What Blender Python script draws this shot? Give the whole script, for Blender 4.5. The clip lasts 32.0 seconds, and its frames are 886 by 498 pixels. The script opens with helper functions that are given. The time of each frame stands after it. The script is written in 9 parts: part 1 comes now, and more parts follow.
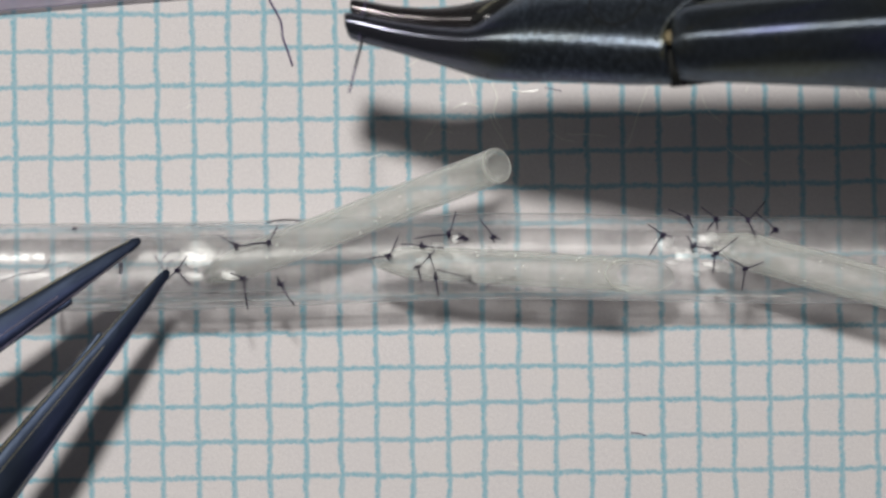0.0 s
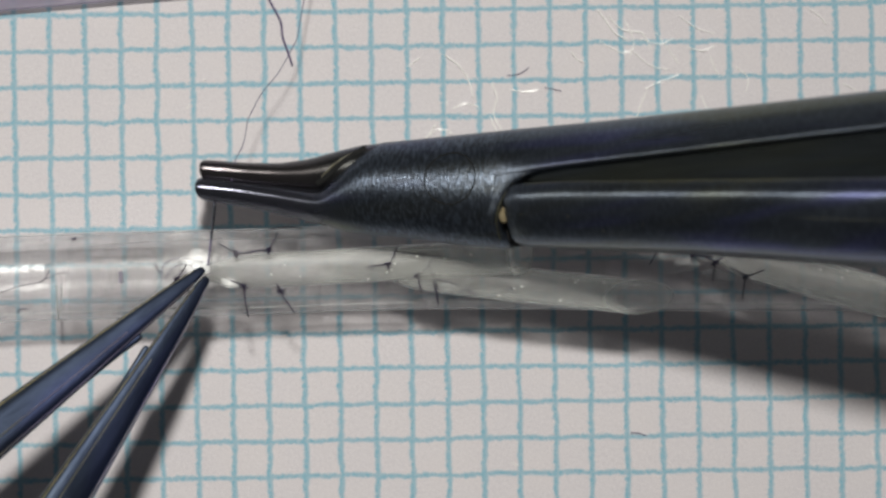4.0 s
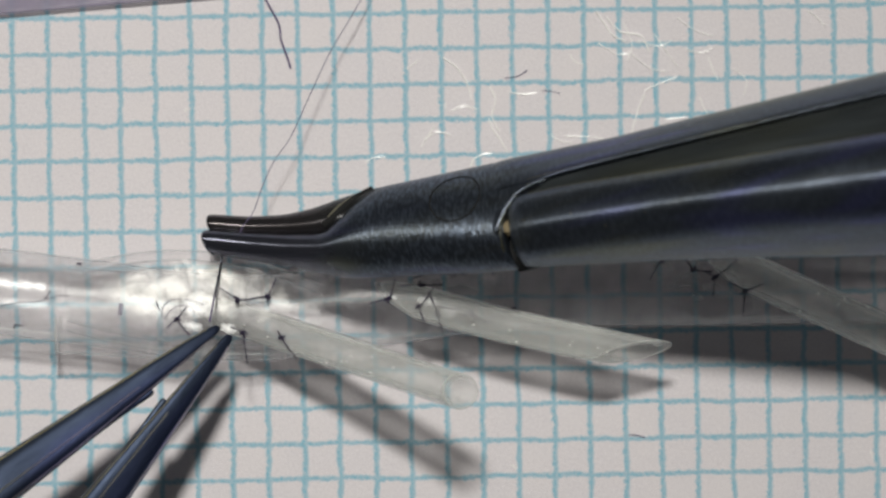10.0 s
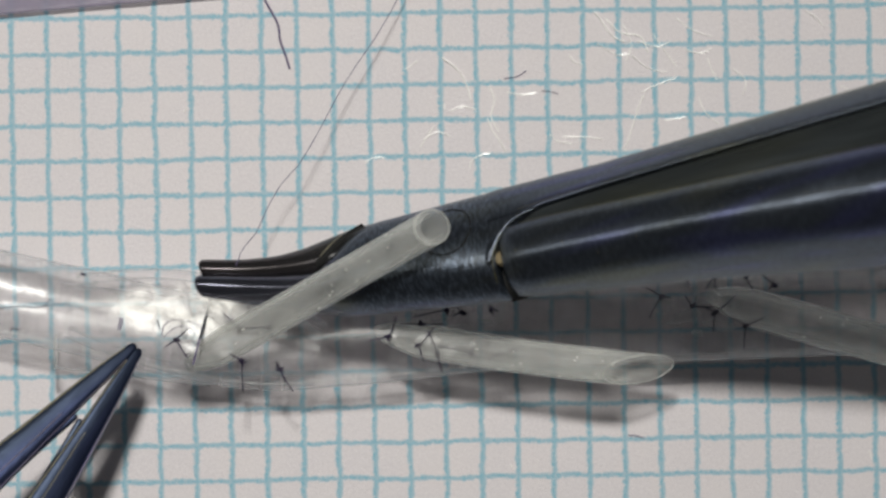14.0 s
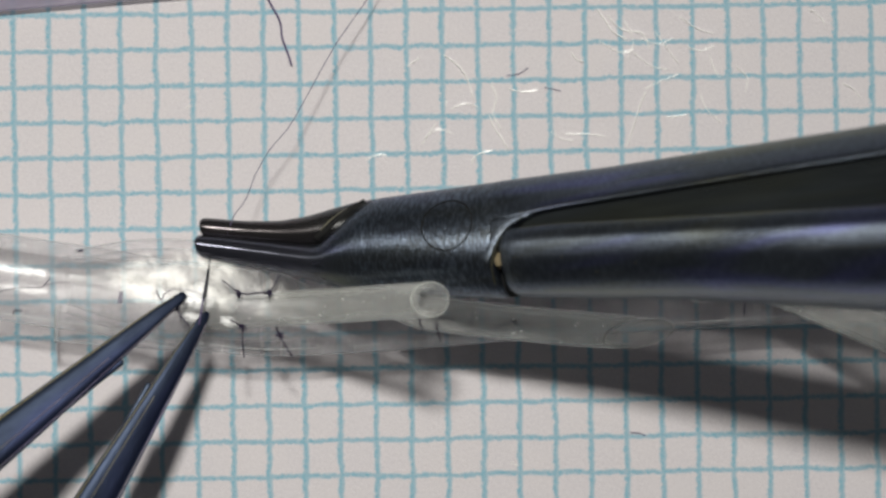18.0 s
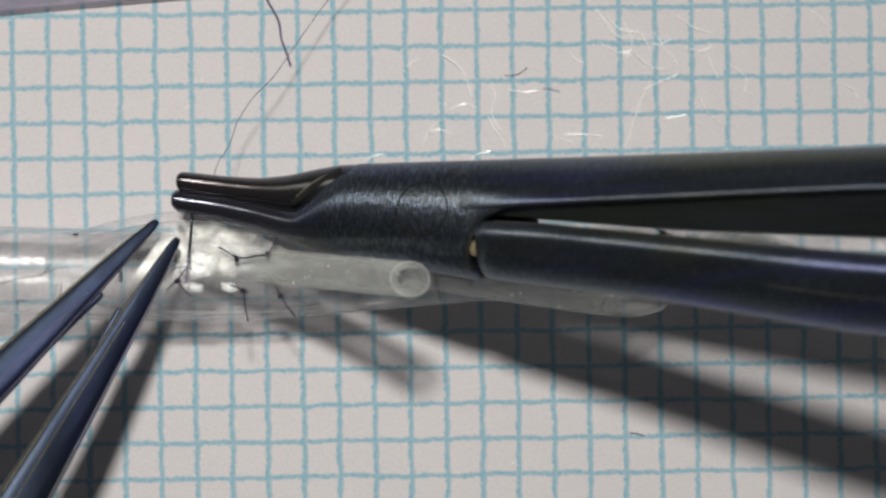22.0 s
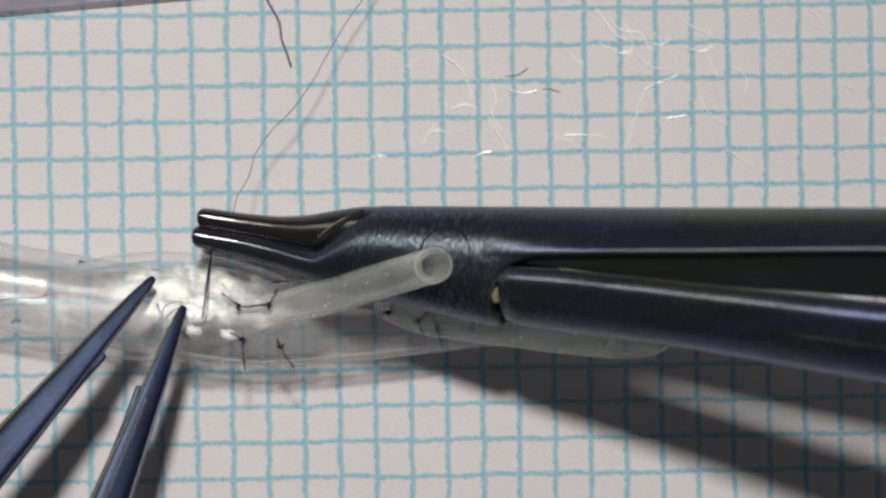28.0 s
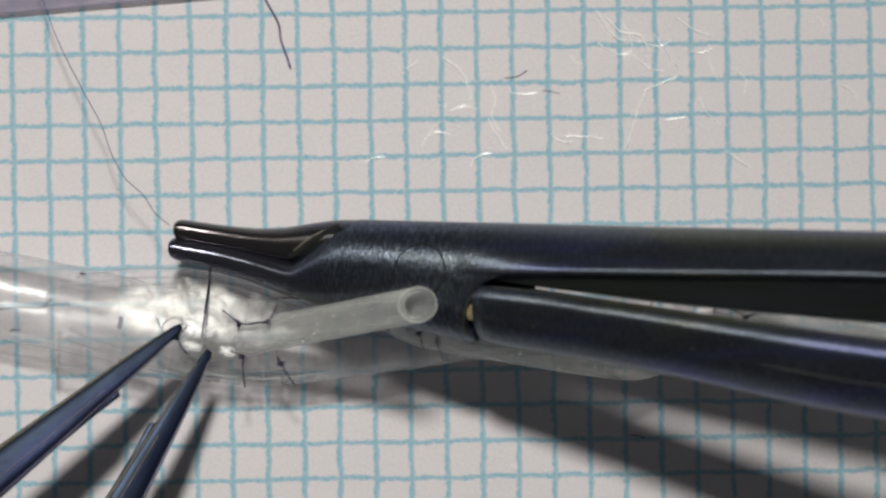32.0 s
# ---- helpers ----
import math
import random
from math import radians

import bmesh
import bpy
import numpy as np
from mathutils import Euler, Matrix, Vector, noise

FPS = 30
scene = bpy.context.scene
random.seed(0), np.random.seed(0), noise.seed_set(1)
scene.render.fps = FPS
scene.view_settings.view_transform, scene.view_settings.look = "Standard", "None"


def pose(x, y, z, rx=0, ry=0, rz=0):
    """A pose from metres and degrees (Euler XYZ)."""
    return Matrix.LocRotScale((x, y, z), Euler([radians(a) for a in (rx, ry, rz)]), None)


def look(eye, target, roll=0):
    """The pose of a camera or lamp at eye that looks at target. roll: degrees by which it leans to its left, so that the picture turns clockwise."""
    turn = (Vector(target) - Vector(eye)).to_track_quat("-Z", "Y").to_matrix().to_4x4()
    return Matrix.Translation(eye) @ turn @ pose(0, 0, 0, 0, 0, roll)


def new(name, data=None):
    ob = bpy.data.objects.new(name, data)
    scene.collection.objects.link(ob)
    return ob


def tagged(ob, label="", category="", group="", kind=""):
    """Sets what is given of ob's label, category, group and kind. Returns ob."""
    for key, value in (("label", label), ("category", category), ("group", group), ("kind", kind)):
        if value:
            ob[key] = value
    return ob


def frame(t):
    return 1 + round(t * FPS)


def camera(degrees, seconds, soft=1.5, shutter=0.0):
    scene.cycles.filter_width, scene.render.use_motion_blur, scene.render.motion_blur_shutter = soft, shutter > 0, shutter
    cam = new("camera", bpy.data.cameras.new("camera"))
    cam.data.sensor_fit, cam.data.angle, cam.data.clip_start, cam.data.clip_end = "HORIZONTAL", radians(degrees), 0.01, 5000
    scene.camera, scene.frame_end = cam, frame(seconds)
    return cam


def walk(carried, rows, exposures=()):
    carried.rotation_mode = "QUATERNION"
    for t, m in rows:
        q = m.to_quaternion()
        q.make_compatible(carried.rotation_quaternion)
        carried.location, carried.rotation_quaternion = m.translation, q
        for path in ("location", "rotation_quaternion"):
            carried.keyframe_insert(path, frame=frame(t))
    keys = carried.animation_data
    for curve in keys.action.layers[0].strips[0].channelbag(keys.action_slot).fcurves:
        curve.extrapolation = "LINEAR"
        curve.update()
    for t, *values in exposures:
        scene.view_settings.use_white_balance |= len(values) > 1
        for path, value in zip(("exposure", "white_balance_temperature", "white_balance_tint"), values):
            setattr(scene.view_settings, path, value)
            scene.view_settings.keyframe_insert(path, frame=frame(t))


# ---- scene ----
cam = camera(7.076, 32.0, soft=2.7)
walk(cam, [(0.0, look((0, 0, 0.2), (0, 0, 0))), (32.0, look((0, 0, 0.2), (0, 0, 0)))])

# ---- light: one gooseneck lamp beyond the paper's far side, dim room ----
world = bpy.data.worlds.new("room_light")
scene.world = world
world.use_nodes = True
world.node_tree.nodes["Background"].inputs[0].default_value = (0.95, 0.97, 1.0, 1)
world.node_tree.nodes["Background"].inputs[1].default_value = 0.045
lamp_data = bpy.data.lights.new("bench_lamp", "AREA")
lamp_data.shape, lamp_data.size, lamp_data.energy = "DISK", 0.024, 0.0385
lamp_data.color = (1.0, 0.985, 0.92)
lamp = new("bench_lamp", lamp_data)
lamp_data.spread = radians(50)
lamp.matrix_world = look((-0.012, 0.105, 0.235), (-0.008, 0.001, 0))
scene.view_settings.exposure = 0.0
scene.cycles.transparent_max_bounces = 32

cam.data.dof.use_dof = True
cam.data.dof.focus_distance = 0.1978
cam.data.dof.aperture_fstop = 75.0

MM = 0.001


# ---- materials ----
def nodes_of(name):
    m = bpy.data.materials.new(name)
    m.use_nodes = True
    return m, m.node_tree.nodes, m.node_tree.links, m.node_tree.nodes["Principled BSDF"]


def mm_coords(n, l, kind="Object"):
    tc, sc = n.new("ShaderNodeTexCoord"), n.new("ShaderNodeVectorMath")
    sc.operation, sc.inputs["Scale"].default_value = "SCALE", 1000.0
    l.new(tc.outputs[kind], sc.inputs[0])
    return sc.outputs[0]


def run_on(n, l, vec):
    """Shifts a section's coordinates by its place along the tube, so that the texture runs on from section to section."""
    info, sep, comb, add = (n.new("ShaderNode" + k) for k in ("ObjectInfo", "SeparateXYZ", "CombineXYZ", "VectorMath"))
    l.new(info.outputs["Location"], sep.inputs[0])
    l.new(math_node(n, l, "MULTIPLY", sep.outputs[0], 1000.0), comb.inputs[0])
    l.new(vec, add.inputs[0])
    l.new(comb.outputs[0], add.inputs[1])
    return add.outputs[0]


def noise_tex(n, l, vec, scale, detail=3, rough=0.55):
    t = n.new("ShaderNodeTexNoise")
    t.inputs["Scale"].default_value, t.inputs["Detail"].default_value, t.inputs["Roughness"].default_value = scale, detail, rough
    l.new(vec, t.inputs["Vector"])
    return t


def math_node(n, l, op, a, b=None, c=None):
    t = n.new("ShaderNodeMath")
    t.operation = op
    for i, v in enumerate((a, b, c)):
        if v is None:
            continue
        if isinstance(v, (int, float)):
            t.inputs[i].default_value = v
        else:
            l.new(v, t.inputs[i])
    return t.outputs[0]


def mix_color(n, l, fac, a, b):
    t = n.new("ShaderNodeMix")
    t.data_type = "RGBA"
    for sock, v in ((t.inputs[0], fac), (t.inputs[6], a), (t.inputs[7], b)):
        if isinstance(v, (int, float)):
            sock.default_value = v
        elif isinstance(v, tuple):
            sock.default_value = (*v, 1)
        else:
            l.new(v, sock)
    return t.outputs[2]


def map_range(n, l, v, a, b, c=0.0, d=1.0):
    t = n.new("ShaderNodeMapRange")
    t.interpolation_type = "SMOOTHSTEP"
    l.new(v, t.inputs[0])
    for i, x in enumerate((a, b, c, d)):
        t.inputs[i + 1].default_value = x
    return t.outputs[0]


def bump(n, l, height, bsdf, strength, dist):
    b = n.new("ShaderNodeBump")
    b.inputs["Strength"].default_value, b.inputs["Distance"].default_value = strength, dist
    l.new(height, b.inputs["Height"])
    l.new(b.outputs[0], bsdf.inputs["Normal"])


def graph_paper_material():
    m, n, l, p = nodes_of("graph_paper")
    mm = mm_coords(n, l)
    # printed lines wander a little and have ragged, speckled edges
    wander, rag, speck = noise_tex(n, l, mm, 1.3, 2), noise_tex(n, l, mm, 8.0, 3, 0.7), noise_tex(n, l, mm, 17.0, 2)
    off = n.new("ShaderNodeVectorMath")
    off.operation = "MULTIPLY_ADD"
    l.new(wander.outputs["Color"], off.inputs[0])
    off.inputs[1].default_value = (0.16, 0.16, 0)
    l.new(mm, off.inputs[2])
    off2 = n.new("ShaderNodeVectorMath")
    off2.operation = "MULTIPLY_ADD"
    l.new(rag.outputs["Color"], off2.inputs[0])
    off2.inputs[1].default_value = (0.17, 0.17, 0)
    l.new(off.outputs[0], off2.inputs[2])
    sep = n.new("ShaderNodeSeparateXYZ")
    l.new(off2.outputs[0], sep.inputs[0])
    masks = []
    for axis, core in ((0, 0.108), (1, 0.096)):
        d = math_node(n, l, "PINGPONG", math_node(n, l, "MULTIPLY", math_node(n, l, "SUBTRACT", sep.outputs[axis], 0.165), 1.0023), 0.5)
        d = math_node(n, l, "ADD", d, math_node(n, l, "MULTIPLY", math_node(n, l, "SUBTRACT", speck.outputs[0], 0.5), 0.10))
        masks.append(map_range(n, l, d, core, core * 0.3))
    line = math_node(n, l, "MAXIMUM", *masks)
    dens = map_range(n, l, rag.outputs[0], 0.3, 0.75, 0.62, 1.0)
    grain, blotch = noise_tex(n, l, mm, 14.0, 4, 0.7), noise_tex(n, l, mm, 0.5, 3)
    base = mix_color(n, l, map_range(n, l, grain.outputs[0], 0.3, 0.7), (0.70, 0.655, 0.685), (0.805, 0.762, 0.782))
    base = mix_color(n, l, map_range(n, l, blotch.outputs[0], 0.35, 0.7, 0.0, 0.35), base, (0.80, 0.745, 0.745))
    ink = mix_color(n, l, speck.outputs[0], (0.15, 0.41, 0.535), (0.27, 0.55, 0.67))
    col = mix_color(n, l, math_node(n, l, "MULTIPLY", line, dens), base, ink)
    l.new(col, p.inputs["Base Color"])
    p.inputs["Roughness"].default_value = 0.75
    p.inputs["Specular IOR Level"].default_value = 0.35
    bump(n, l, noise_tex(n, l, mm, 11.0, 4, 0.75).outputs[0], p, 0.55, 0.00006)
    return m


def steel_material(name, base, rough, brush, relief, joint=None, metal=0.825, hue_share=1.0):
    """Dark steel; where joint gives a stretch of x in millimetres, that stretch is scratched across."""
    m, n, l, p = nodes_of(name)
    mm = mm_coords(n, l)
    st = n.new("ShaderNodeVectorMath")
    st.operation, st.inputs[1].default_value = "MULTIPLY", brush
    l.new(mm, st.inputs[0])
    along = n.new("ShaderNodeVectorMath")
    along.operation, along.inputs[1].default_value = "MULTIPLY", (0.14, 1, 1)
    l.new(mm, along.inputs[0])
    fine, cloud = noise_tex(n, l, st.outputs[0], 6.0, 2, 0.6), noise_tex(n, l, along.outputs[0], 1.3, 4)
    col = mix_color(n, l, map_range(n, l, cloud.outputs[0], 0.3, 0.7), tuple(c * 0.7 for c in base), base)
    # faint straw and violet tints in the steel
    hue = noise_tex(n, l, along.outputs[0], 0.8, 2)
    col = mix_color(n, l, map_range(n, l, hue.outputs[0], 0.52, 0.68, 0.0, 0.55 * hue_share), col, (base[0] * 1.5, base[1] * 1.3, base[2] * 0.55))
    col = mix_color(n, l, map_range(n, l, hue.outputs[0], 0.5, 0.34, 0.0, 0.75 * hue_share), col, (base[0] * 0.95, base[1] * 0.85, base[2] * 1.9))
    p.inputs["Metallic"].default_value = metal
    height = fine.outputs[0]
    rgh = map_range(n, l, cloud.outputs[0], 0.3, 0.75, rough * 0.85, rough * 1.25)
    if joint:
        # ground across its length, so that lights draw out along it
        tan = n.new("ShaderNodeVectorTransform")
        tan.vector_type, tan.convert_from, tan.convert_to = "VECTOR", "OBJECT", "WORLD"
        tan.inputs[0].default_value = (1, 0, 0)
        l.new(tan.outputs[0], p.inputs["Tangent"])
        p.inputs["Anisotropic Rotation"].default_value = 0.0
        sep = n.new("ShaderNodeSeparateXYZ")
        l.new(mm, sep.inputs[0])
        worn = math_node(n, l, "MULTIPLY", map_range(n, l, sep.outputs[0], joint[0], joint[0] + 1.2), map_range(n, l, sep.outputs[0], joint[1] + 1.2, joint[1] - 0.8, 0.4, 1.0))
        height = math_node(n, l, "MULTIPLY", height, math_node(n, l, "MULTIPLY_ADD", worn, 0.6, 0.35))
        rgh = math_node(n, l, "ADD", rgh, math_node(n, l, "MULTIPLY", worn, 0.06))
        # jaws lighter and warmer: their stronger highlights are put into the colour
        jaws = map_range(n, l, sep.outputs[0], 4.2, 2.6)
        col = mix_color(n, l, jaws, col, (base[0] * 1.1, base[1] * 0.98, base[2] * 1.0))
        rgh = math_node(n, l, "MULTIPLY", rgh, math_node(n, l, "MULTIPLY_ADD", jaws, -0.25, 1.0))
        l.new(math_node(n, l, "MULTIPLY_ADD", worn, -0.10, 0.97), p.inputs["Anisotropic"])
        streak = map_range(n, l, fine.outputs[0], 0.42, 0.66)
        col = mix_color(n, l, math_node(n, l, "MULTIPLY", worn, 0.75), col, mix_color(n, l, streak, tuple(c * 0.55 for c in base), (base[0] * 1.35, base[1] * 1.45, base[2] * 1.55)))
    l.new(col, p.inputs["Base Color"])
    l.new(rgh, p.inputs["Roughness"])
    bump(n, l, height, p, 0.6, relief)
    return m


def silicone_material(name, clear, tint, rough, wet=0.026, wavy=0.7, sections=False):
    """Milky clear silicone: part of the light goes straight through, part is scattered, with a wet gloss."""
    m, n, l, p = nodes_of(name)
    mm = mm_coords(n, l)
    if sections:
        mm = run_on(n, l, mm)
    cloud, fine = noise_tex(n, l, mm, 0.9, 3), noise_tex(n, l, mm, 5.0, 3)
    n.remove(p)
    out = n["Material Output"]
    dif, tra, cle, glo = (n.new("ShaderNodeBsdf" + k) for k in ("Diffuse", "Translucent", "Transparent", "Glossy"))
    col = mix_color(n, l, map_range(n, l, fine.outputs[0], 0.35, 0.7), tuple(c * 0.93 for c in tint), tint)
    l.new(col, dif.inputs[0])
    l.new(col, tra.inputs[0])
    glo.inputs["Roughness"].default_value = rough
    bm_ = n.new("ShaderNodeBump")
    bm_.inputs["Strength"].default_value, bm_.inputs["Distance"].default_value = wavy, 0.0001
    l.new(noise_tex(n, l, mm, 0.9, 3).outputs[0], bm_.inputs["Height"])
    l.new(bm_.outputs[0], glo.inputs["Normal"])
    scat, body, whole = (n.new("ShaderNodeMixShader") for _ in range(3))
    scat.inputs[0].default_value = 0.5
    l.new(dif.outputs[0], scat.inputs[1])
    l.new(tra.outputs[0], scat.inputs[2])
    l.new(map_range(n, l, cloud.outputs[0], 0.3, 0.7, clear - 0.05, clear + 0.05), body.inputs[0])
    l.new(scat.outputs[0], body.inputs[1])
    l.new(cle.outputs[0], body.inputs[2])
    lw = n.new("ShaderNodeLayerWeight")
    lw.inputs["Blend"].default_value = 0.5
    l.new(math_node(n, l, "MULTIPLY_ADD", math_node(n, l, "POWER", lw.outputs["Facing"], 3.0), 0.55 if wet else 0.0, wet), whole.inputs[0])
    l.new(body.outputs[0], whole.inputs[1])
    l.new(glo.outputs[0], whole.inputs[2])
    l.new(whole.outputs[0], out.inputs[0])
    return m


def wet_patch_material(name, length, width):
    """A wet film on silicone: its gloss thins out unevenly towards the outline; length and width in millimetres."""
    m, n, l, p = nodes_of(name)
    mm = mm_coords(n, l)
    n.remove(p)
    out = n["Material Output"]
    sep = n.new("ShaderNodeSeparateXYZ")
    l.new(mm, sep.inputs[0])
    cloud, folds = noise_tex(n, l, mm, 0.9, 4, 0.6), noise_tex(n, l, mm, 1.7, 2)
    far = math_node(n, l, "ADD", math_node(n, l, "POWER", math_node(n, l, "ABSOLUTE", math_node(n, l, "DIVIDE", sep.outputs[0], length / 2)), 2.0),
                    math_node(n, l, "POWER", math_node(n, l, "ABSOLUTE", math_node(n, l, "DIVIDE", sep.outputs[1], width / 2)), 2.0))
    far = math_node(n, l, "ADD", far, math_node(n, l, "MULTIPLY", math_node(n, l, "SUBTRACT", cloud.outputs[0], 0.5), 3.2))
    wet = map_range(n, l, far, 1.0, 0.1)
    dif, tra, cle, glo = (n.new("ShaderNodeBsdf" + k) for k in ("Diffuse", "Translucent", "Transparent", "Glossy"))
    dif.inputs[0].default_value = tra.inputs[0].default_value = (0.9, 0.89, 0.86, 1)
    glo.inputs["Color"].default_value = (1.0, 0.98, 0.93, 1)
    glo.inputs["Roughness"].default_value = 0.38
    b = n.new("ShaderNodeBump")
    b.inputs["Strength"].default_value, b.inputs["Distance"].default_value = 0.4, 0.0001
    l.new(folds.outputs[0], b.inputs["Height"])
    l.new(b.outputs[0], glo.inputs["Normal"])
    scat, body, whole = (n.new("ShaderNodeMixShader") for _ in range(3))
    l.new(dif.outputs[0], scat.inputs[1])
    l.new(tra.outputs[0], scat.inputs[2])
    # white scatter puts part of the patch's glare into its colour
    l.new(math_node(n, l, "MULTIPLY", wet, 0.085), body.inputs[0])
    l.new(cle.outputs[0], body.inputs[1])
    l.new(scat.outputs[0], body.inputs[2])
    l.new(math_node(n, l, "MULTIPLY", wet, 0.042), whole.inputs[0])
    l.new(body.outputs[0], whole.inputs[1])
    l.new(glo.outputs[0], whole.inputs[2])
    l.new(whole.outputs[0], out.inputs[0])
    return m


def plain_material(name, base, rough, spec=0.5, scale=6.0, vary=0.35, coat=0.0):
    m, n, l, p = nodes_of(name)
    mm = mm_coords(n, l)
    t = noise_tex(n, l, mm, scale, 3)
    l.new(mix_color(n, l, t.outputs[0], tuple(c * (1 - vary) for c in base), tuple(min(1, c * (1 + vary)) for c in base)), p.inputs["Base Color"])
    p.inputs["Roughness"].default_value, p.inputs["Specular IOR Level"].default_value = rough, spec
    p.inputs["Coat Weight"].default_value, p.inputs["Coat Roughness"].default_value = coat, 0.2
    return m


PAPER = graph_paper_material()
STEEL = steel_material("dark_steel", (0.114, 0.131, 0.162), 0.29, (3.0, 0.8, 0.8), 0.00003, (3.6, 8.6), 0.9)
# the straw tint puts the coloured fringe of the jaw's highlight into the steel
STRAW = steel_material("straw_tinted_steel", (0.106, 0.107, 0.108), 0.28, (1.0, 6.0, 6.0), 0.000012, (90.0, 95.0), 0.9, 0.6)
FACE_STEEL = steel_material("ground_face_steel", (0.122, 0.138, 0.145), 0.31, (1.0, 3.0, 3.0), 0.00001, metal=0.80, hue_share=0.3)
# pale steel for line highlights put into the colour, and for nicks
HIGHLIGHT_NICK = steel_material("highlight_nick_steel", (0.22, 0.22, 0.18), 0.36, (1.0, 1.0, 1.0), 0.00001)
FORCEPS = steel_material("forceps_steel", (0.056, 0.074, 0.122), 0.36, (0.5, 4.0, 4.0), 0.00001, metal=0.88, hue_share=0.3)
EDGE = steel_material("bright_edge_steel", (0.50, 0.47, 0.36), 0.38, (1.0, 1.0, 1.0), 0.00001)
BRASS = plain_material("brass_speck", (0.22, 0.175, 0.10), 0.7)
# near black: the shade of gaps is put into this colour
GROOVE = plain_material("gap_shade", (0.02, 0.02, 0.02), 0.9, 0.1)
SILICONE = silicone_material("clear_silicone", 0.941, (0.82, 0.79, 0.82), 0.36, 0.026, 0.5, True)
BRIGHT_SILICONE = silicone_material("glossy_clear_silicone", 0.935, (0.76, 0.74, 0.76), 0.32, 0.06, 0.5, True)
INNER_SILICONE = silicone_material("inner_silicone", 0.941, (0.82, 0.79, 0.82), 0.5, 0.0, 0.5, True)
SHEER = silicone_material("sheer_silicone", 0.975, (0.84, 0.81, 0.84), 0.36, 0.018, 0.5)
WET = silicone_material("wet_cut_silicone", 0.90, (0.92, 0.92, 0.90), 0.36, 0.055, 0.9)
WET_FILM = wet_patch_material("wet_film", 5.4, 1.9)
RIM = silicone_material("pale_rim", 0.62, (0.95, 0.96, 0.92), 0.35)
MILKY = silicone_material("milky_silicone", 0.795, (0.90, 0.90, 0.87), 0.45, 0.012, 0.3)
MILKY_SCATTER = silicone_material("milky_wall_scatter", 0.86, (0.96, 0.97, 0.93), 0.5, 0.0)
CLEAR_SCATTER = silicone_material("clear_wall_scatter", 0.97, (0.88, 0.86, 0.88), 0.5, 0.0, 0.5, True)
THREAD = plain_material("violet_thread", (0.075, 0.05, 0.15), 0.45, 0.5, 9.0)
BLACK_THREAD = plain_material("dark_violet_thread", (0.022, 0.014, 0.045), 0.5, 0.4, 9.0)
LINT = plain_material("pale_lint", (0.97, 0.96, 0.92), 0.4, 1.0, 9.0, 0.02, 0.5)
BENCH = plain_material("grey_bench", (0.30, 0.31, 0.32), 0.5, 0.4, 0.05)
FILM = silicone_material("violet_film", 0.45, (0.52, 0.47, 0.60), 0.3)


# ---- mesh helpers; lengths in millimetres ----
def part(name, geo, material, parent=None, label=""):
    verts, faces = geo
    me = bpy.data.meshes.new(name)
    me.from_pydata([tuple(c * MM for c in v) for v in verts], [], faces)
    me.materials.append(material)
    me.update()
    for f in me.polygons:
        f.use_smooth = True
    me.set_sharp_from_angle(angle=radians(38))
    ob = new(name, me)
    if parent:
        ob.parent = parent
    if label:
        tagged(ob, label)
    return ob


def thing(name, label, category, group=""):
    return tagged(new(name), label, category, group)


def joined(*geos):
    verts, faces = [], []
    for v, f in geos:
        k = len(verts)
        verts += v
        faces += [tuple(i + k for i in q) for q in f]
    return verts, faces


def bridged(rings, caps=(True, True), closed=False):
    n = len(rings[0])
    verts = [p for r in rings for p in r]
    faces = [(k * n + i, k * n + (i + 1) % n, (k + 1) * n + (i + 1) % n, (k + 1) * n + i) for k in range(len(rings) - 1) for i in range(n)]
    if closed:
        k = len(rings) - 1
        faces += [(k * n + i, k * n + (i + 1) % n, (i + 1) % n, i) for i in range(n)]
    else:
        if caps[0]:
            faces.append(tuple(range(n - 1, -1, -1)))
        if caps[1]:
            faces.append(tuple(range((len(rings) - 1) * n, len(rings) * n)))
    return verts, faces


def loft(sections, n=28, power=2.6, caps=(True, True), lean=lambda x: 0.0):
    """Sections along x: (x, y_low, y_high, z_low, z_high); superellipse outlines, smoothed between;
    lean shears the section, z by y."""
    dense = []
    for (a, b) in zip(sections, sections[1:]):
        for s in range(6):
            f = s / 6
            dense.append(tuple(u + (v - u) * f for u, v in zip(a, b)))
    dense.append(sections[-1])
    for _ in range(2):
        dense = [dense[0]] + [tuple((p + 2 * q + r) / 4 for p, q, r in zip(dense[i - 1], dense[i], dense[i + 1])) for i in range(1, len(dense) - 1)] + [dense[-1]]
    rings = []
    for x, y0, y1, z0, z1 in dense:
        ring = []
        for i in range(n):
            a = 2 * math.pi * i / n
            c, s = math.cos(a), math.sin(a)
            e = 2 / power
            dy = (y1 - y0) * 0.5 * math.copysign(abs(c) ** e, c)
            ring.append((x, (y0 + y1) / 2 + dy, (z0 + z1) / 2 + (z1 - z0) / 2 * math.copysign(abs(s) ** e, s) + lean(x) * dy))
        rings.append(ring)
    return bridged(rings, caps)


def facet_profile(tilts, n=36):
    """Upper outline of a bar, (share of the width, height for a width of 1), from the lean of its surface in degrees at some shares."""
    out, z, last = [], 0.0, None
    for k in range(n + 1):
        share = 0.5 - 0.5 * math.cos(math.pi * k / n)
        slope = -math.tan(radians(float(np.interp(share, [q[0] for q in tilts], [q[1] for q in tilts]))))
        if last:
            z += (slope + last[1]) / 2 * (share - last[0])
        out.append((share, z))
        last = (share, slope)
    top = max(h for _, h in out)
    return [(share, h - top) for share, h in out]


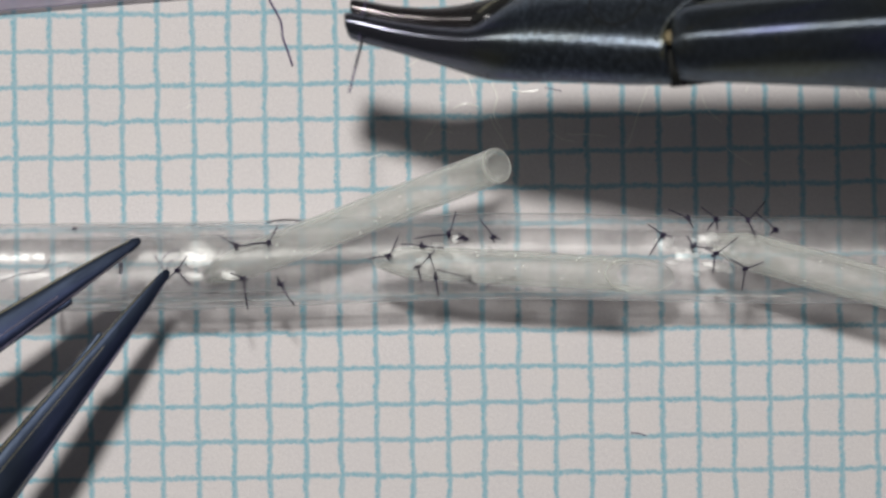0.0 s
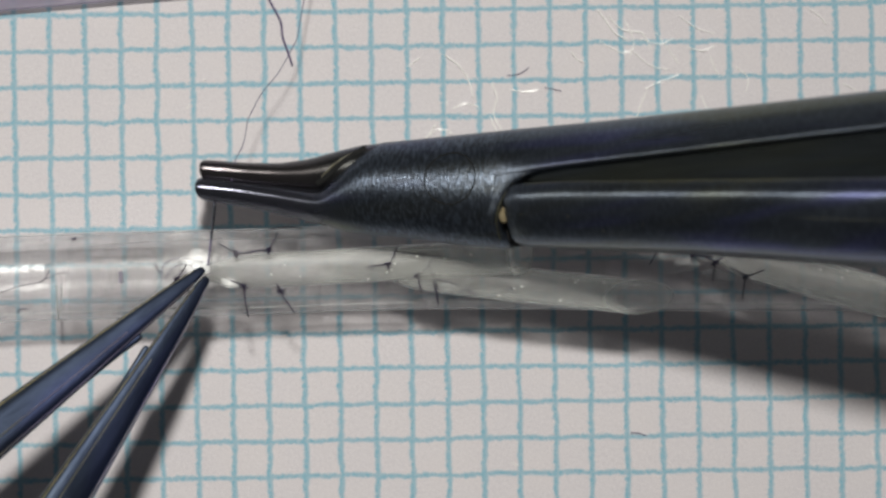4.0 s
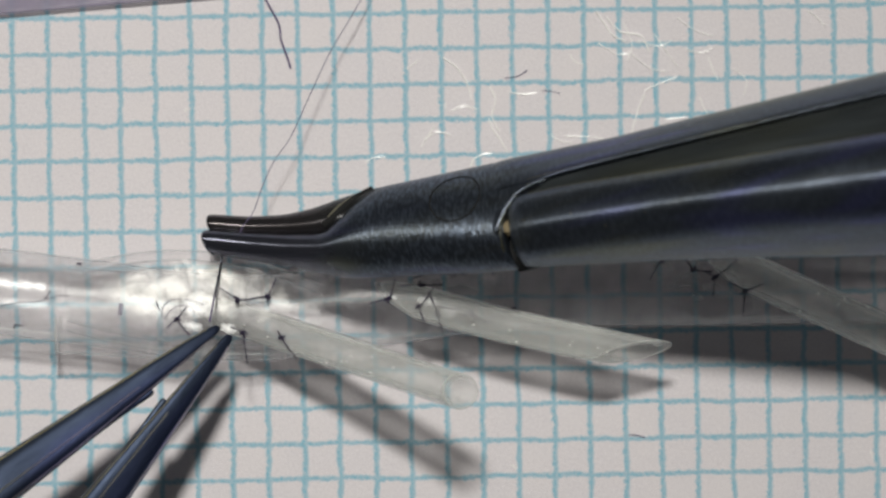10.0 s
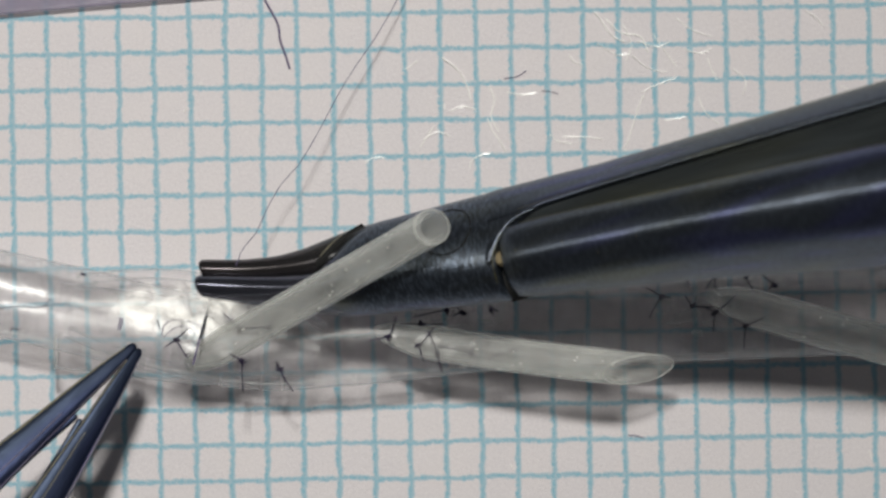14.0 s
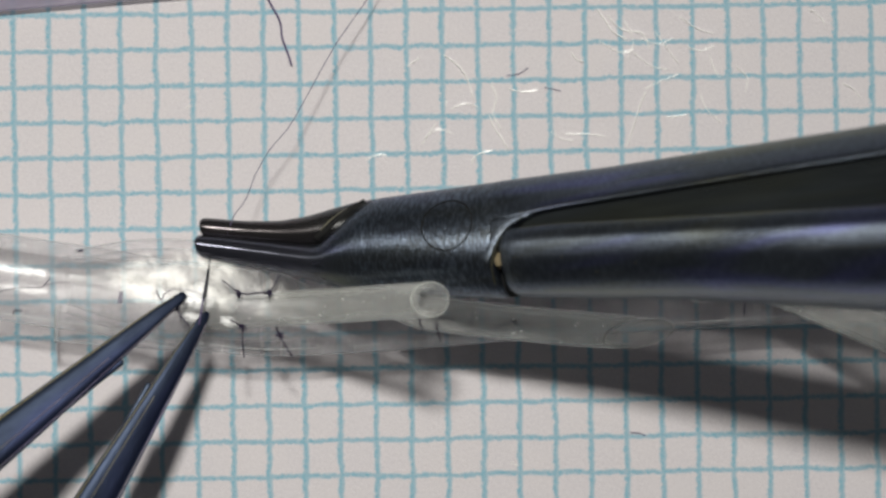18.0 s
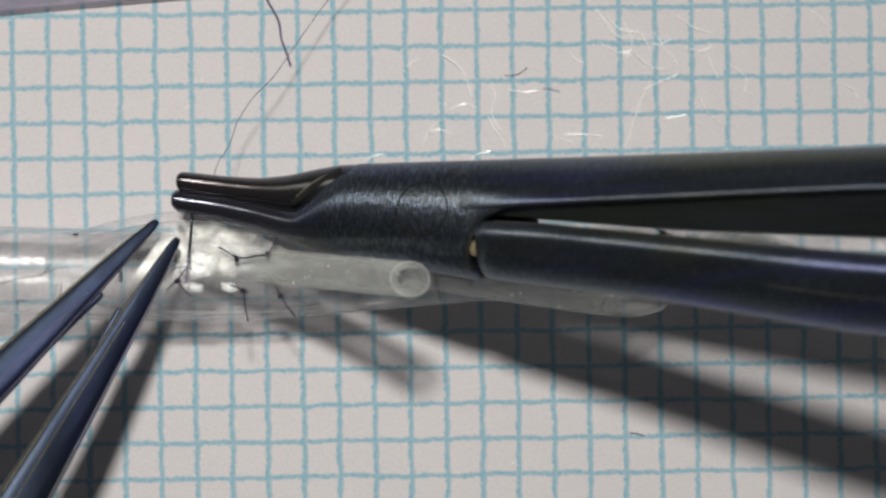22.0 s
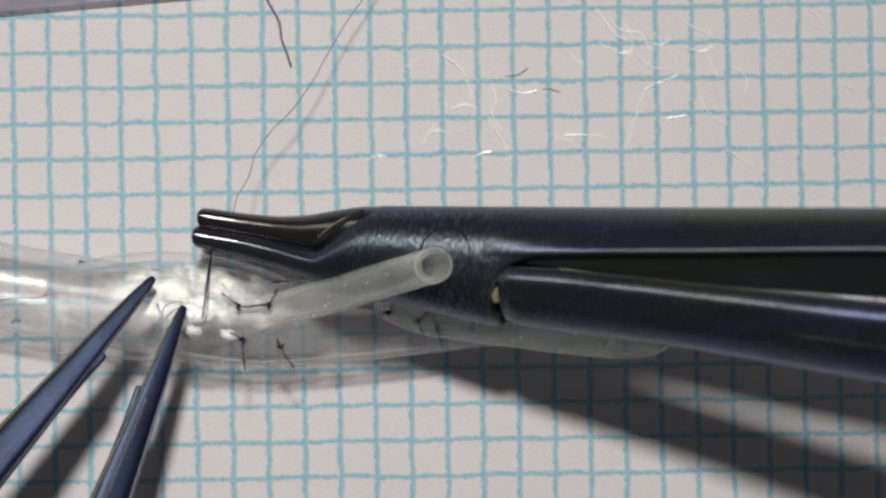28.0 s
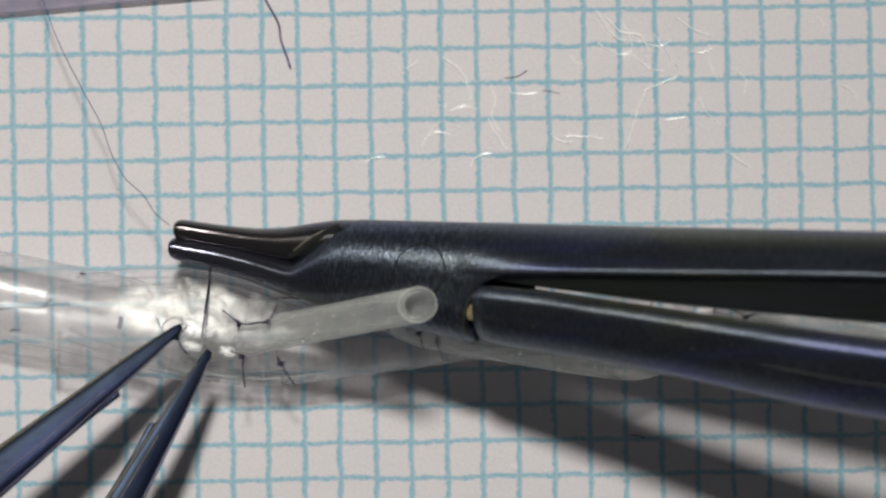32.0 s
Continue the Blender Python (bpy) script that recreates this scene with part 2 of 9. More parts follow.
def edged_bar(sections, tilts, first=None, over=(0.0, 1.0)):
    """A bar along x with a faceted upper side; sections are (x, y_low, y_high, crown, floor at the low y, floor at the high y);
    first is the shape of the upper side before it turns into that of tilts over a stretch of x."""
    prof, start, dense = facet_profile(tilts), facet_profile(first or tilts), []
    for a, b in zip(sections, sections[1:]):
        dense += [tuple(u + (v - u) * k / 6 for u, v in zip(a, b)) for k in range(6)]
    dense.append(sections[-1])
    for _ in range(2):
        dense = [dense[0]] + [tuple((p + 2 * q + r) / 4 for p, q, r in zip(dense[i - 1], dense[i], dense[i + 1])) for i in range(1, len(dense) - 1)] + [dense[-1]]
    rings = []
    for x, y0, y1, crown, f0, f1 in dense:
        w = y1 - y0
        g = min(1.0, max(0.0, (x - over[0]) / (over[1] - over[0])))
        top = [(x, y0 + share * w, crown + (h * g + k * (1 - g)) * w) for (share, h), (_, k) in zip(prof, start)]
        a, b = min(f0, top[0][2] - 0.05), min(f1, top[-1][2] - 0.05)
        under = [(x, y1, b + 0.15 * (top[-1][2] - b)), (x, y1 - 0.03 * w, b + 0.02), (x, y1 - 0.12 * w, b)]
        under += [(x, y0 + 0.12 * w, a), (x, y0 + 0.03 * w, a + 0.02), (x, y0, a + 0.15 * (top[0][2] - a))]
        rings.append((top + under)[::-1])
    return bridged(rings)


def on_bar(sections, tilts, share, xs, proud):
    """Points along x on the upper side of such a bar, at a share (0 to 1) of its width."""
    h = float(np.interp(share, [q[0] for q in facet_profile(tilts)], [q[1] for q in facet_profile(tilts)]))
    out = []
    for x in xs:
        y0, y1, crown = (float(np.interp(x, [q[0] for q in sections], [q[c] for q in sections])) for c in (1, 2, 3))
        out.append((x, y0 + share * (y1 - y0), crown + h * (y1 - y0) + proud))
    return out


def smooth_path(points, steps=5):
    pts = [Vector(p) for p in points]
    out = []
    for i in range(len(pts) - 1):
        a, b, c, d = pts[max(i - 1, 0)], pts[i], pts[i + 1], pts[min(i + 2, len(pts) - 1)]
        for s in range(steps):
            t = s / steps
            out.append(0.5 * ((2 * b) + (c - a) * t + (2 * a - 5 * b + 4 * c - d) * t * t + (3 * b - a - 3 * c + d) * t ** 3))
    return out + [pts[-1]]


def strand(points, r, n=6, steps=5, taper=1.0):
    """A round strand along a smooth path."""
    path = smooth_path(points, steps)
    rings = []
    for i, p in enumerate(path):
        d = (path[min(i + 1, len(path) - 1)] - path[max(i - 1, 0)]).normalized()
        side = d.cross(Vector((0.13, 0.21, 0.97))).normalized()
        up = side.cross(d)
        rr = r * (1 + (taper - 1) * i / (len(path) - 1))
        rings.append([tuple(p + side * rr * math.cos(2 * math.pi * k / n) + up * rr * math.sin(2 * math.pi * k / n)) for k in range(n)])
    return bridged(rings)


def pipe(x0, x1, r, wall, n=40, bow=0.0, cut0=0.0, cut1=0.0, steps=14, neck=0.0, ends=True, grain=False):
    """A hollow tube along x; bow lifts its middle, the cuts lean its end faces. With grain, only the radial layers inside its wall."""
    outer, inner = [], []
    for k in range(steps + 1):
        f = k / steps
        x = x0 + (x1 - x0) * f
        zc = bow * math.sin(math.pi * f)
        rr = r * (1 - neck * max(0, 1 - (x - x0) / 1.3) ** 2)
        lean = cut0 * max(0, 1 - 6 * f) + cut1 * max(0, 6 * f - 5)
        for ring, q in ((outer, rr), (inner, rr - wall)):
            ring.append([(x - lean * q * math.sin(2 * math.pi * i / n), q * math.cos(2 * math.pi * i / n), zc + q * math.sin(2 * math.pi * i / n)) for i in range(n)])
    if grain:
        verts, faces = [], []
        for i in range(n):
            k = len(verts)
            for a, b in zip(outer, inner):
                verts += [tuple(p + (q - p) * f for p, q in zip(a[i], b[i])) for f in (0.03, 0.97)]
            faces += [(k + 2 * j, k + 2 * j + 1, k + 2 * j + 3, k + 2 * j + 2) for j in range(steps)]
        return verts, faces
    if ends:
        return bridged(outer + inner[::-1], closed=True)
    if wall > 0:
        return joined(bridged(outer, (False, False)), bridged(inner[::-1], (False, False)))
    return bridged(outer, (False, False))


def blob(r, seed, squash=0.75):
    rnd = random.Random(seed)
    rings = []
    for k in range(1, 6):
        a = math.pi * k / 6
        rings.append([(r * math.sin(a) * math.cos(2 * math.pi * i / 8) * rnd.uniform(0.8, 1.2), r * math.sin(a) * math.sin(2 * math.pi * i / 8) * rnd.uniform(0.8, 1.2),
                       r * squash * math.cos(a)) for i in range(8)])
    return bridged(rings)


# ---- bench and paper ----
bench = tagged(part("bench", loft([(-450, -350, 350, -30, -0.12), (450, -350, 350, -30, -0.12)], 40, 14), BENCH), "dull grey workbench top under the paper", "bench", kind="structure")
paper = part("graph_paper", loft([(-95, -70, 70, -0.1, 0), (95, -70, 70, -0.1, 0)], 44, 30), PAPER)
tagged(paper, "white graph paper printed with pale cyan millimetre squares", "graph paper")
LYING = []
film_strip = part("plastic_strip", loft([(-9, -0.9, 0.9, 0, 0.35), (9, -0.9, 0.9, 0, 0.35)], 36, 6), FILM)
tagged(film_strip, "pale violet translucent plastic strip lying on the paper", "plastic strip")
film_strip.matrix_world = pose(-11.5 * MM, 7.55 * MM, 0.003 * MM, 0, 0, 5.0)
LYING.append(film_strip)


# ---- silicone tubes ----
TUBE_R, TUBE_Z = 1.2, 1.22 * MM
# short stiff sections, so that the soft tube can bend
SEG_X = [-23.5] + [-13.5 + 0.5 * k for k in range(55)] + [23.5]
MID = [(a + b) / 2 for a, b in zip(SEG_X, SEG_X[1:])]
main_tube = thing("main_tube", "clear silicone practice tube lying along the paper, stitched", "silicone tube")
segments, section_meshes = [], {}
for xa, xb in zip(SEG_X, SEG_X[1:]):
    half = (xb - xa) / 2
    gloss = xb < -10.6
    if (half, gloss) not in section_meshes:
        seg = part("tube_section", pipe(-half - 0.003, half + 0.003, TUBE_R, 0.3, 56, steps=2, ends=False), BRIGHT_SILICONE if gloss else SILICONE, main_tube)
        seg.data.materials.append(INNER_SILICONE)
        for f in list(seg.data.polygons)[len(seg.data.polygons) // 2:]:
            f.material_index = 1
        # added radial layers stand in for light scattered inside the wall
        grain = part("wall_grain", pipe(-half, half, TUBE_R, 0.3, 56, steps=1, grain=True), CLEAR_SCATTER, seg, "faint radial layers for light scattered in the tube wall")
        # added pale strand draws the line of light along the lower wall
        edge = part("wall_edge", strand([(-half, -1.0, 0.10), (half, -1.0, 0.10)], 0.02, 6, 1), RIM, seg, "pale strand for the line of light along the tube wall")
        section_meshes[half, gloss] = (seg.data, grain.data, edge.data)
    else:
        seg, grain, edge = (new(name, mesh) for name, mesh in zip(("tube_section", "wall_grain", "wall_edge"), section_meshes[half, gloss]))
        seg.parent, grain.parent, edge.parent = main_tube, seg, seg
        tagged(grain, "faint radial layers for light scattered in the tube wall")
        tagged(edge, "pale strand for the line of light along the tube wall")
    segments.append(seg)


def segment_at(x):
    i = max(k for k in range(len(segments)) if SEG_X[k] <= x)
    return segments[i], x - (SEG_X[i] + SEG_X[i + 1]) / 2


def knot(x, y, *tails, up=0.03, size=0.075):
    """A tied stitch on the main tube at x along it and y across it; tails are (dx, dy)."""
    seg, lx = segment_at(x)
    surface = lambda v: math.sqrt(max(TUBE_R ** 2 - v * v, 0.05))
    z = surface(y) + up
    rnd = random.Random(int(1000 * x + 77 * y))
    v, f = blob(size, int(1000 * x + 77 * y))
    a = rnd.uniform(0, 3.1)
    geo = [([(1.15 * p * math.cos(a) - 0.6 * q * math.sin(a), 1.15 * p * math.sin(a) + 0.6 * q * math.cos(a), w) for p, q, w in v], f)]
    for _ in range(3):
        b, c = rnd.uniform(0, 6.3), rnd.uniform(0.09, 0.15)
        geo.append(strand([(-0.6 * c * math.cos(b), -0.6 * c * math.sin(b), 0.02), (0.04 * math.sin(b), -0.04 * math.cos(b), 0.10), (c * math.cos(b), c * math.sin(b), rnd.uniform(0.0, 0.08))], 0.022, 5, 3))
    for k, (dx, dy) in enumerate(tails):
        lift = surface(min(max(y + dy, -1.15), 1.15)) - surface(y)
        geo.append(strand([(0, 0, 0.02), (dx * 0.45 + 0.02 * dy, dy * 0.45 - 0.02 * dx, max(lift * 0.4, -0.1) + 0.13), (dx, dy, max(lift, -0.35) + 0.16)], 0.021, 5, 3))
    ob = part("suture_knot", joined(*geo), BLACK_THREAD, seg, "dark violet tied stitch with cut tails")
    ob.location = (lx * MM, y * MM, z * MM)
    return ob


knot(-7.32, -0.13, (0.25, 0.36), (0.38, -0.43), (-0.27, -0.27), up=0.25)
knot(-5.69, 0.50, (-0.49, 0.32), (0.43, 0.05), up=0.25)
knot(-4.79, 0.58, (0.27, 0.47), (-0.47, -0.02), up=0.25)
knot(-5.50, -0.39, (-0.36, 0.17), (0.09, -0.85), up=0.25)
knot(-4.51, -0.57, (-0.08, 0.22), (0.38, -0.62), up=0.25)
knot(-1.48, 0.07, (-0.57, -0.05), (0.25, 0.52), up=0.12)
knot(-0.57, 0.33, (-0.57, 0.06), (0.62, -0.08), up=0.12)
knot(0.17, 0.62, (-0.95, -0.09), (0.21, 0.62), up=0.12)
knot(0.60, 0.50, (-0.25, -0.03), (-0.16, 0.16), up=0.12)
knot(1.40, 0.52, (-0.39, 0.52), (0.19, -0.05), up=0.12)
knot(-0.69, -0.26, (0.08, -0.44), (0.47, 0.46), up=0.12)
knot(-0.21, -0.50, (-0.19, 0.63), (0.06, -0.55), up=0.12)
knot(0.73, -0.62, (-0.90, 0.27), (0.17, -0.19), (-0.28, -0.06), up=0.12)
knot(1.91, -0.62, (-0.71, -0.22), up=0.12)
knot(6.75, 1.12, (-0.55, 0.24), (0.14, -0.25), up=0.25)
knot(7.54, 1.12, (-0.43, 0.32), (0.02, -0.30), (-0.27, -0.32), up=0.25)
knot(8.42, 1.11, (-0.49, 0.35), (0.46, 0.52), (0.19, -0.47), up=0.25)
knot(9.18, 0.84, (-0.54, 0.46), (-0.16, -0.13), up=0.12)
knot(6.04, 0.65, (-0.39, 0.27), (-0.35, -0.57), (0.28, -0.03), up=0.12)
knot(6.88, 0.36, (-0.19, 0.30), (0.55, -0.05), up=0.25)
knot(7.51, 0.16, (-0.30, 0.14), (-0.08, -0.54), (0.60, 0.47), up=0.25)
knot(8.34, -0.23, (-0.46, 0.25), (0.50, 0.19), (-0.08, -0.62), up=0.25)

def cut_edge(x, y, w, h, seed, tilt=12):
    """A small wet flap at a cut in the tube wall, which glints."""
    seg, lx = segment_at(x)
    rnd = random.Random(seed)
    edge = [1 + 0.16 * math.sin(2 * a + seed) + 0.1 * math.sin(5 * a + 2 * seed) + rnd.uniform(-0.05, 0.05) for a in (math.pi * k / 12 for k in range(24))]
    rings = [[(w * q * edge[k] * math.cos(math.pi * k / 12), h * q * edge[k] * math.sin(math.pi * k / 12), z + rnd.uniform(-0.003, 0.003)) for k in range(24)]
             for q, z in ((0.9, -0.06), (1.0, -0.02), (0.93, 0.02), (0.75, 0.035), (0.5, 0.045), (0.25, 0.05), (0.06, 0.05))]
    ob = part("cut_edge", bridged(rings), WET, seg, "wet glinting edge of a cut in the tube")
    ob.rotation_euler = (radians(-tilt), 0, radians(rnd.uniform(-12, 12)))
    ob.location = (lx * MM, y * MM, (math.sqrt(TUBE_R ** 2 - y * y) + 0.0) * MM)


cut_edge(-6.75, 0.30, 0.60, 0.40, 12)
cut_edge(-6.9, -0.3, 0.32, 0.16, 22, 8)
cut_edge(-5.9, -0.28, 0.30, 0.14, 23, 10)
cut_edge(-0.4, -0.1, 0.32, 0.2, 15)
cut_edge(0.55, 0.0, 0.42, 0.18, 16)
cut_edge(0.1, -0.5, 0.3, 0.15, 17)
cut_edge(6.1, 0.45, 0.3, 0.22, 18)
cut_edge(6.7, 0.1, 0.35, 0.2, 19)
cut_edge(7.3, 0.6, 0.3, 0.2, 20)
cut_edge(7.6, -0.2, 0.4, 0.16, 21)
glints = random.Random(4)
for k, (x, y) in enumerate(((-1.35, 0.1), (-0.9, 0.35), (-0.15, 0.3), (0.35, 0.5), (0.8, -0.35), (1.2, 0.2), (6.35, -0.1), (6.9, 0.55), (7.0, -0.4), (7.9, 0.3), (8.3, 0.0), (8.6, 0.5))):
    cut_edge(x, y, glints.uniform(0.1, 0.2), glints.uniform(0.07, 0.13), 40 + k, glints.uniform(4, 22))


def tube_mark(name, label, points, rad, material):
    """A thin line or speck on the outside of the tube; points are x along the plan and y across."""
    seg, shift = segment_at(sum(x for x, _ in points) / len(points))
    mid = sum(x for x, _ in points) / len(points) - shift
    return part(name, strand([(x - mid, y, math.sqrt(TUBE_R ** 2 - y * y) + 0.012) for x, y in points], rad, 6, 4), material, seg, label)


tube_mark("thread_bit", "short dark curved thread bit at the tube's edge", [(-4.84, 1.13), (-4.55, 1.19), (-4.2, 1.19), (-3.86, 1.13)], 0.022, BLACK_THREAD)
tube_mark("thread_bit", "short dark thread bit on the tube", [(-6.22, 1.0), (-6.1, 0.93)], 0.016, BLACK_THREAD)
tube_mark("suture_loop", "fine loose loop of violet thread", [(-7.75, -0.1), (-7.72, 0.22), (-7.4, 0.42), (-6.9, 0.40), (-6.6, 0.3)], 0.013, THREAD)
tube_mark("suture_loop", "fine loose loop of violet thread", [(-7.68, -0.15), (-7.5, 0.12), (-7.25, 0.25), (-7.0, 0.24), (-6.86, 0.1)], 0.011, THREAD)
tube_mark("suture_loop", "fine loose thread between two stitches", [(-5.9, 0.78), (-5.55, 0.52), (-5.1, 0.56), (-4.8, 0.58)], 0.014, THREAD)
tube_mark("scratch", "fine dark scratch along the tube", [(-12.2, -0.40), (-11.7, -0.22), (-11.1, -0.12), (-10.95, 0.02), (-10.85, 0.2)], 0.012, BLACK_THREAD)
tube_mark("thread_bit", "short dark curved thread bit at the tube's edge", [(-4.84, 1.13), (-4.55, 1.19), (-4.2, 1.19), (-3.86, 1.13)], 0.022, BLACK_THREAD)
tube_mark("thread_bit", "short dark thread bit on the tube", [(-6.22, 1.0), (-6.1, 0.93)], 0.016, BLACK_THREAD)
tube_mark("suture_loop", "fine loose loop of violet thread", [(-7.75, -0.1), (-7.72, 0.22), (-7.4, 0.42), (-6.9, 0.40), (-6.6, 0.3)], 0.013, THREAD)
tube_mark("suture_loop", "fine loose loop of violet thread", [(-7.68, -0.15), (-7.5, 0.12), (-7.25, 0.25), (-7.0, 0.24), (-6.86, 0.1)], 0.011, THREAD)
tube_mark("suture_loop", "fine loose thread between two stitches", [(-5.9, 0.78), (-5.55, 0.52), (-5.1, 0.56), (-4.8, 0.58)], 0.014, THREAD)
tube_mark("scratch", "fine dark scratch along the tube", [(-11.0, -0.05), (-10.6, 0.1), (-10.3, 0.14)], 0.008, BLACK_THREAD)
tube_mark("speck", "small dark mark on the tube", [(-10.25, 1.03), (-10.12, 1.05)], 0.035, BLACK_THREAD)
# violet smear added for a printed grid line refracted by the tube
tube_mark("speck", "small dark mark on the tube", [(-8.9, 0.1), (-8.88, -0.05), (-8.89, -0.22)], 0.06, FILM)
tube_mark("speck", "small dark mark on the tube", [(-7.95, 0.3), (-7.85, 0.12), (-7.8, 0.05)], 0.018, BLACK_THREAD)
tube_mark("thread_bit", "short dark thread bit on the tube", [(-11.75, -0.95), (-11.7, -0.85), (-11.5, -0.84)], 0.018, BLACK_THREAD)


def wrinkled_sheet(length, width, thick, seed):
    """A thin puckered sheet about the origin."""
    rnd = random.Random(seed)
    off = Vector((rnd.uniform(0, 50), rnd.uniform(0, 50), rnd.uniform(0, 50)))
    nx, ny = 60, 16
    verts, faces = [], []
    for side in (0, 1):
        for i in range(nx + 1):
            for j in range(ny + 1):
                u, v = 2 * i / nx - 1, 2 * j / ny - 1
                w = width * (1 - 0.35 * abs(u) ** 3) * (1 + 0.14 * noise.noise(Vector((u * 3, v, 3)) + off))
                x, y = u * length / 2 * (1 + 0.05 * noise.noise(Vector((v * 3, 1, 7)) + off)), v * w / 2
                z = 0.10 * noise.noise(Vector((x * 0.9, y * 1.3, 0)) + off) + 0.010 * noise.noise(Vector((x * 3.4, y * 2.4, 5)) + off) - 0.12 * abs(v) ** 4 - 0.10 * abs(u) ** 6
                verts.append((x, y, z - side * thick * (1 - max(abs(u), abs(v)) ** 8)))
    n1, row = (nx + 1) * (ny + 1), ny + 1
    for i in range(nx):
        for j in range(ny):
            k = i * row + j
            faces += [(k, k + row, k + row + 1, k + 1), (n1 + k, n1 + k + 1, n1 + k + row + 1, n1 + k + row)]
    return verts, faces


def spread_geo(wall):
    """The wall round the slit, drawn wide towards one side; x about the middle."""
    rings, inner = [], []
    for k in range(25):
        u = k / 12 - 1
        top, low = 1.1 + 0.70 * max(0.0, 1 - u * u) ** 1.1, 0.7 + 0.4 * (1 - u * u)
        for ring, d in ((rings, 0.0), (inner, wall)):
            ring.append([(3.5 * u, (top - low) / 2 + ((top + low) / 2 - d) * math.cos(2 * math.pi * i / 56), (1.06 - d) * math.sin(2 * math.pi * i / 56)) for i in range(56)])
    return joined(bridged(rings, (False, False)), bridged(inner[::-1], (False, False)))


spread_wall = part("spread_wall", spread_geo(0.26), SHEER, main_tube, "thin clear tube wall drawn wide round the slit")
flap = part("slit_flap", wrinkled_sheet(5.8, 2.1, 0.08, 3), WET_FILM, main_tube, "wet puckered flap of tube wall beside the slit, whitened for glare")
sleeve = part("sleeve", pipe(-2.17, 2.17, 1.2, 0.0, 44, cut0=0.05, steps=10, ends=False), SHEER, main_tube, "thin clear outer sleeve with a cut end")
part("cut_rim", strand([(-2.17, 1.2 * math.cos(math.radians(a)), 1.2 * math.sin(math.radians(a))) for a in range(100, 261, 20)], 0.03, 6, 3), RIM, sleeve, "pale cut rim of the sleeve")


def branch_tube(name, label, length, r, bow, cut):
    t = thing(name, label, "silicone tube", "branch tubes")
    part("tube_wall", pipe(-1.0, length, r, r * 0.32, 40, bow=bow, cut0=-1.2, cut1=cut, steps=30, neck=0.55), MILKY, t)
    # radial layers again, for the scattered light that pales the wall's sides
    part("wall_grain", pipe(-1.0, length - 0.02, r, r * 0.32, 40, bow=bow, cut0=-1.2, cut1=cut, steps=30, neck=0.55, grain=True), MILKY_SCATTER, t, "milky radial layers for light scattered in the tube wall")
    rim = []
    for dx, q in ((-0.05, r + 0.005), (0.006, r + 0.003), (0.006, r * 0.93), (-0.03, r * 0.93)):
        rim.append([(length + dx - cut * r * math.sin(a), q * math.cos(a), q * math.sin(a)) for a in (2 * math.pi * k / 40 for k in range(40))])
    part("rim", bridged(rim, closed=True), RIM, t, "pale cut rim of the tube")
    rnd = random.Random(int(length * 100))
    for k in range(18):
        x, a = rnd.uniform(0.8, length * 0.9), rnd.uniform(0.5, 2.6)
        zc = bow * math.sin(math.pi * (x + 1) / (length + 1))
        y, z = (r + 0.004) * math.cos(a), (r + 0.004) * math.sin(a) + zc
        part("speck", strand([(x, y, z), (x + rnd.uniform(0.02, 0.06), y, z)], rnd.uniform(0.008, 0.018), 5, 1), LINT if k % 3 else BLACK_THREAD, t, "tiny dust speck on the tube")
    return t


branch_lifted = branch_tube("branch_tube", "milky soft branch tube with an open slanted end, held by stitches", 7.76, 0.49, -0.3, 0.55)
branch_middle = branch_tube("branch_tube", "milky branch tube lying low beside the main tube, slanted open end", 6.18, 0.49, 0.12, 1.9)
branch_far = branch_tube("branch_tube", "milky branch tube running out along the main tube", 9.0, 0.55, 0.1, 0.5)

# ---- needle holder ----
holder = thing("needle_holder", "dark polished steel micro needle holder with box joint", "needle holder")
holder.scale = (1.02, 1, 1)
# lengths along x from the tips; the two blades cross in the joint, their jaws curve upwards
def jaw_curve(sections):
    return [(x, a, b, lo + lift(x), hi + lift(x)) for x, a, b, lo, hi in sections]


POWER = 2.15


def ridge(sections, share, xs, proud, lean=lambda x: 0.0, power=POWER):
    """Points along x on the upper face, at a share (-1 to 1) of the width."""
    out = []
    for x in xs:
        y0, y1, z0, z1 = (np.interp(x, [q[0] for q in sections], [q[c] for q in sections]) for c in range(1, 5))
        out.append((x, (y0 + y1) / 2 + share * (y1 - y0) / 2, (z0 + z1) / 2 + (z1 - z0) / 2 * (1 - abs(share) ** power) ** (1 / power) + lean(x) * share * (y1 - y0) / 2 + proud))
    return out


def lift(x):
    return 1.0 * (max(0.0, 4.8 - x) / 4.8) ** 2


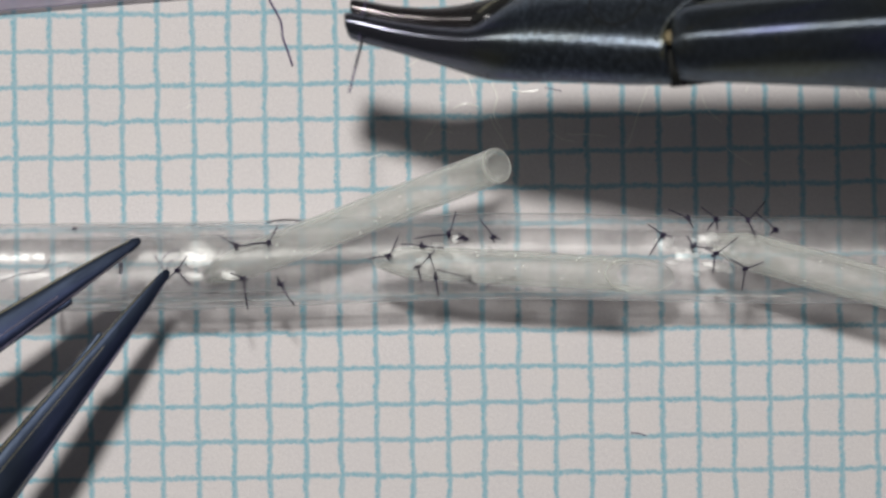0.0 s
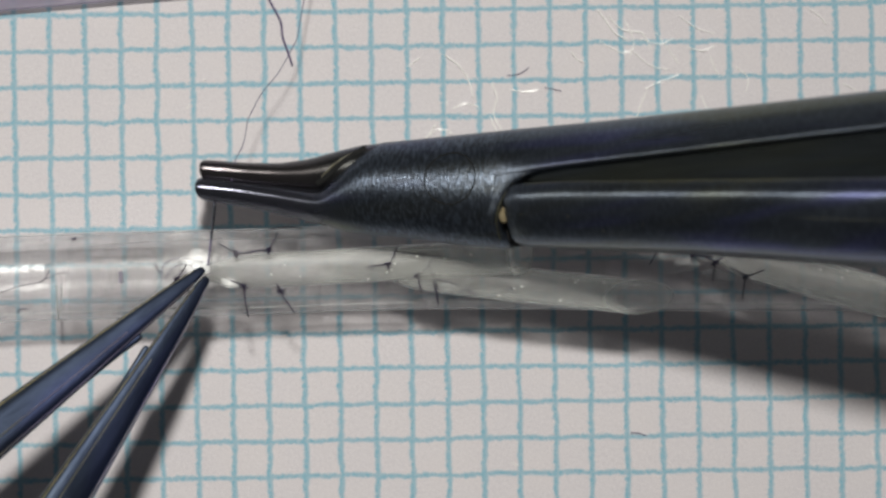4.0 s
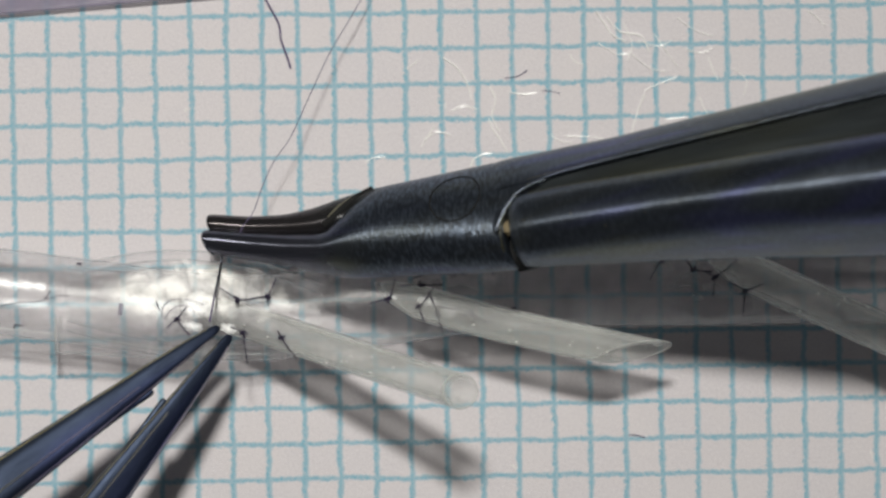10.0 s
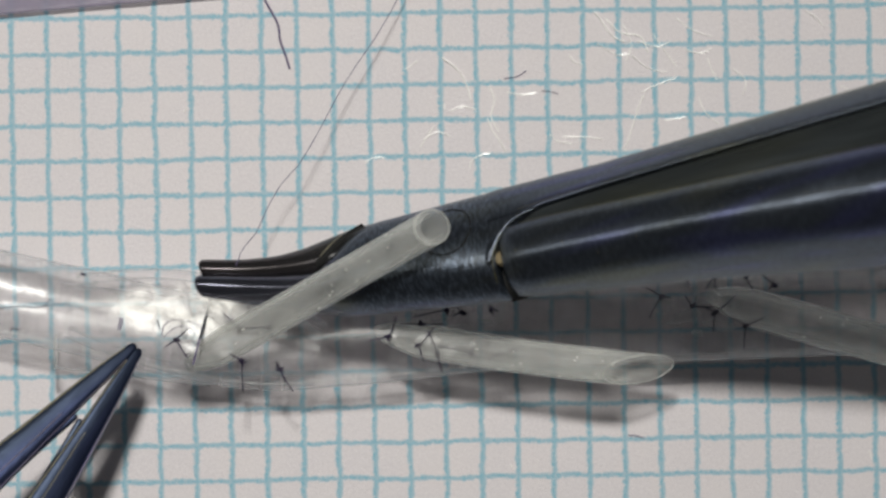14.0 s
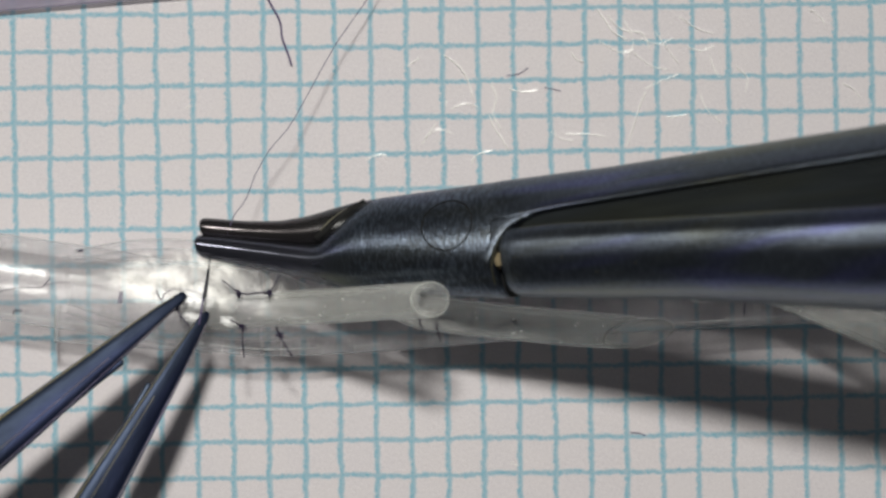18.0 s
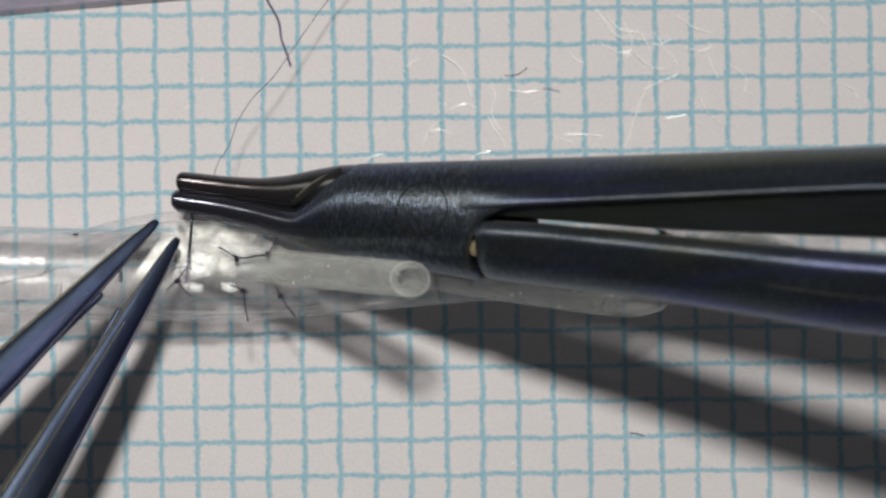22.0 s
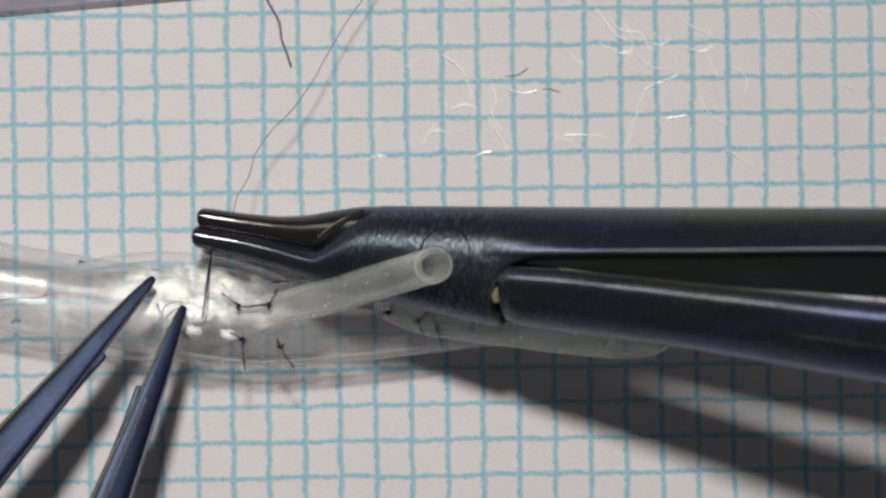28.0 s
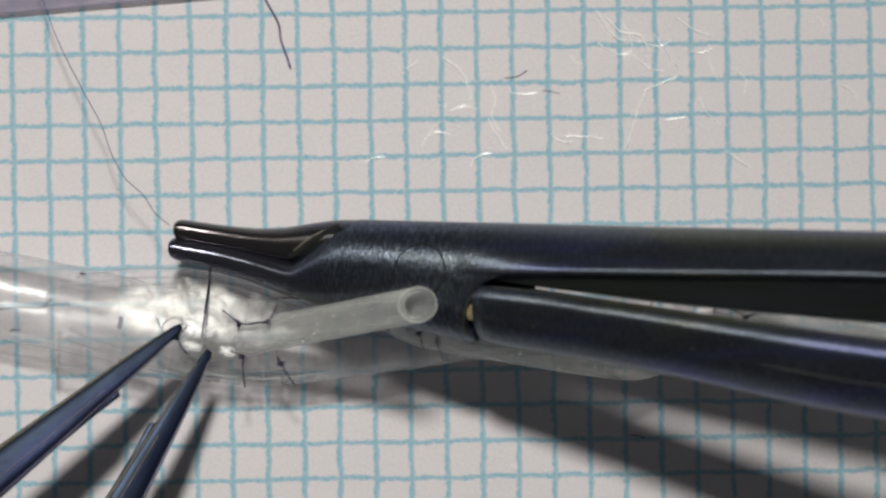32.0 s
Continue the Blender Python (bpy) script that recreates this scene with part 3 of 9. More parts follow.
part("upper_jaw", loft(jaw_curve([(0.12, 0.0, 0.48, -0.40, 0.38), (0.19, -0.05, 0.53, -0.44, 0.42), (1.2, -0.22, 0.39, -0.46, 0.44), (2.2, -0.42, 0.31, -0.55, 0.56), (3.0, -0.62, 0.36, -0.7, 0.72), (3.8, -0.7, 0.50, -0.8, 0.84), (4.5, -0.7, 0.60, -0.85, 0.86), (5.2, -0.7, 0.60, -0.9, 0.84)]), 36, 2.5), STRAW, holder, "upper jaw with a faint straw tint from its highlight")
BLADE = jaw_curve([(0.0, -0.54, -0.01, -0.42, 0.40), (0.07, -0.60, 0.05, -0.46, 0.44), (1.2, -0.86, -0.10, -0.52, 0.48), (2.2, -1.16, -0.28, -0.62, 0.60), (3.1, -1.48, -0.46, -0.8, 0.80), (3.45, -1.60, -0.46, -0.86, 0.90), (3.85, -1.74, -0.12, -0.92, 1.02), (4.3, -1.85, 0.28, -0.96, 1.1), (4.7, -1.94, 0.54, -1.0, 1.13), (5.1, -2.0, 0.62, -1.0, 1.14), (5.6, -2.1, 0.61, -1.0, 1.14), (7.4, -2.5, 0.60, -1.02, 1.12), (8.4, -2.68, 0.59, -1.0, 1.1), (8.52, -2.66, 0.59, -1.0, 1.09), (8.56, -2.6, 0.585, -0.95, 1.05)])
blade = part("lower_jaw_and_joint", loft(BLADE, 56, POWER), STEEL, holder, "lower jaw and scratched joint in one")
ring = []
for k in range(25):
    px, py = 7.3 + 0.72 * math.cos(math.pi * k / 12), -0.75 + 0.72 * math.sin(math.pi * k / 12)
    y0, y1 = (np.interp(px, [q[0] for q in BLADE], [q[c] for q in BLADE]) for c in (1, 2))
    ring.append(ridge(BLADE, (py - (y0 + y1) / 2) / ((y1 - y0) / 2), (px,), 0.0)[0])
part("pivot_pin", strand(ring, 0.022, 6, 2), GROOVE, blade, "flush round pivot pin")
UPPER = [(7.6, -0.8, 0.57, 1.0, -0.9, -0.9), (8.1, -0.8, 0.585, 1.06, -0.9, -0.9), (8.5, -0.8, 0.593, 1.10, -0.9, -0.9), (8.9, -0.8, 0.593, 1.12, -0.9, -0.9), (9.5, -0.8, 0.59, 1.14, -0.7, -0.85), (10.5, -0.78, 0.58, 1.20, -0.5, -0.7), (14, -0.76, 0.56, 1.26, -0.4, -0.5), (20.2, -0.70, 0.54, 1.28, -0.4, -0.5), (40, -1.2, 0.6, 1.4, -1.2, -1.2), (80, -2.6, -0.8, 1.6, -1.8, -1.8)]
UPPER_TILTS = ((0.0, -42), (0.03, -14), (0.07, 8), (0.12, 20), (0.2, 26), (0.6, 34), (0.8, 48), (0.93, 66), (1.0, 82))
ROUND_TILTS = ((0.0, 2), (0.1, 5), (0.2, 9), (0.4, 17), (0.58, 26), (0.75, 38), (0.86, 50), (0.95, 68), (1.0, 86))
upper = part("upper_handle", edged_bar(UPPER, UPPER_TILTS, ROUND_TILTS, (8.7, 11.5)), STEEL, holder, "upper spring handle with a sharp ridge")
SHOULDER = [(8.3, -2.0, -0.6, 1.02, -0.9, -0.9), (8.42, -2.15, -0.6, 1.06, -0.9, -0.9), (8.55, -1.85, -0.6, 1.08, -0.9, -0.9), (8.75, -1.45, -0.6, 1.09, -0.9, -0.9), (9.05, -1.08, -0.6, 1.09, -0.8, -0.9), (9.5, -0.88, -0.6, 1.10, -0.7, -0.85), (10.2, -0.74, -0.6, 1.0, -0.7, -0.85)]
part("shoulder", edged_bar(SHOULDER, ((0.0, -58), (0.06, -24), (0.14, -6), (0.45, 0), (1.0, 6))), STEEL, blade, "rounded shoulder behind the joint")
FACE = [(8.7, -0.95, -0.6, 0.9, -0.7, -0.7), (9.4, -1.0, -0.6, 1.02, -0.6, -0.6), (10.5, -1.12, -0.6, 1.12, -0.5, -0.5), (14, -1.52, -0.6, 1.16, -0.3, -0.4), (20.2, -1.95, -0.55, 1.20, -0.1, -0.4), (40, -3.4, -0.9, 1.3, -0.6, -0.6)]
part("inner_face", edged_bar(FACE, ((0.0, -75), (0.05, -46), (0.12, -39), (0.85, -37), (1.0, -34))), FACE_STEEL, upper, "ground inner face of the upper handle")
# pale strands put the highlights of the ridge and the step into the colour
part("edge_highlight", strand(on_bar(UPPER, UPPER_TILTS, 0.05, (9.4, 10.5, 12, 14, 17, 20, 24, 30), -0.012), 0.015, 6, 3), HIGHLIGHT_NICK, upper, "bright ridge line, the edge's highlight in its colour")
part("joint_edge", strand([(8.47, -2.5, 0.58), (8.50, -2.2, 0.88), (8.56, -1.85, 1.0), (8.74, -1.45, 1.03), (9.04, -1.08, 1.04), (9.45, -0.86, 1.08)], 0.022, 6, 4), HIGHLIGHT_NICK, blade, "step edge with its bright highlight in the colour")
part("recess", loft([(8.46, -2.58, -0.80, -0.8, 0.40), (9.9, -2.55, -0.85, -0.8, 0.1)], 24, 3), GROOVE, holder, "near-black fill for the shaded recess behind the joint")
v, f = blob(0.17, 5, 1.0)
part("deposit", ([(0.75 * a, 1.3 * b, 0.8 * c) for a, b, c in v], f), BRASS, holder, "small brass-coloured deposit").location = (8.66 * MM, -1.9 * MM, 0.78 * MM)
part("slot", strand([(3.35, -0.44, 0.76), (3.65, -0.30, 0.82), (3.95, -0.06, 0.83), (4.35, 0.2, 0.78), (4.75, 0.42, 0.66)], 0.1, 8, 4), GROOVE, holder, "near-black strand for the shaded slot where the jaws cross")
part("slot_edge", strand([(3.5, -0.28, 0.86), (3.8, -0.04, 0.88), (4.15, 0.18, 0.84), (4.5, 0.36, 0.74)], 0.026, 6, 4), EDGE, holder, "bright edge of the slot")
LOWER = [(8.68, -2.52, -1.30, 0.80, -0.1, -0.2), (8.76, -2.64, -1.20, 1.0, -0.25, -0.1), (9.1, -2.74, -1.14, 1.20, -0.32, 0.2), (10.5, -2.96, -1.25, 1.30, -0.45, 0.45), (14, -3.5, -1.70, 1.52, -0.8, 0.7), (20.2, -4.72, -2.5, 1.95, -1.4, 0.8), (40, -6.8, -4.3, 2.2, -1.8, 0.6), (80, -4.4, -2.5, 2.2, -1.8, 0.2)]
LOWER_TILTS = ((0.0, -84), (0.03, -72), (0.07, -60), (0.12, -48), (0.26, -36), (0.32, -29), (0.38, -21), (0.43, -14), (0.60, -9), (0.72, -4), (0.76, 1), (0.80, 8.6), (0.84, 16), (0.93, 24), (0.97, 36), (1.0, 58))
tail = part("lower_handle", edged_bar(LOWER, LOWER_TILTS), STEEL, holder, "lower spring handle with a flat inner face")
# the lower handle's edge and facet highlights, drawn as pale strands
part("edge_highlight", strand(on_bar(LOWER, LOWER_TILTS, 0.975, (9.4, 10.5, 12, 14, 17, 20, 24, 30), -0.008), 0.018, 6, 3), HIGHLIGHT_NICK, tail, "bright ridge line, the edge's highlight in its colour")
part("facet_highlight", strand(on_bar(LOWER, LOWER_TILTS, 0.46, (9.2, 10.5, 12, 14, 17, 20, 24, 30), -0.012), 0.012, 6, 3), HIGHLIGHT_NICK, tail, "bright line along the handle, a facet's highlight in its colour")
nick = random.Random(8)
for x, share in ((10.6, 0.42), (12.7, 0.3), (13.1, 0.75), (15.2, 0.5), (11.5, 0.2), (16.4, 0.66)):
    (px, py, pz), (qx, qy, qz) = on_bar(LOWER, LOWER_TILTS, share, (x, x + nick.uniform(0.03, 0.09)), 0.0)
    part("nick", strand([(px, py, pz), (qx, qy, qz)], nick.uniform(0.015, 0.03), 5, 1), HIGHLIGHT_NICK, tail, "tiny bright nick in the steel")


# ---- forceps ----
forceps = thing("forceps", "dark steel fine-tipped jeweller's forceps", "forceps")
def forceps_arm(name, side, parent):
    """A tapering square-edged arm along x; the gripping side is stepped back behind the tip."""
    s = [(0.0, 0.08, -0.07, 0.09), (0.10, 0.13, -0.12, 0.13), (1.0, 0.24, -0.22, 0.22), (2.4, 0.34, -0.31, 0.31), (3.3, 0.39, -0.37, 0.35), (5.4, 0.52, -0.52, 0.46), (7.6, 0.64, -0.64, 0.58), (14, 1.0, -1.0, 0.8), (40, 1.9, -1.9, 1.2), (75, 2.6, -2.6, 1.2)]
    rows = [(x, min(a * side, b * side), max(a * side, b * side), -z, z) for x, a, b, z in s]
    slant = lambda x: -0.17 * side
    arm = part(name, loft(rows, 40, 3.8, lean=slant), FORCEPS, parent)
    step = [(2.60, -0.42, -0.22, 0.22), (2.64, -0.465, -0.2, 0.24), (2.9, -0.465, -0.2, 0.25), (3.6, -0.45, -0.2, 0.28), (5.6, -0.5, -0.2, 0.34)]
    part("grip_step", loft([(x, min(a * side, b * side), max(a * side, b * side), -z, z) for x, a, b, z in step], 20, 4.0, lean=slant), FORCEPS, arm, "small step of the gripping face")
    # pale strands put the reflections of the bevelled faces into the colour
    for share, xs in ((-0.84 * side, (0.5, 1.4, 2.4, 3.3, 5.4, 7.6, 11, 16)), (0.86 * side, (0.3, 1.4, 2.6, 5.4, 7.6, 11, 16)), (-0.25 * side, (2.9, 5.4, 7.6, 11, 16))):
        part("arm_glint", strand(ridge(rows, share, xs, -0.004, slant, 3.8), 0.019, 6, 4), EDGE, arm, "bright line along the arm, a bevel's glint in its colour")
    return arm


lower_arm = forceps_arm("lower_arm", 1, forceps)
upper_arm = forceps_arm("upper_arm", -1, forceps)


# ---- threads ----
needle = thing("suture_needle", "fine dark needle with thread held in the jaws", "needle")
part("needle_shaft", strand([(0, 0.45, 0.5), (0.0, -0.2, 0.35), (-0.05, -1.1, 1.35)], 0.044, 8, 5, 0.8), STEEL, needle)
part("thread_end", strand([(-0.05, -1.08, 1.35), (-0.07, -1.4, 1.45), (-0.10, -1.8, 1.5)], 0.026, 6, 4), THREAD, needle)
long_thread = thing("suture_thread", "long fine violet suture thread trailing from the jaws", "suture thread")
thread_parts = []
for ln in (1.76, 2.71, 5.3):
    thread_parts.append(part("thread_length", strand([(0, 0, 0), (ln * 0.3, 0.05, 0.02), (ln * 0.62, -0.05, 0.0), (ln, 0, 0)], 0.0125, 6, 6), THREAD, long_thread))


def loose(name, label, category, points, r, material):
    ob = part(name, strand([(x, y, r + 0.015) for x, y in points], r * 1.15, 6, 5), material)
    LYING.append(tagged(ob, label, category))
    return ob


loose("cut_thread", "short cut piece of violet thread on the paper", "thread", [(-5.11, 7.35), (-4.83, 6.83), (-4.56, 6.32), (-4.50, 5.88), (-4.35, 5.46), (-4.23, 5.08)], 0.026, THREAD)
loose("fibre", "thin curled reddish fibre on the paper", "fibre", [(1.75, 4.81), (2.07, 4.84), (2.27, 4.95), (2.37, 5.03)], 0.011, THREAD)
loose("fibre", "thin curled reddish fibre on the paper", "fibre", [(5.22, -5.16), (5.43, -5.17), (5.65, -5.24)], 0.012, THREAD)
loose("fibre", "thin curled reddish fibre on the paper", "fibre", [(2.81, 4.46), (3.06, 4.43), (3.28, 4.37)], 0.009, THREAD)
loose("lint_fibre", "pale glinting lint fibre on the paper", "lint", [(-0.58, 2.89), (-0.41, 3.17), (-0.22, 3.45)], 0.011, LINT)
loose("lint_fibre", "pale glinting lint fibre on the paper", "lint", [(1.29, 3.69), (1.42, 3.36), (1.61, 3.09), (1.80, 2.76)], 0.015, LINT)
loose("lint_fibre", "pale glinting lint fibre on the paper", "lint", [(0.00, 5.38), (0.41, 5.09), (0.69, 4.67), (0.82, 4.20)], 0.015, LINT)
loose("lint_fibre", "pale glinting lint fibre on the paper", "lint", [(0.79, 2.33), (0.88, 2.54), (1.12, 2.67), (1.36, 2.70)], 0.015, LINT)
loose("lint_fibre", "pale glinting lint fibre on the paper", "lint", [(4.27, 6.67), (4.51, 6.36), (4.75, 6.01), (5.11, 5.82)], 0.015, LINT)
loose("lint_fibre", "pale glinting lint fibre on the paper", "lint", [(5.62, 4.43), (6.01, 4.62), (6.56, 4.83)], 0.011, LINT)
loose("lint_fibre", "pale glinting lint fibre on the paper", "lint", [(5.11, 2.82), (5.27, 3.25), (5.46, 3.88), (5.65, 4.35)], 0.015, LINT)
loose("lint_fibre", "pale glinting lint fibre on the paper", "lint", [(0.09, 4.12), (0.08, 3.93)], 0.011, LINT)
loose("lint_fibre", "pale glinting lint fibre on the paper", "lint", [(-7.19, 3.88), (-7.08, 3.99)], 0.011, LINT)
loose("lint_fibre", "pale glinting lint fibre on the paper", "lint", [(3.56, 5.46), (3.72, 5.25), (3.94, 5.19)], 0.011, LINT)
loose("lint_fibre", "pale glinting lint fibre on the paper", "lint", [(3.01, 3.25), (3.25, 3.06), (3.64, 2.98)], 0.011, LINT)
loose("lint_fibre", "pale glinting lint fibre on the paper", "lint", [(7.19, 4.27), (7.35, 3.88), (7.74, 3.52)], 0.011, LINT)
loose("lint_fibre", "pale glinting lint fibre on the paper", "lint", [(5.30, 5.46), (5.77, 5.09), (6.25, 4.98)], 0.011, LINT)
loose("lint_fibre", "pale glinting lint fibre on the paper", "lint", [(5.93, 6.01), (6.32, 5.46), (6.56, 5.14)], 0.011, LINT)
loose("lint_fibre", "pale glinting lint fibre on the paper", "lint", [(7.43, 5.38), (7.54, 5.06), (7.70, 4.75)], 0.011, LINT)
loose("lint_fibre", "pale glinting lint fibre on the paper", "lint", [(10.19, 6.67), (10.47, 6.48), (10.66, 6.25)], 0.011, LINT)
loose("lint_fibre", "pale glinting lint fibre on the paper", "lint", [(7.90, 2.78), (8.22, 2.54), (8.61, 2.30)], 0.011, LINT)
loose("lint_fibre", "pale glinting lint fibre on the paper", "lint", [(1.83, 4.43), (2.22, 4.35), (2.62, 4.40)], 0.011, LINT)
loose("lint_fibre", "pale glinting lint fibre on the paper", "lint", [(6.56, 6.48), (7.03, 6.14), (7.54, 5.98)], 0.011, LINT)
loose("lint_fibre", "pale glinting lint fibre on the paper", "lint", [(3.41, 3.17), (4.04, 3.17), (4.51, 3.11)], 0.011, LINT)
loose("lint_fibre", "pale glinting lint fibre on the paper", "lint", [(11.14, 4.59), (11.45, 4.43), (11.61, 4.20)], 0.011, LINT)
loose("lint_fibre", "pale glinting lint fibre on the paper", "lint", [(-1.01, 5.06), (-0.66, 5.30)], 0.011, LINT)
loose("lint_fibre", "pale glinting lint fibre on the paper", "lint", [(6.25, 3.64), (6.80, 3.72)], 0.011, LINT)
loose("lint_fibre", "pale glinting lint fibre on the paper", "lint", [(-6.77, 4.59), (-6.66, 4.70)], 0.011, LINT)
loose("lint_fibre", "pale glinting lint fibre on the paper", "lint", [(11.92, -5.58), (12.03, -5.85)], 0.011, LINT)
loose("lint_fibre", "pale glinting lint fibre on the paper", "lint", [(1.91, -5.98), (2.07, -6.10)], 0.011, LINT)
loose("lint_fibre", "pale glinting lint fibre on the paper", "lint", [(-2.15, 2.46), (-1.83, 2.60), (-1.58, 2.59)], 0.011, LINT)
loose("lint_fibre", "pale glinting lint fibre on the paper", "lint", [(4.59, 6.48), (4.98, 6.09), (5.54, 5.98), (5.77, 5.54)], 0.015, LINT)
loose("lint_fibre", "pale glinting lint fibre on the paper", "lint", [(4.35, 5.77), (4.91, 5.46), (5.30, 5.54)], 0.011, LINT)
loose("lint_fibre", "pale glinting lint fibre on the paper", "lint", [(5.06, 6.32), (5.30, 5.77), (5.17, 5.30)], 0.011, LINT)
loose("lint_fibre", "pale glinting lint fibre on the paper", "lint", [(5.46, 5.85), (6.01, 5.69), (6.40, 5.85)], 0.011, LINT)
loose("lint_fibre", "pale glinting lint fibre on the paper", "lint", [(-0.50, 3.09), (-0.14, 3.30), (0.25, 3.20)], 0.011, LINT)
loose("lint_fibre", "pale glinting lint fibre on the paper", "lint", [(0.25, 3.88), (0.60, 4.02), (0.98, 3.93)], 0.011, LINT)
loose("lint_fibre", "pale glinting lint fibre on the paper", "lint", [(1.32, 4.59), (1.48, 4.20), (1.39, 3.72), (1.61, 3.30)], 0.015, LINT)
loose("lint_fibre", "pale glinting lint fibre on the paper", "lint", [(6.80, 5.62), (7.19, 5.50), (7.54, 5.63)], 0.011, LINT)
loose("lint_fibre", "pale glinting lint fibre on the paper", "lint", [(8.14, 5.06), (8.49, 4.75), (8.42, 4.35)], 0.011, LINT)


# ---- what moves ----
def keyed(ob, t):
    """Where a keyed part lies at t: its place across and its turn."""
    keys = ob.animation_data
    curves = keys.action.layers[0].strips[0].channelbag(keys.action_slot).fcurves
    y, w, z = (curves.find(path, index=i).evaluate(frame(t)) for path, i in (("location", 1), ("rotation_quaternion", 0), ("rotation_quaternion", 3)))
    return y / MM, math.tan(2 * math.atan2(z, w))


def bend_at(held, t, x):
    """The tube's middle line at x and t: place and slope, smooth through the sections that are held."""
    pts = [(MID[k], *keyed(segments[k], t)) for k in held]
    if x <= pts[0][0] or x >= pts[-1][0]:
        p = pts[0] if x <= pts[0][0] else pts[-1]
        return p[1] + p[2] * (x - p[0]), p[2]
    (x0, y0, m0), (x1, y1, m1) = next((a, b) for a, b in zip(pts, pts[1:]) if a[0] <= x <= b[0])
    h = x1 - x0
    s = (x - x0) / h
    y = (2 * s ** 3 - 3 * s * s + 1) * y0 + (s ** 3 - 2 * s * s + s) * h * m0 + (3 * s * s - 2 * s ** 3) * y1 + (s ** 3 - s * s) * h * m1
    return y, (6 * s * s - 6 * s) * (y0 - y1) / h + (3 * s * s - 4 * s + 1) * m0 + (3 * s * s - 2 * s) * m1


TIMES = [k / 2 for k in range(65) if not (7 < k < 11 or 29 < k < 33 or 51 < k < 55)]


def follow_bend(held):
    """Keys the other sections along the smooth bend."""
    for k, seg in enumerate(segments):
        if k not in held:
            rows = []
            for t in TIMES:
                y, slope = bend_at(held, t, MID[k])
                rows.append((t, pose(MID[k] * MM, y * MM, TUBE_Z, 0, 0, math.degrees(math.atan(slope)))))
            walk(seg, rows)
    # the wall round the slit is drawn wide once the tube is pulled
    rows, walls = [], []
    for t in TIMES:
        y, slope = bend_at(held, t, -6.9)
        turn = math.degrees(math.atan(slope))
        still = t < 4
        # the flap then tilts to the lamp's mirror angle, to carry the glare
        rows.append((t, pose(-6.9 * MM, (y + (0.2 if still else 0.65)) * MM, TUBE_Z + 1.12 * MM, 12 if still else -12, 0, turn)))
        walls.append((t, pose(-6.9 * MM, y * MM, TUBE_Z, 85 if still else 0, 0, turn)))
    walk(flap, rows)
    walk(spread_wall, walls)


def drift_with_paper():
    """What lies on the paper shifts with it."""
    keys = paper.animation_data
    curves = keys.action.layers[0].strips[0].channelbag(keys.action_slot).fcurves

    def lie(t):
        x, y, w, z = (curves.find(path, index=i).evaluate(frame(t)) for path, i in (("location", 0), ("location", 1), ("rotation_quaternion", 0), ("rotation_quaternion", 3)))
        return pose(x, y, 0, 0, 0, math.degrees(2 * math.atan2(z, w)))

    first = lie(13.0).inverted()
    for ob in LYING:
        rest = ob.matrix_basis.copy()
        walk(ob, [(t, lie(t) @ first @ rest) for t in TIMES])


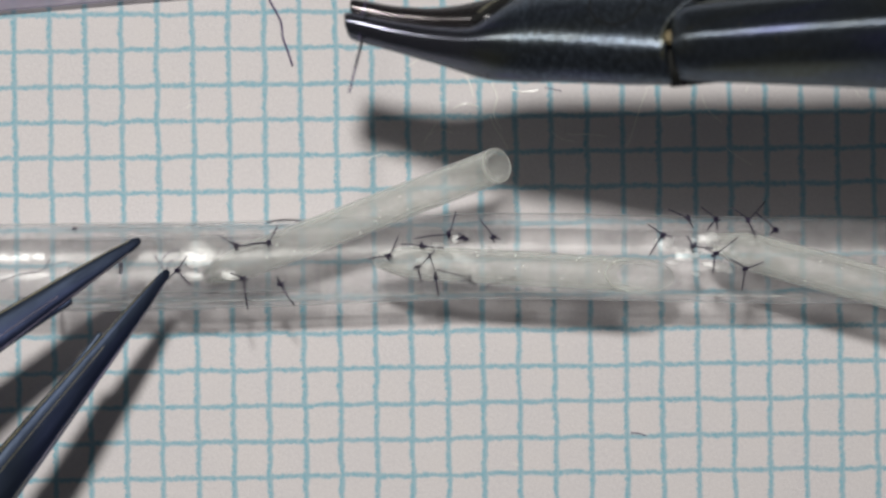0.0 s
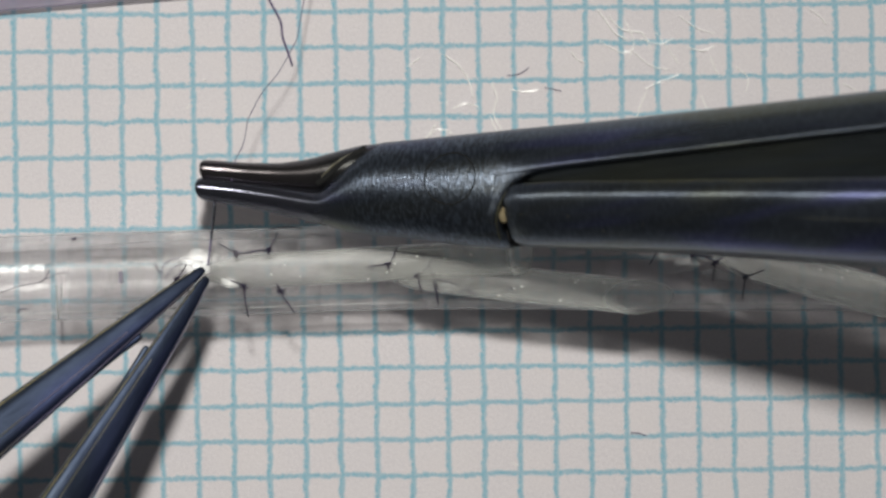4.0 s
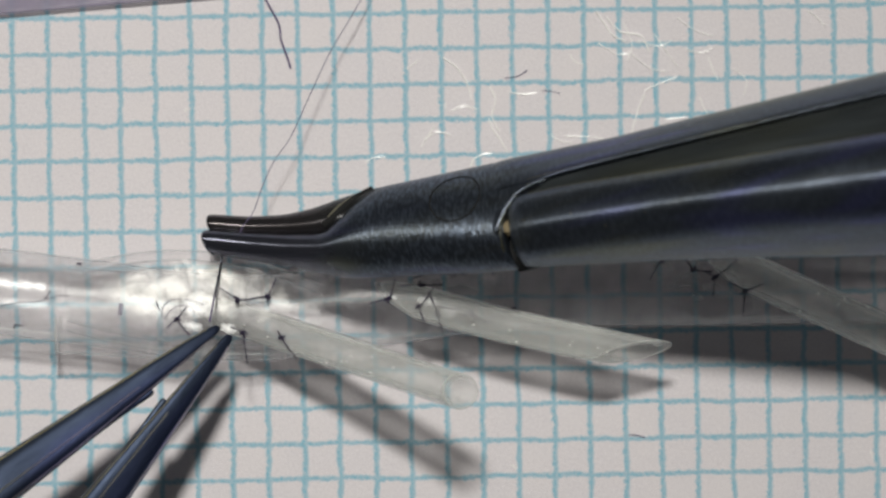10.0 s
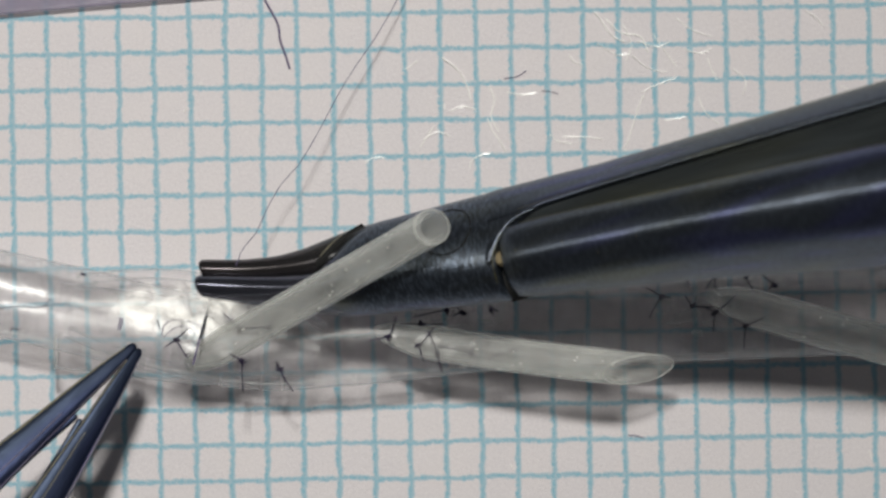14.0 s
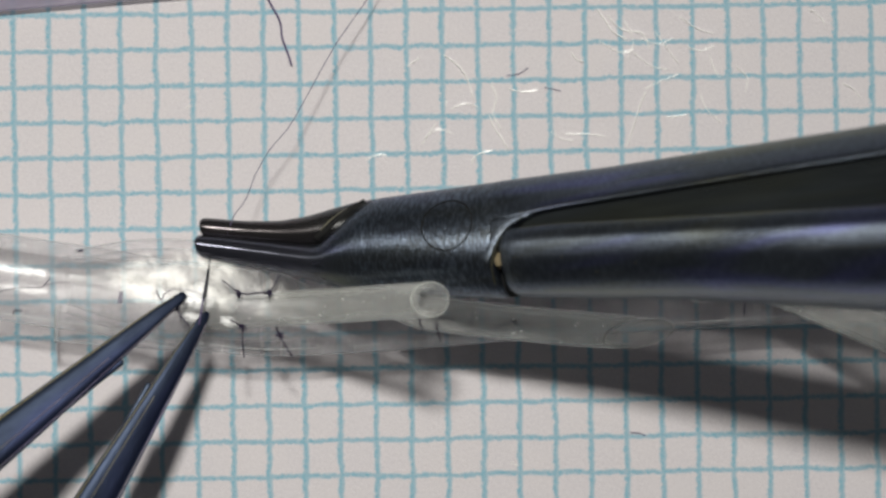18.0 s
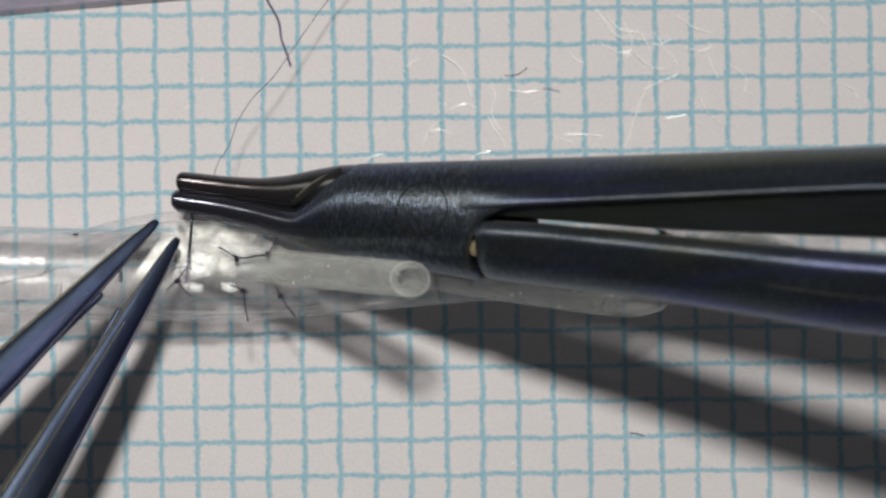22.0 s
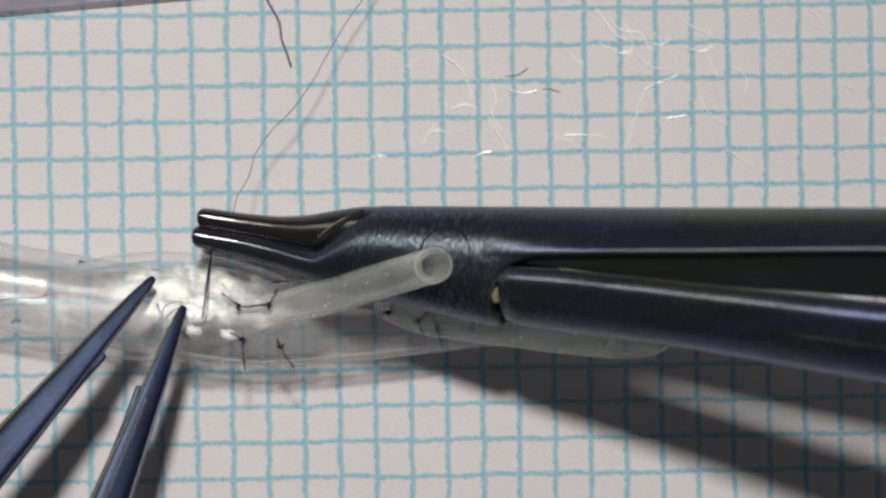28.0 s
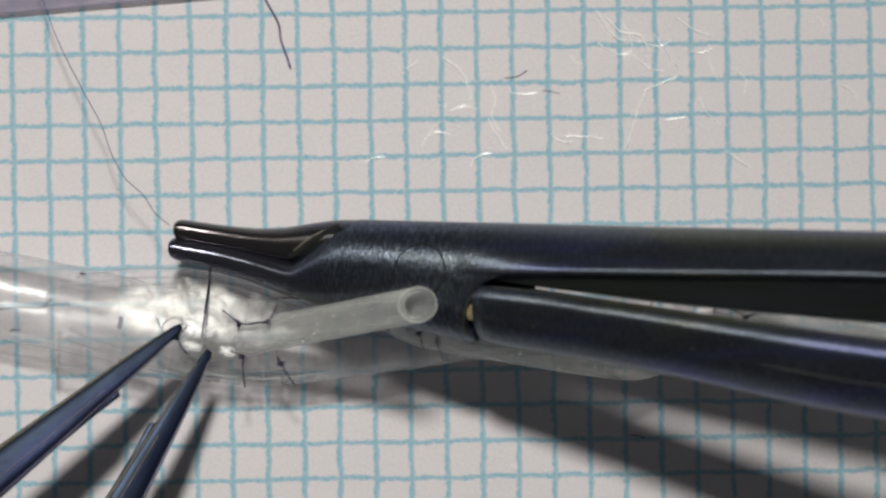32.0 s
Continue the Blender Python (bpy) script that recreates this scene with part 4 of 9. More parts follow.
def motions():
    walk(paper, [(0.0, pose(0.000988, 0.005693, 0, 0, 0, 0.881)), (0.5, pose(0.000988, 0.005693, 0, 0, 0, 0.881)), (1.0, pose(0.000986, 0.005695, 0, 0, 0, 0.882)), (1.5, pose(0.000986, 0.005695, 0, 0, 0, 0.882)), (2.0, pose(0.000986, 0.005690, 0, 0, 0, 0.882)), (2.5, pose(0.000986, 0.005694, 0, 0, 0, 0.893)), (3.0, pose(0.000986, 0.005693, 0, 0, 0, 0.876)), (3.5, pose(0.000986, 0.005693, 0, 0, 0, 0.876)), (5.5, pose(0.000964, 0.005674, 0, 0, 0, 1.021)), (6.0, pose(0.000952, 0.005641, 0, 0, 0, 0.999)), (6.5, pose(0.000936, 0.005613, 0, 0, 0, 1.016)), (7.0, pose(0.000930, 0.005585, 0, 0, 0, 1.054)), (7.5, pose(0.000930, 0.005585, 0, 0, 0, 1.054)), (8.0, pose(0.000937, 0.005621, 0, 0, 0, 0.995)), (8.5, pose(0.000984, 0.005658, 0, 0, 0, 0.937)), (9.0, pose(0.000984, 0.005658, 0, 0, 0, 0.937)), (9.5, pose(0.000949, 0.005621, 0, 0, 0, 0.981)), (10.0, pose(0.000937, 0.005625, 0, 0, 0, 0.992)), (10.5, pose(0.000932, 0.005621, 0, 0, 0, 1.003)), (11.0, pose(0.000932, 0.005621, 0, 0, 0, 1.003)), (11.5, pose(0.000932, 0.005625, 0, 0, 0, 1.001)), (12.0, pose(0.000933, 0.005629, 0, 0, 0, 0.975)), (12.5, pose(0.000967, 0.005664, 0, 0, 0, 0.923)), (13.0, pose(0.000959, 0.005658, 0, 0, 0, 0.939)), (13.5, pose(0.000927, 0.005615, 0, 0, 0, 0.927)), (14.0, pose(0.000912, 0.005615, 0, 0, 0, 0.965)), (14.5, pose(0.000906, 0.005607, 0, 0, 0, 0.997)), (16.5, pose(0.000931, 0.005652, 0, 0, 0, 0.984)), (17.0, pose(0.000959, 0.005682, 0, 0, 0, 0.940)), (17.5, pose(0.000959, 0.005682, 0, 0, 0, 0.940)), (18.0, pose(0.000966, 0.005694, 0, 0, 0, 0.930)), (18.5, pose(0.000980, 0.005697, 0, 0, 0, 0.908)), (19.0, pose(0.000911, 0.005628, 0, 0, 0, 0.969)), (19.5, pose(0.000913, 0.005630, 0, 0, 0, 0.951)), (20.0, pose(0.000911, 0.005628, 0, 0, 0, 0.969)), (20.5, pose(0.000901, 0.005621, 0, 0, 0, 0.956)), (21.0, pose(0.000882, 0.005627, 0, 0, 0, 0.919)), (21.5, pose(0.000915, 0.005652, 0, 0, 0, 0.962)), (22.0, pose(0.000939, 0.005682, 0, 0, 0, 0.927)), (22.5, pose(0.000950, 0.005682, 0, 0, 0, 0.942)), (23.0, pose(0.000950, 0.005682, 0, 0, 0, 0.942)), (23.5, pose(0.000943, 0.005663, 0, 0, 0, 0.910)), (24.0, pose(0.000959, 0.005682, 0, 0, 0, 0.940)), (24.5, pose(0.000936, 0.005651, 0, 0, 0, 0.977)), (25.0, pose(0.000933, 0.005644, 0, 0, 0, 0.969)), (25.5, pose(0.000931, 0.005632, 0, 0, 0, 0.893)), (27.5, pose(0.000951, 0.005657, 0, 0, 0, 0.902)), (28.0, pose(0.000949, 0.005670, 0, 0, 0, 0.989)), (28.5, pose(0.000939, 0.005657, 0, 0, 0, 0.926)), (29.0, pose(0.000935, 0.005658, 0, 0, 0, 0.938)), (29.5, pose(0.000959, 0.005682, 0, 0, 0, 0.940)), (30.0, pose(0.000939, 0.005657, 0, 0, 0, 0.926)), (30.5, pose(0.000933, 0.005644, 0, 0, 0, 0.969)), (31.0, pose(0.000924, 0.005627, 0, 0, 0, 0.951)), (31.5, pose(0.000931, 0.005630, 0, 0, 0, 0.943)), (32.0, pose(0.000932, 0.005624, 0, 0, 0, 0.986))])
    drift_with_paper()
    walk(segments[3], [(0.0, pose(-0.01225, -0.000502, TUBE_Z, 0, 0, 0.57)), (0.5, pose(-0.01225, -0.000503, TUBE_Z, 0, 0, 0.59)), (1.0, pose(-0.01225, -0.000599, TUBE_Z, 0, 0, 1.59)), (1.5, pose(-0.01225, -0.000721, TUBE_Z, 0, 0, 0.22)), (2.0, pose(-0.01225, -0.000758, TUBE_Z, 0, 0, -0.50)), (2.5, pose(-0.01225, -0.000698, TUBE_Z, 0, 0, 0.08)), (3.0, pose(-0.01225, -0.000696, TUBE_Z, 0, 0, 0.05)), (3.5, pose(-0.01225, -0.000781, TUBE_Z, 0, 0, 2.05)), (5.5, pose(-0.01225, -0.000953, TUBE_Z, 0, 0, -6.00)), (6.0, pose(-0.01225, -0.001120, TUBE_Z, 0, 0, -7.18)), (6.5, pose(-0.01225, -0.001217, TUBE_Z, 0, 0, -8.45)), (7.0, pose(-0.01225, -0.001251, TUBE_Z, 0, 0, -9.57)), (7.5, pose(-0.01225, -0.001333, TUBE_Z, 0, 0, -10.40)), (8.0, pose(-0.01225, -0.001189, TUBE_Z, 0, 0, -6.78)), (8.5, pose(-0.01225, -0.001040, TUBE_Z, 0, 0, -8.51)), (9.0, pose(-0.01225, -0.000983, TUBE_Z, 0, 0, -4.94)), (9.5, pose(-0.01225, -0.001104, TUBE_Z, 0, 0, -6.33)), (10.0, pose(-0.01225, -0.001188, TUBE_Z, 0, 0, -6.90)), (10.5, pose(-0.01225, -0.001182, TUBE_Z, 0, 0, -7.55)), (11.0, pose(-0.01225, -0.001201, TUBE_Z, 0, 0, -7.78)), (11.5, pose(-0.01225, -0.001180, TUBE_Z, 0, 0, -7.68)), (12.0, pose(-0.01225, -0.001095, TUBE_Z, 0, 0, -7.22)), (12.5, pose(-0.01225, -0.001071, TUBE_Z, 0, 0, -12.27)), (13.0, pose(-0.01225, -0.001138, TUBE_Z, 0, 0, -14.40)), (13.5, pose(-0.01225, -0.001321, TUBE_Z, 0, 0, -16.08)), (14.0, pose(-0.01225, -0.001241, TUBE_Z, 0, 0, -12.70)), (14.5, pose(-0.01225, -0.001314, TUBE_Z, 0, 0, -14.41)), (16.5, pose(-0.01225, -0.000960, TUBE_Z, 0, 0, -12.08)), (17.0, pose(-0.01225, -0.000992, TUBE_Z, 0, 0, -13.58)), (17.5, pose(-0.01225, -0.000880, TUBE_Z, 0, 0, -11.41)), (18.0, pose(-0.01225, -0.000773, TUBE_Z, 0, 0, -8.48)), (18.5, pose(-0.01225, -0.000725, TUBE_Z, 0, 0, -8.87)), (19.0, pose(-0.01225, -0.000840, TUBE_Z, 0, 0, -6.01)), (19.5, pose(-0.01225, -0.000851, TUBE_Z, 0, 0, -4.94)), (20.0, pose(-0.01225, -0.000865, TUBE_Z, 0, 0, -3.37)), (20.5, pose(-0.01225, -0.000993, TUBE_Z, 0, 0, -1.44)), (21.0, pose(-0.01225, -0.000846, TUBE_Z, 0, 0, -0.59)), (21.5, pose(-0.01225, -0.000633, TUBE_Z, 0, 0, -2.26)), (22.0, pose(-0.01225, -0.000569, TUBE_Z, 0, 0, -1.94)), (22.5, pose(-0.01225, -0.000677, TUBE_Z, 0, 0, 0.29)), (23.0, pose(-0.01225, -0.000767, TUBE_Z, 0, 0, -2.16)), (23.5, pose(-0.01225, -0.000907, TUBE_Z, 0, 0, -3.76)), (24.0, pose(-0.01225, -0.001042, TUBE_Z, 0, 0, -8.31)), (24.5, pose(-0.01225, -0.001114, TUBE_Z, 0, 0, -12.31)), (25.0, pose(-0.01225, -0.001125, TUBE_Z, 0, 0, -13.57)), (25.5, pose(-0.01225, -0.001217, TUBE_Z, 0, 0, -13.13)), (27.5, pose(-0.01225, -0.001113, TUBE_Z, 0, 0, -10.07)), (28.0, pose(-0.01225, -0.001030, TUBE_Z, 0, 0, -9.53)), (28.5, pose(-0.01225, -0.001144, TUBE_Z, 0, 0, -11.66)), (29.0, pose(-0.01225, -0.001080, TUBE_Z, 0, 0, -8.72)), (29.5, pose(-0.01225, -0.001080, TUBE_Z, 0, 0, -8.69)), (30.0, pose(-0.01225, -0.001123, TUBE_Z, 0, 0, -8.98)), (30.5, pose(-0.01225, -0.001191, TUBE_Z, 0, 0, -8.79)), (31.0, pose(-0.01225, -0.001278, TUBE_Z, 0, 0, -11.25)), (31.5, pose(-0.01225, -0.001225, TUBE_Z, 0, 0, -9.71)), (32.0, pose(-0.01225, -0.001274, TUBE_Z, 0, 0, -11.66))])
    walk(segments[9], [(0.0, pose(-0.00925, -0.000472, TUBE_Z, 0, 0, 0.57)), (0.5, pose(-0.00925, -0.000472, TUBE_Z, 0, 0, 0.59)), (1.0, pose(-0.00925, -0.000516, TUBE_Z, 0, 0, 1.59)), (1.5, pose(-0.00925, -0.000709, TUBE_Z, 0, 0, 0.22)), (2.0, pose(-0.00925, -0.000785, TUBE_Z, 0, 0, -0.50)), (2.5, pose(-0.00925, -0.000694, TUBE_Z, 0, 0, 0.08)), (3.0, pose(-0.00925, -0.000694, TUBE_Z, 0, 0, 0.05)), (3.5, pose(-0.00925, -0.000674, TUBE_Z, 0, 0, 2.05)), (5.5, pose(-0.00925, -0.001268, TUBE_Z, 0, 0, -6.00)), (6.0, pose(-0.00925, -0.001497, TUBE_Z, 0, 0, -7.18)), (6.5, pose(-0.00925, -0.001663, TUBE_Z, 0, 0, -8.45)), (7.0, pose(-0.00925, -0.001757, TUBE_Z, 0, 0, -9.57)), (7.5, pose(-0.00925, -0.001883, TUBE_Z, 0, 0, -10.40)), (8.0, pose(-0.00925, -0.001546, TUBE_Z, 0, 0, -6.78)), (8.5, pose(-0.00925, -0.001489, TUBE_Z, 0, 0, -8.51)), (9.0, pose(-0.00925, -0.001242, TUBE_Z, 0, 0, -4.94)), (9.5, pose(-0.00925, -0.001437, TUBE_Z, 0, 0, -6.33)), (10.0, pose(-0.00925, -0.001551, TUBE_Z, 0, 0, -6.90)), (10.5, pose(-0.00925, -0.001579, TUBE_Z, 0, 0, -7.55)), (11.0, pose(-0.00925, -0.001611, TUBE_Z, 0, 0, -7.78)), (11.5, pose(-0.00925, -0.001585, TUBE_Z, 0, 0, -7.68)), (12.0, pose(-0.00925, -0.001475, TUBE_Z, 0, 0, -7.22)), (12.5, pose(-0.00925, -0.001723, TUBE_Z, 0, 0, -12.27)), (13.0, pose(-0.00925, -0.001908, TUBE_Z, 0, 0, -14.40)), (13.5, pose(-0.00925, -0.002186, TUBE_Z, 0, 0, -16.08)), (14.0, pose(-0.00925, -0.001917, TUBE_Z, 0, 0, -12.70)), (14.5, pose(-0.00925, -0.002084, TUBE_Z, 0, 0, -14.41)), (16.5, pose(-0.00925, -0.001602, TUBE_Z, 0, 0, -12.08)), (17.0, pose(-0.00925, -0.001717, TUBE_Z, 0, 0, -13.58)), (17.5, pose(-0.00925, -0.001485, TUBE_Z, 0, 0, -11.41)), (18.0, pose(-0.00925, -0.001220, TUBE_Z, 0, 0, -8.48)), (18.5, pose(-0.00925, -0.001193, TUBE_Z, 0, 0, -8.87)), (19.0, pose(-0.00925, -0.001156, TUBE_Z, 0, 0, -6.01)), (19.5, pose(-0.00925, -0.001110, TUBE_Z, 0, 0, -4.94)), (20.0, pose(-0.00925, -0.001042, TUBE_Z, 0, 0, -3.37)), (20.5, pose(-0.00925, -0.001068, TUBE_Z, 0, 0, -1.44)), (21.0, pose(-0.00925, -0.000877, TUBE_Z, 0, 0, -0.59)), (21.5, pose(-0.00925, -0.000751, TUBE_Z, 0, 0, -2.26)), (22.0, pose(-0.00925, -0.000671, TUBE_Z, 0, 0, -1.94)), (22.5, pose(-0.00925, -0.000662, TUBE_Z, 0, 0, 0.29)), (23.0, pose(-0.00925, -0.000881, TUBE_Z, 0, 0, -2.16)), (23.5, pose(-0.00925, -0.001104, TUBE_Z, 0, 0, -3.76)), (24.0, pose(-0.00925, -0.001480, TUBE_Z, 0, 0, -8.31)), (24.5, pose(-0.00925, -0.001769, TUBE_Z, 0, 0, -12.31)), (25.0, pose(-0.00925, -0.001849, TUBE_Z, 0, 0, -13.57)), (25.5, pose(-0.00925, -0.001917, TUBE_Z, 0, 0, -13.13)), (27.5, pose(-0.00925, -0.001646, TUBE_Z, 0, 0, -10.07)), (28.0, pose(-0.00925, -0.001534, TUBE_Z, 0, 0, -9.53)), (28.5, pose(-0.00925, -0.001763, TUBE_Z, 0, 0, -11.66)), (29.0, pose(-0.00925, -0.001540, TUBE_Z, 0, 0, -8.72)), (29.5, pose(-0.00925, -0.001539, TUBE_Z, 0, 0, -8.69)), (30.0, pose(-0.00925, -0.001597, TUBE_Z, 0, 0, -8.98)), (30.5, pose(-0.00925, -0.001655, TUBE_Z, 0, 0, -8.79)), (31.0, pose(-0.00925, -0.001875, TUBE_Z, 0, 0, -11.25)), (31.5, pose(-0.00925, -0.001739, TUBE_Z, 0, 0, -9.71)), (32.0, pose(-0.00925, -0.001893, TUBE_Z, 0, 0, -11.66))])
    walk(segments[13], [(0.0, pose(-0.00725, -0.000454, TUBE_Z, 0, 0, 0.93)), (0.5, pose(-0.00725, -0.000453, TUBE_Z, 0, 0, 0.90)), (1.0, pose(-0.00725, -0.000461, TUBE_Z, 0, 0, 1.80)), (1.5, pose(-0.00725, -0.000705, TUBE_Z, 0, 0, 1.15)), (2.0, pose(-0.00725, -0.000806, TUBE_Z, 0, 0, 0.53)), (2.5, pose(-0.00725, -0.000694, TUBE_Z, 0, 0, 0.83)), (3.0, pose(-0.00725, -0.000695, TUBE_Z, 0, 0, 0.86)), (3.5, pose(-0.00725, -0.000603, TUBE_Z, 0, 0, 2.39)), (5.5, pose(-0.00725, -0.001491, TUBE_Z, 0, 0, -2.82)), (6.0, pose(-0.00725, -0.001764, TUBE_Z, 0, 0, -3.34)), (6.5, pose(-0.00725, -0.001976, TUBE_Z, 0, 0, -4.19)), (7.0, pose(-0.00725, -0.002111, TUBE_Z, 0, 0, -5.19)), (7.5, pose(-0.00725, -0.002269, TUBE_Z, 0, 0, -5.59)), (8.0, pose(-0.00725, -0.001798, TUBE_Z, 0, 0, -3.03)), (8.5, pose(-0.00725, -0.001802, TUBE_Z, 0, 0, -5.03)), (9.0, pose(-0.00725, -0.001424, TUBE_Z, 0, 0, -2.62)), (9.5, pose(-0.00725, -0.001670, TUBE_Z, 0, 0, -3.23)), (10.0, pose(-0.00725, -0.001806, TUBE_Z, 0, 0, -3.53)), (10.5, pose(-0.00725, -0.001857, TUBE_Z, 0, 0, -4.13)), (11.0, pose(-0.00725, -0.001898, TUBE_Z, 0, 0, -4.33)), (11.5, pose(-0.00725, -0.001867, TUBE_Z, 0, 0, -4.54)), (12.0, pose(-0.00725, -0.001737, TUBE_Z, 0, 0, -4.75)), (12.5, pose(-0.00725, -0.002171, TUBE_Z, 0, 0, -9.02)), (13.0, pose(-0.00725, -0.002435, TUBE_Z, 0, 0, -11.13)), (13.5, pose(-0.00725, -0.002780, TUBE_Z, 0, 0, -11.65)), (14.0, pose(-0.00725, -0.002379, TUBE_Z, 0, 0, -9.95)), (14.5, pose(-0.00725, -0.002612, TUBE_Z, 0, 0, -10.88)), (16.5, pose(-0.00725, -0.002040, TUBE_Z, 0, 0, -9.64)), (17.0, pose(-0.00725, -0.002213, TUBE_Z, 0, 0, -10.23)), (17.5, pose(-0.00725, -0.001899, TUBE_Z, 0, 0, -8.85)), (18.0, pose(-0.00725, -0.001523, TUBE_Z, 0, 0, -7.07)), (18.5, pose(-0.00725, -0.001512, TUBE_Z, 0, 0, -7.06)), (19.0, pose(-0.00725, -0.001373, TUBE_Z, 0, 0, -4.39)), (19.5, pose(-0.00725, -0.001289, TUBE_Z, 0, 0, -3.36)), (20.0, pose(-0.00725, -0.001165, TUBE_Z, 0, 0, -1.98)), (20.5, pose(-0.00725, -0.001125, TUBE_Z, 0, 0, 0.34)), (21.0, pose(-0.00725, -0.000903, TUBE_Z, 0, 0, 0.93)), (21.5, pose(-0.00725, -0.000836, TUBE_Z, 0, 0, -0.73)), (22.0, pose(-0.00725, -0.000744, TUBE_Z, 0, 0, -0.55)), (22.5, pose(-0.00725, -0.000658, TUBE_Z, 0, 0, 1.88)), (23.0, pose(-0.00725, -0.000968, TUBE_Z, 0, 0, 0.97)), (23.5, pose(-0.00725, -0.001247, TUBE_Z, 0, 0, -0.77)), (24.0, pose(-0.00725, -0.001786, TUBE_Z, 0, 0, -4.79)), (24.5, pose(-0.00725, -0.002221, TUBE_Z, 0, 0, -8.31)), (25.0, pose(-0.00725, -0.002348, TUBE_Z, 0, 0, -9.48)), (25.5, pose(-0.00725, -0.002398, TUBE_Z, 0, 0, -9.46)), (27.5, pose(-0.00725, -0.002013, TUBE_Z, 0, 0, -7.08)), (28.0, pose(-0.00725, -0.001880, TUBE_Z, 0, 0, -6.94)), (28.5, pose(-0.00725, -0.002191, TUBE_Z, 0, 0, -7.81)), (29.0, pose(-0.00725, -0.001857, TUBE_Z, 0, 0, -6.18)), (29.5, pose(-0.00725, -0.001854, TUBE_Z, 0, 0, -6.26)), (30.0, pose(-0.00725, -0.001923, TUBE_Z, 0, 0, -6.39)), (30.5, pose(-0.00725, -0.001973, TUBE_Z, 0, 0, -6.33)), (31.0, pose(-0.00725, -0.002286, TUBE_Z, 0, 0, -7.80)), (31.5, pose(-0.00725, -0.002091, TUBE_Z, 0, 0, -7.11)), (32.0, pose(-0.00725, -0.002319, TUBE_Z, 0, 0, -8.23))])
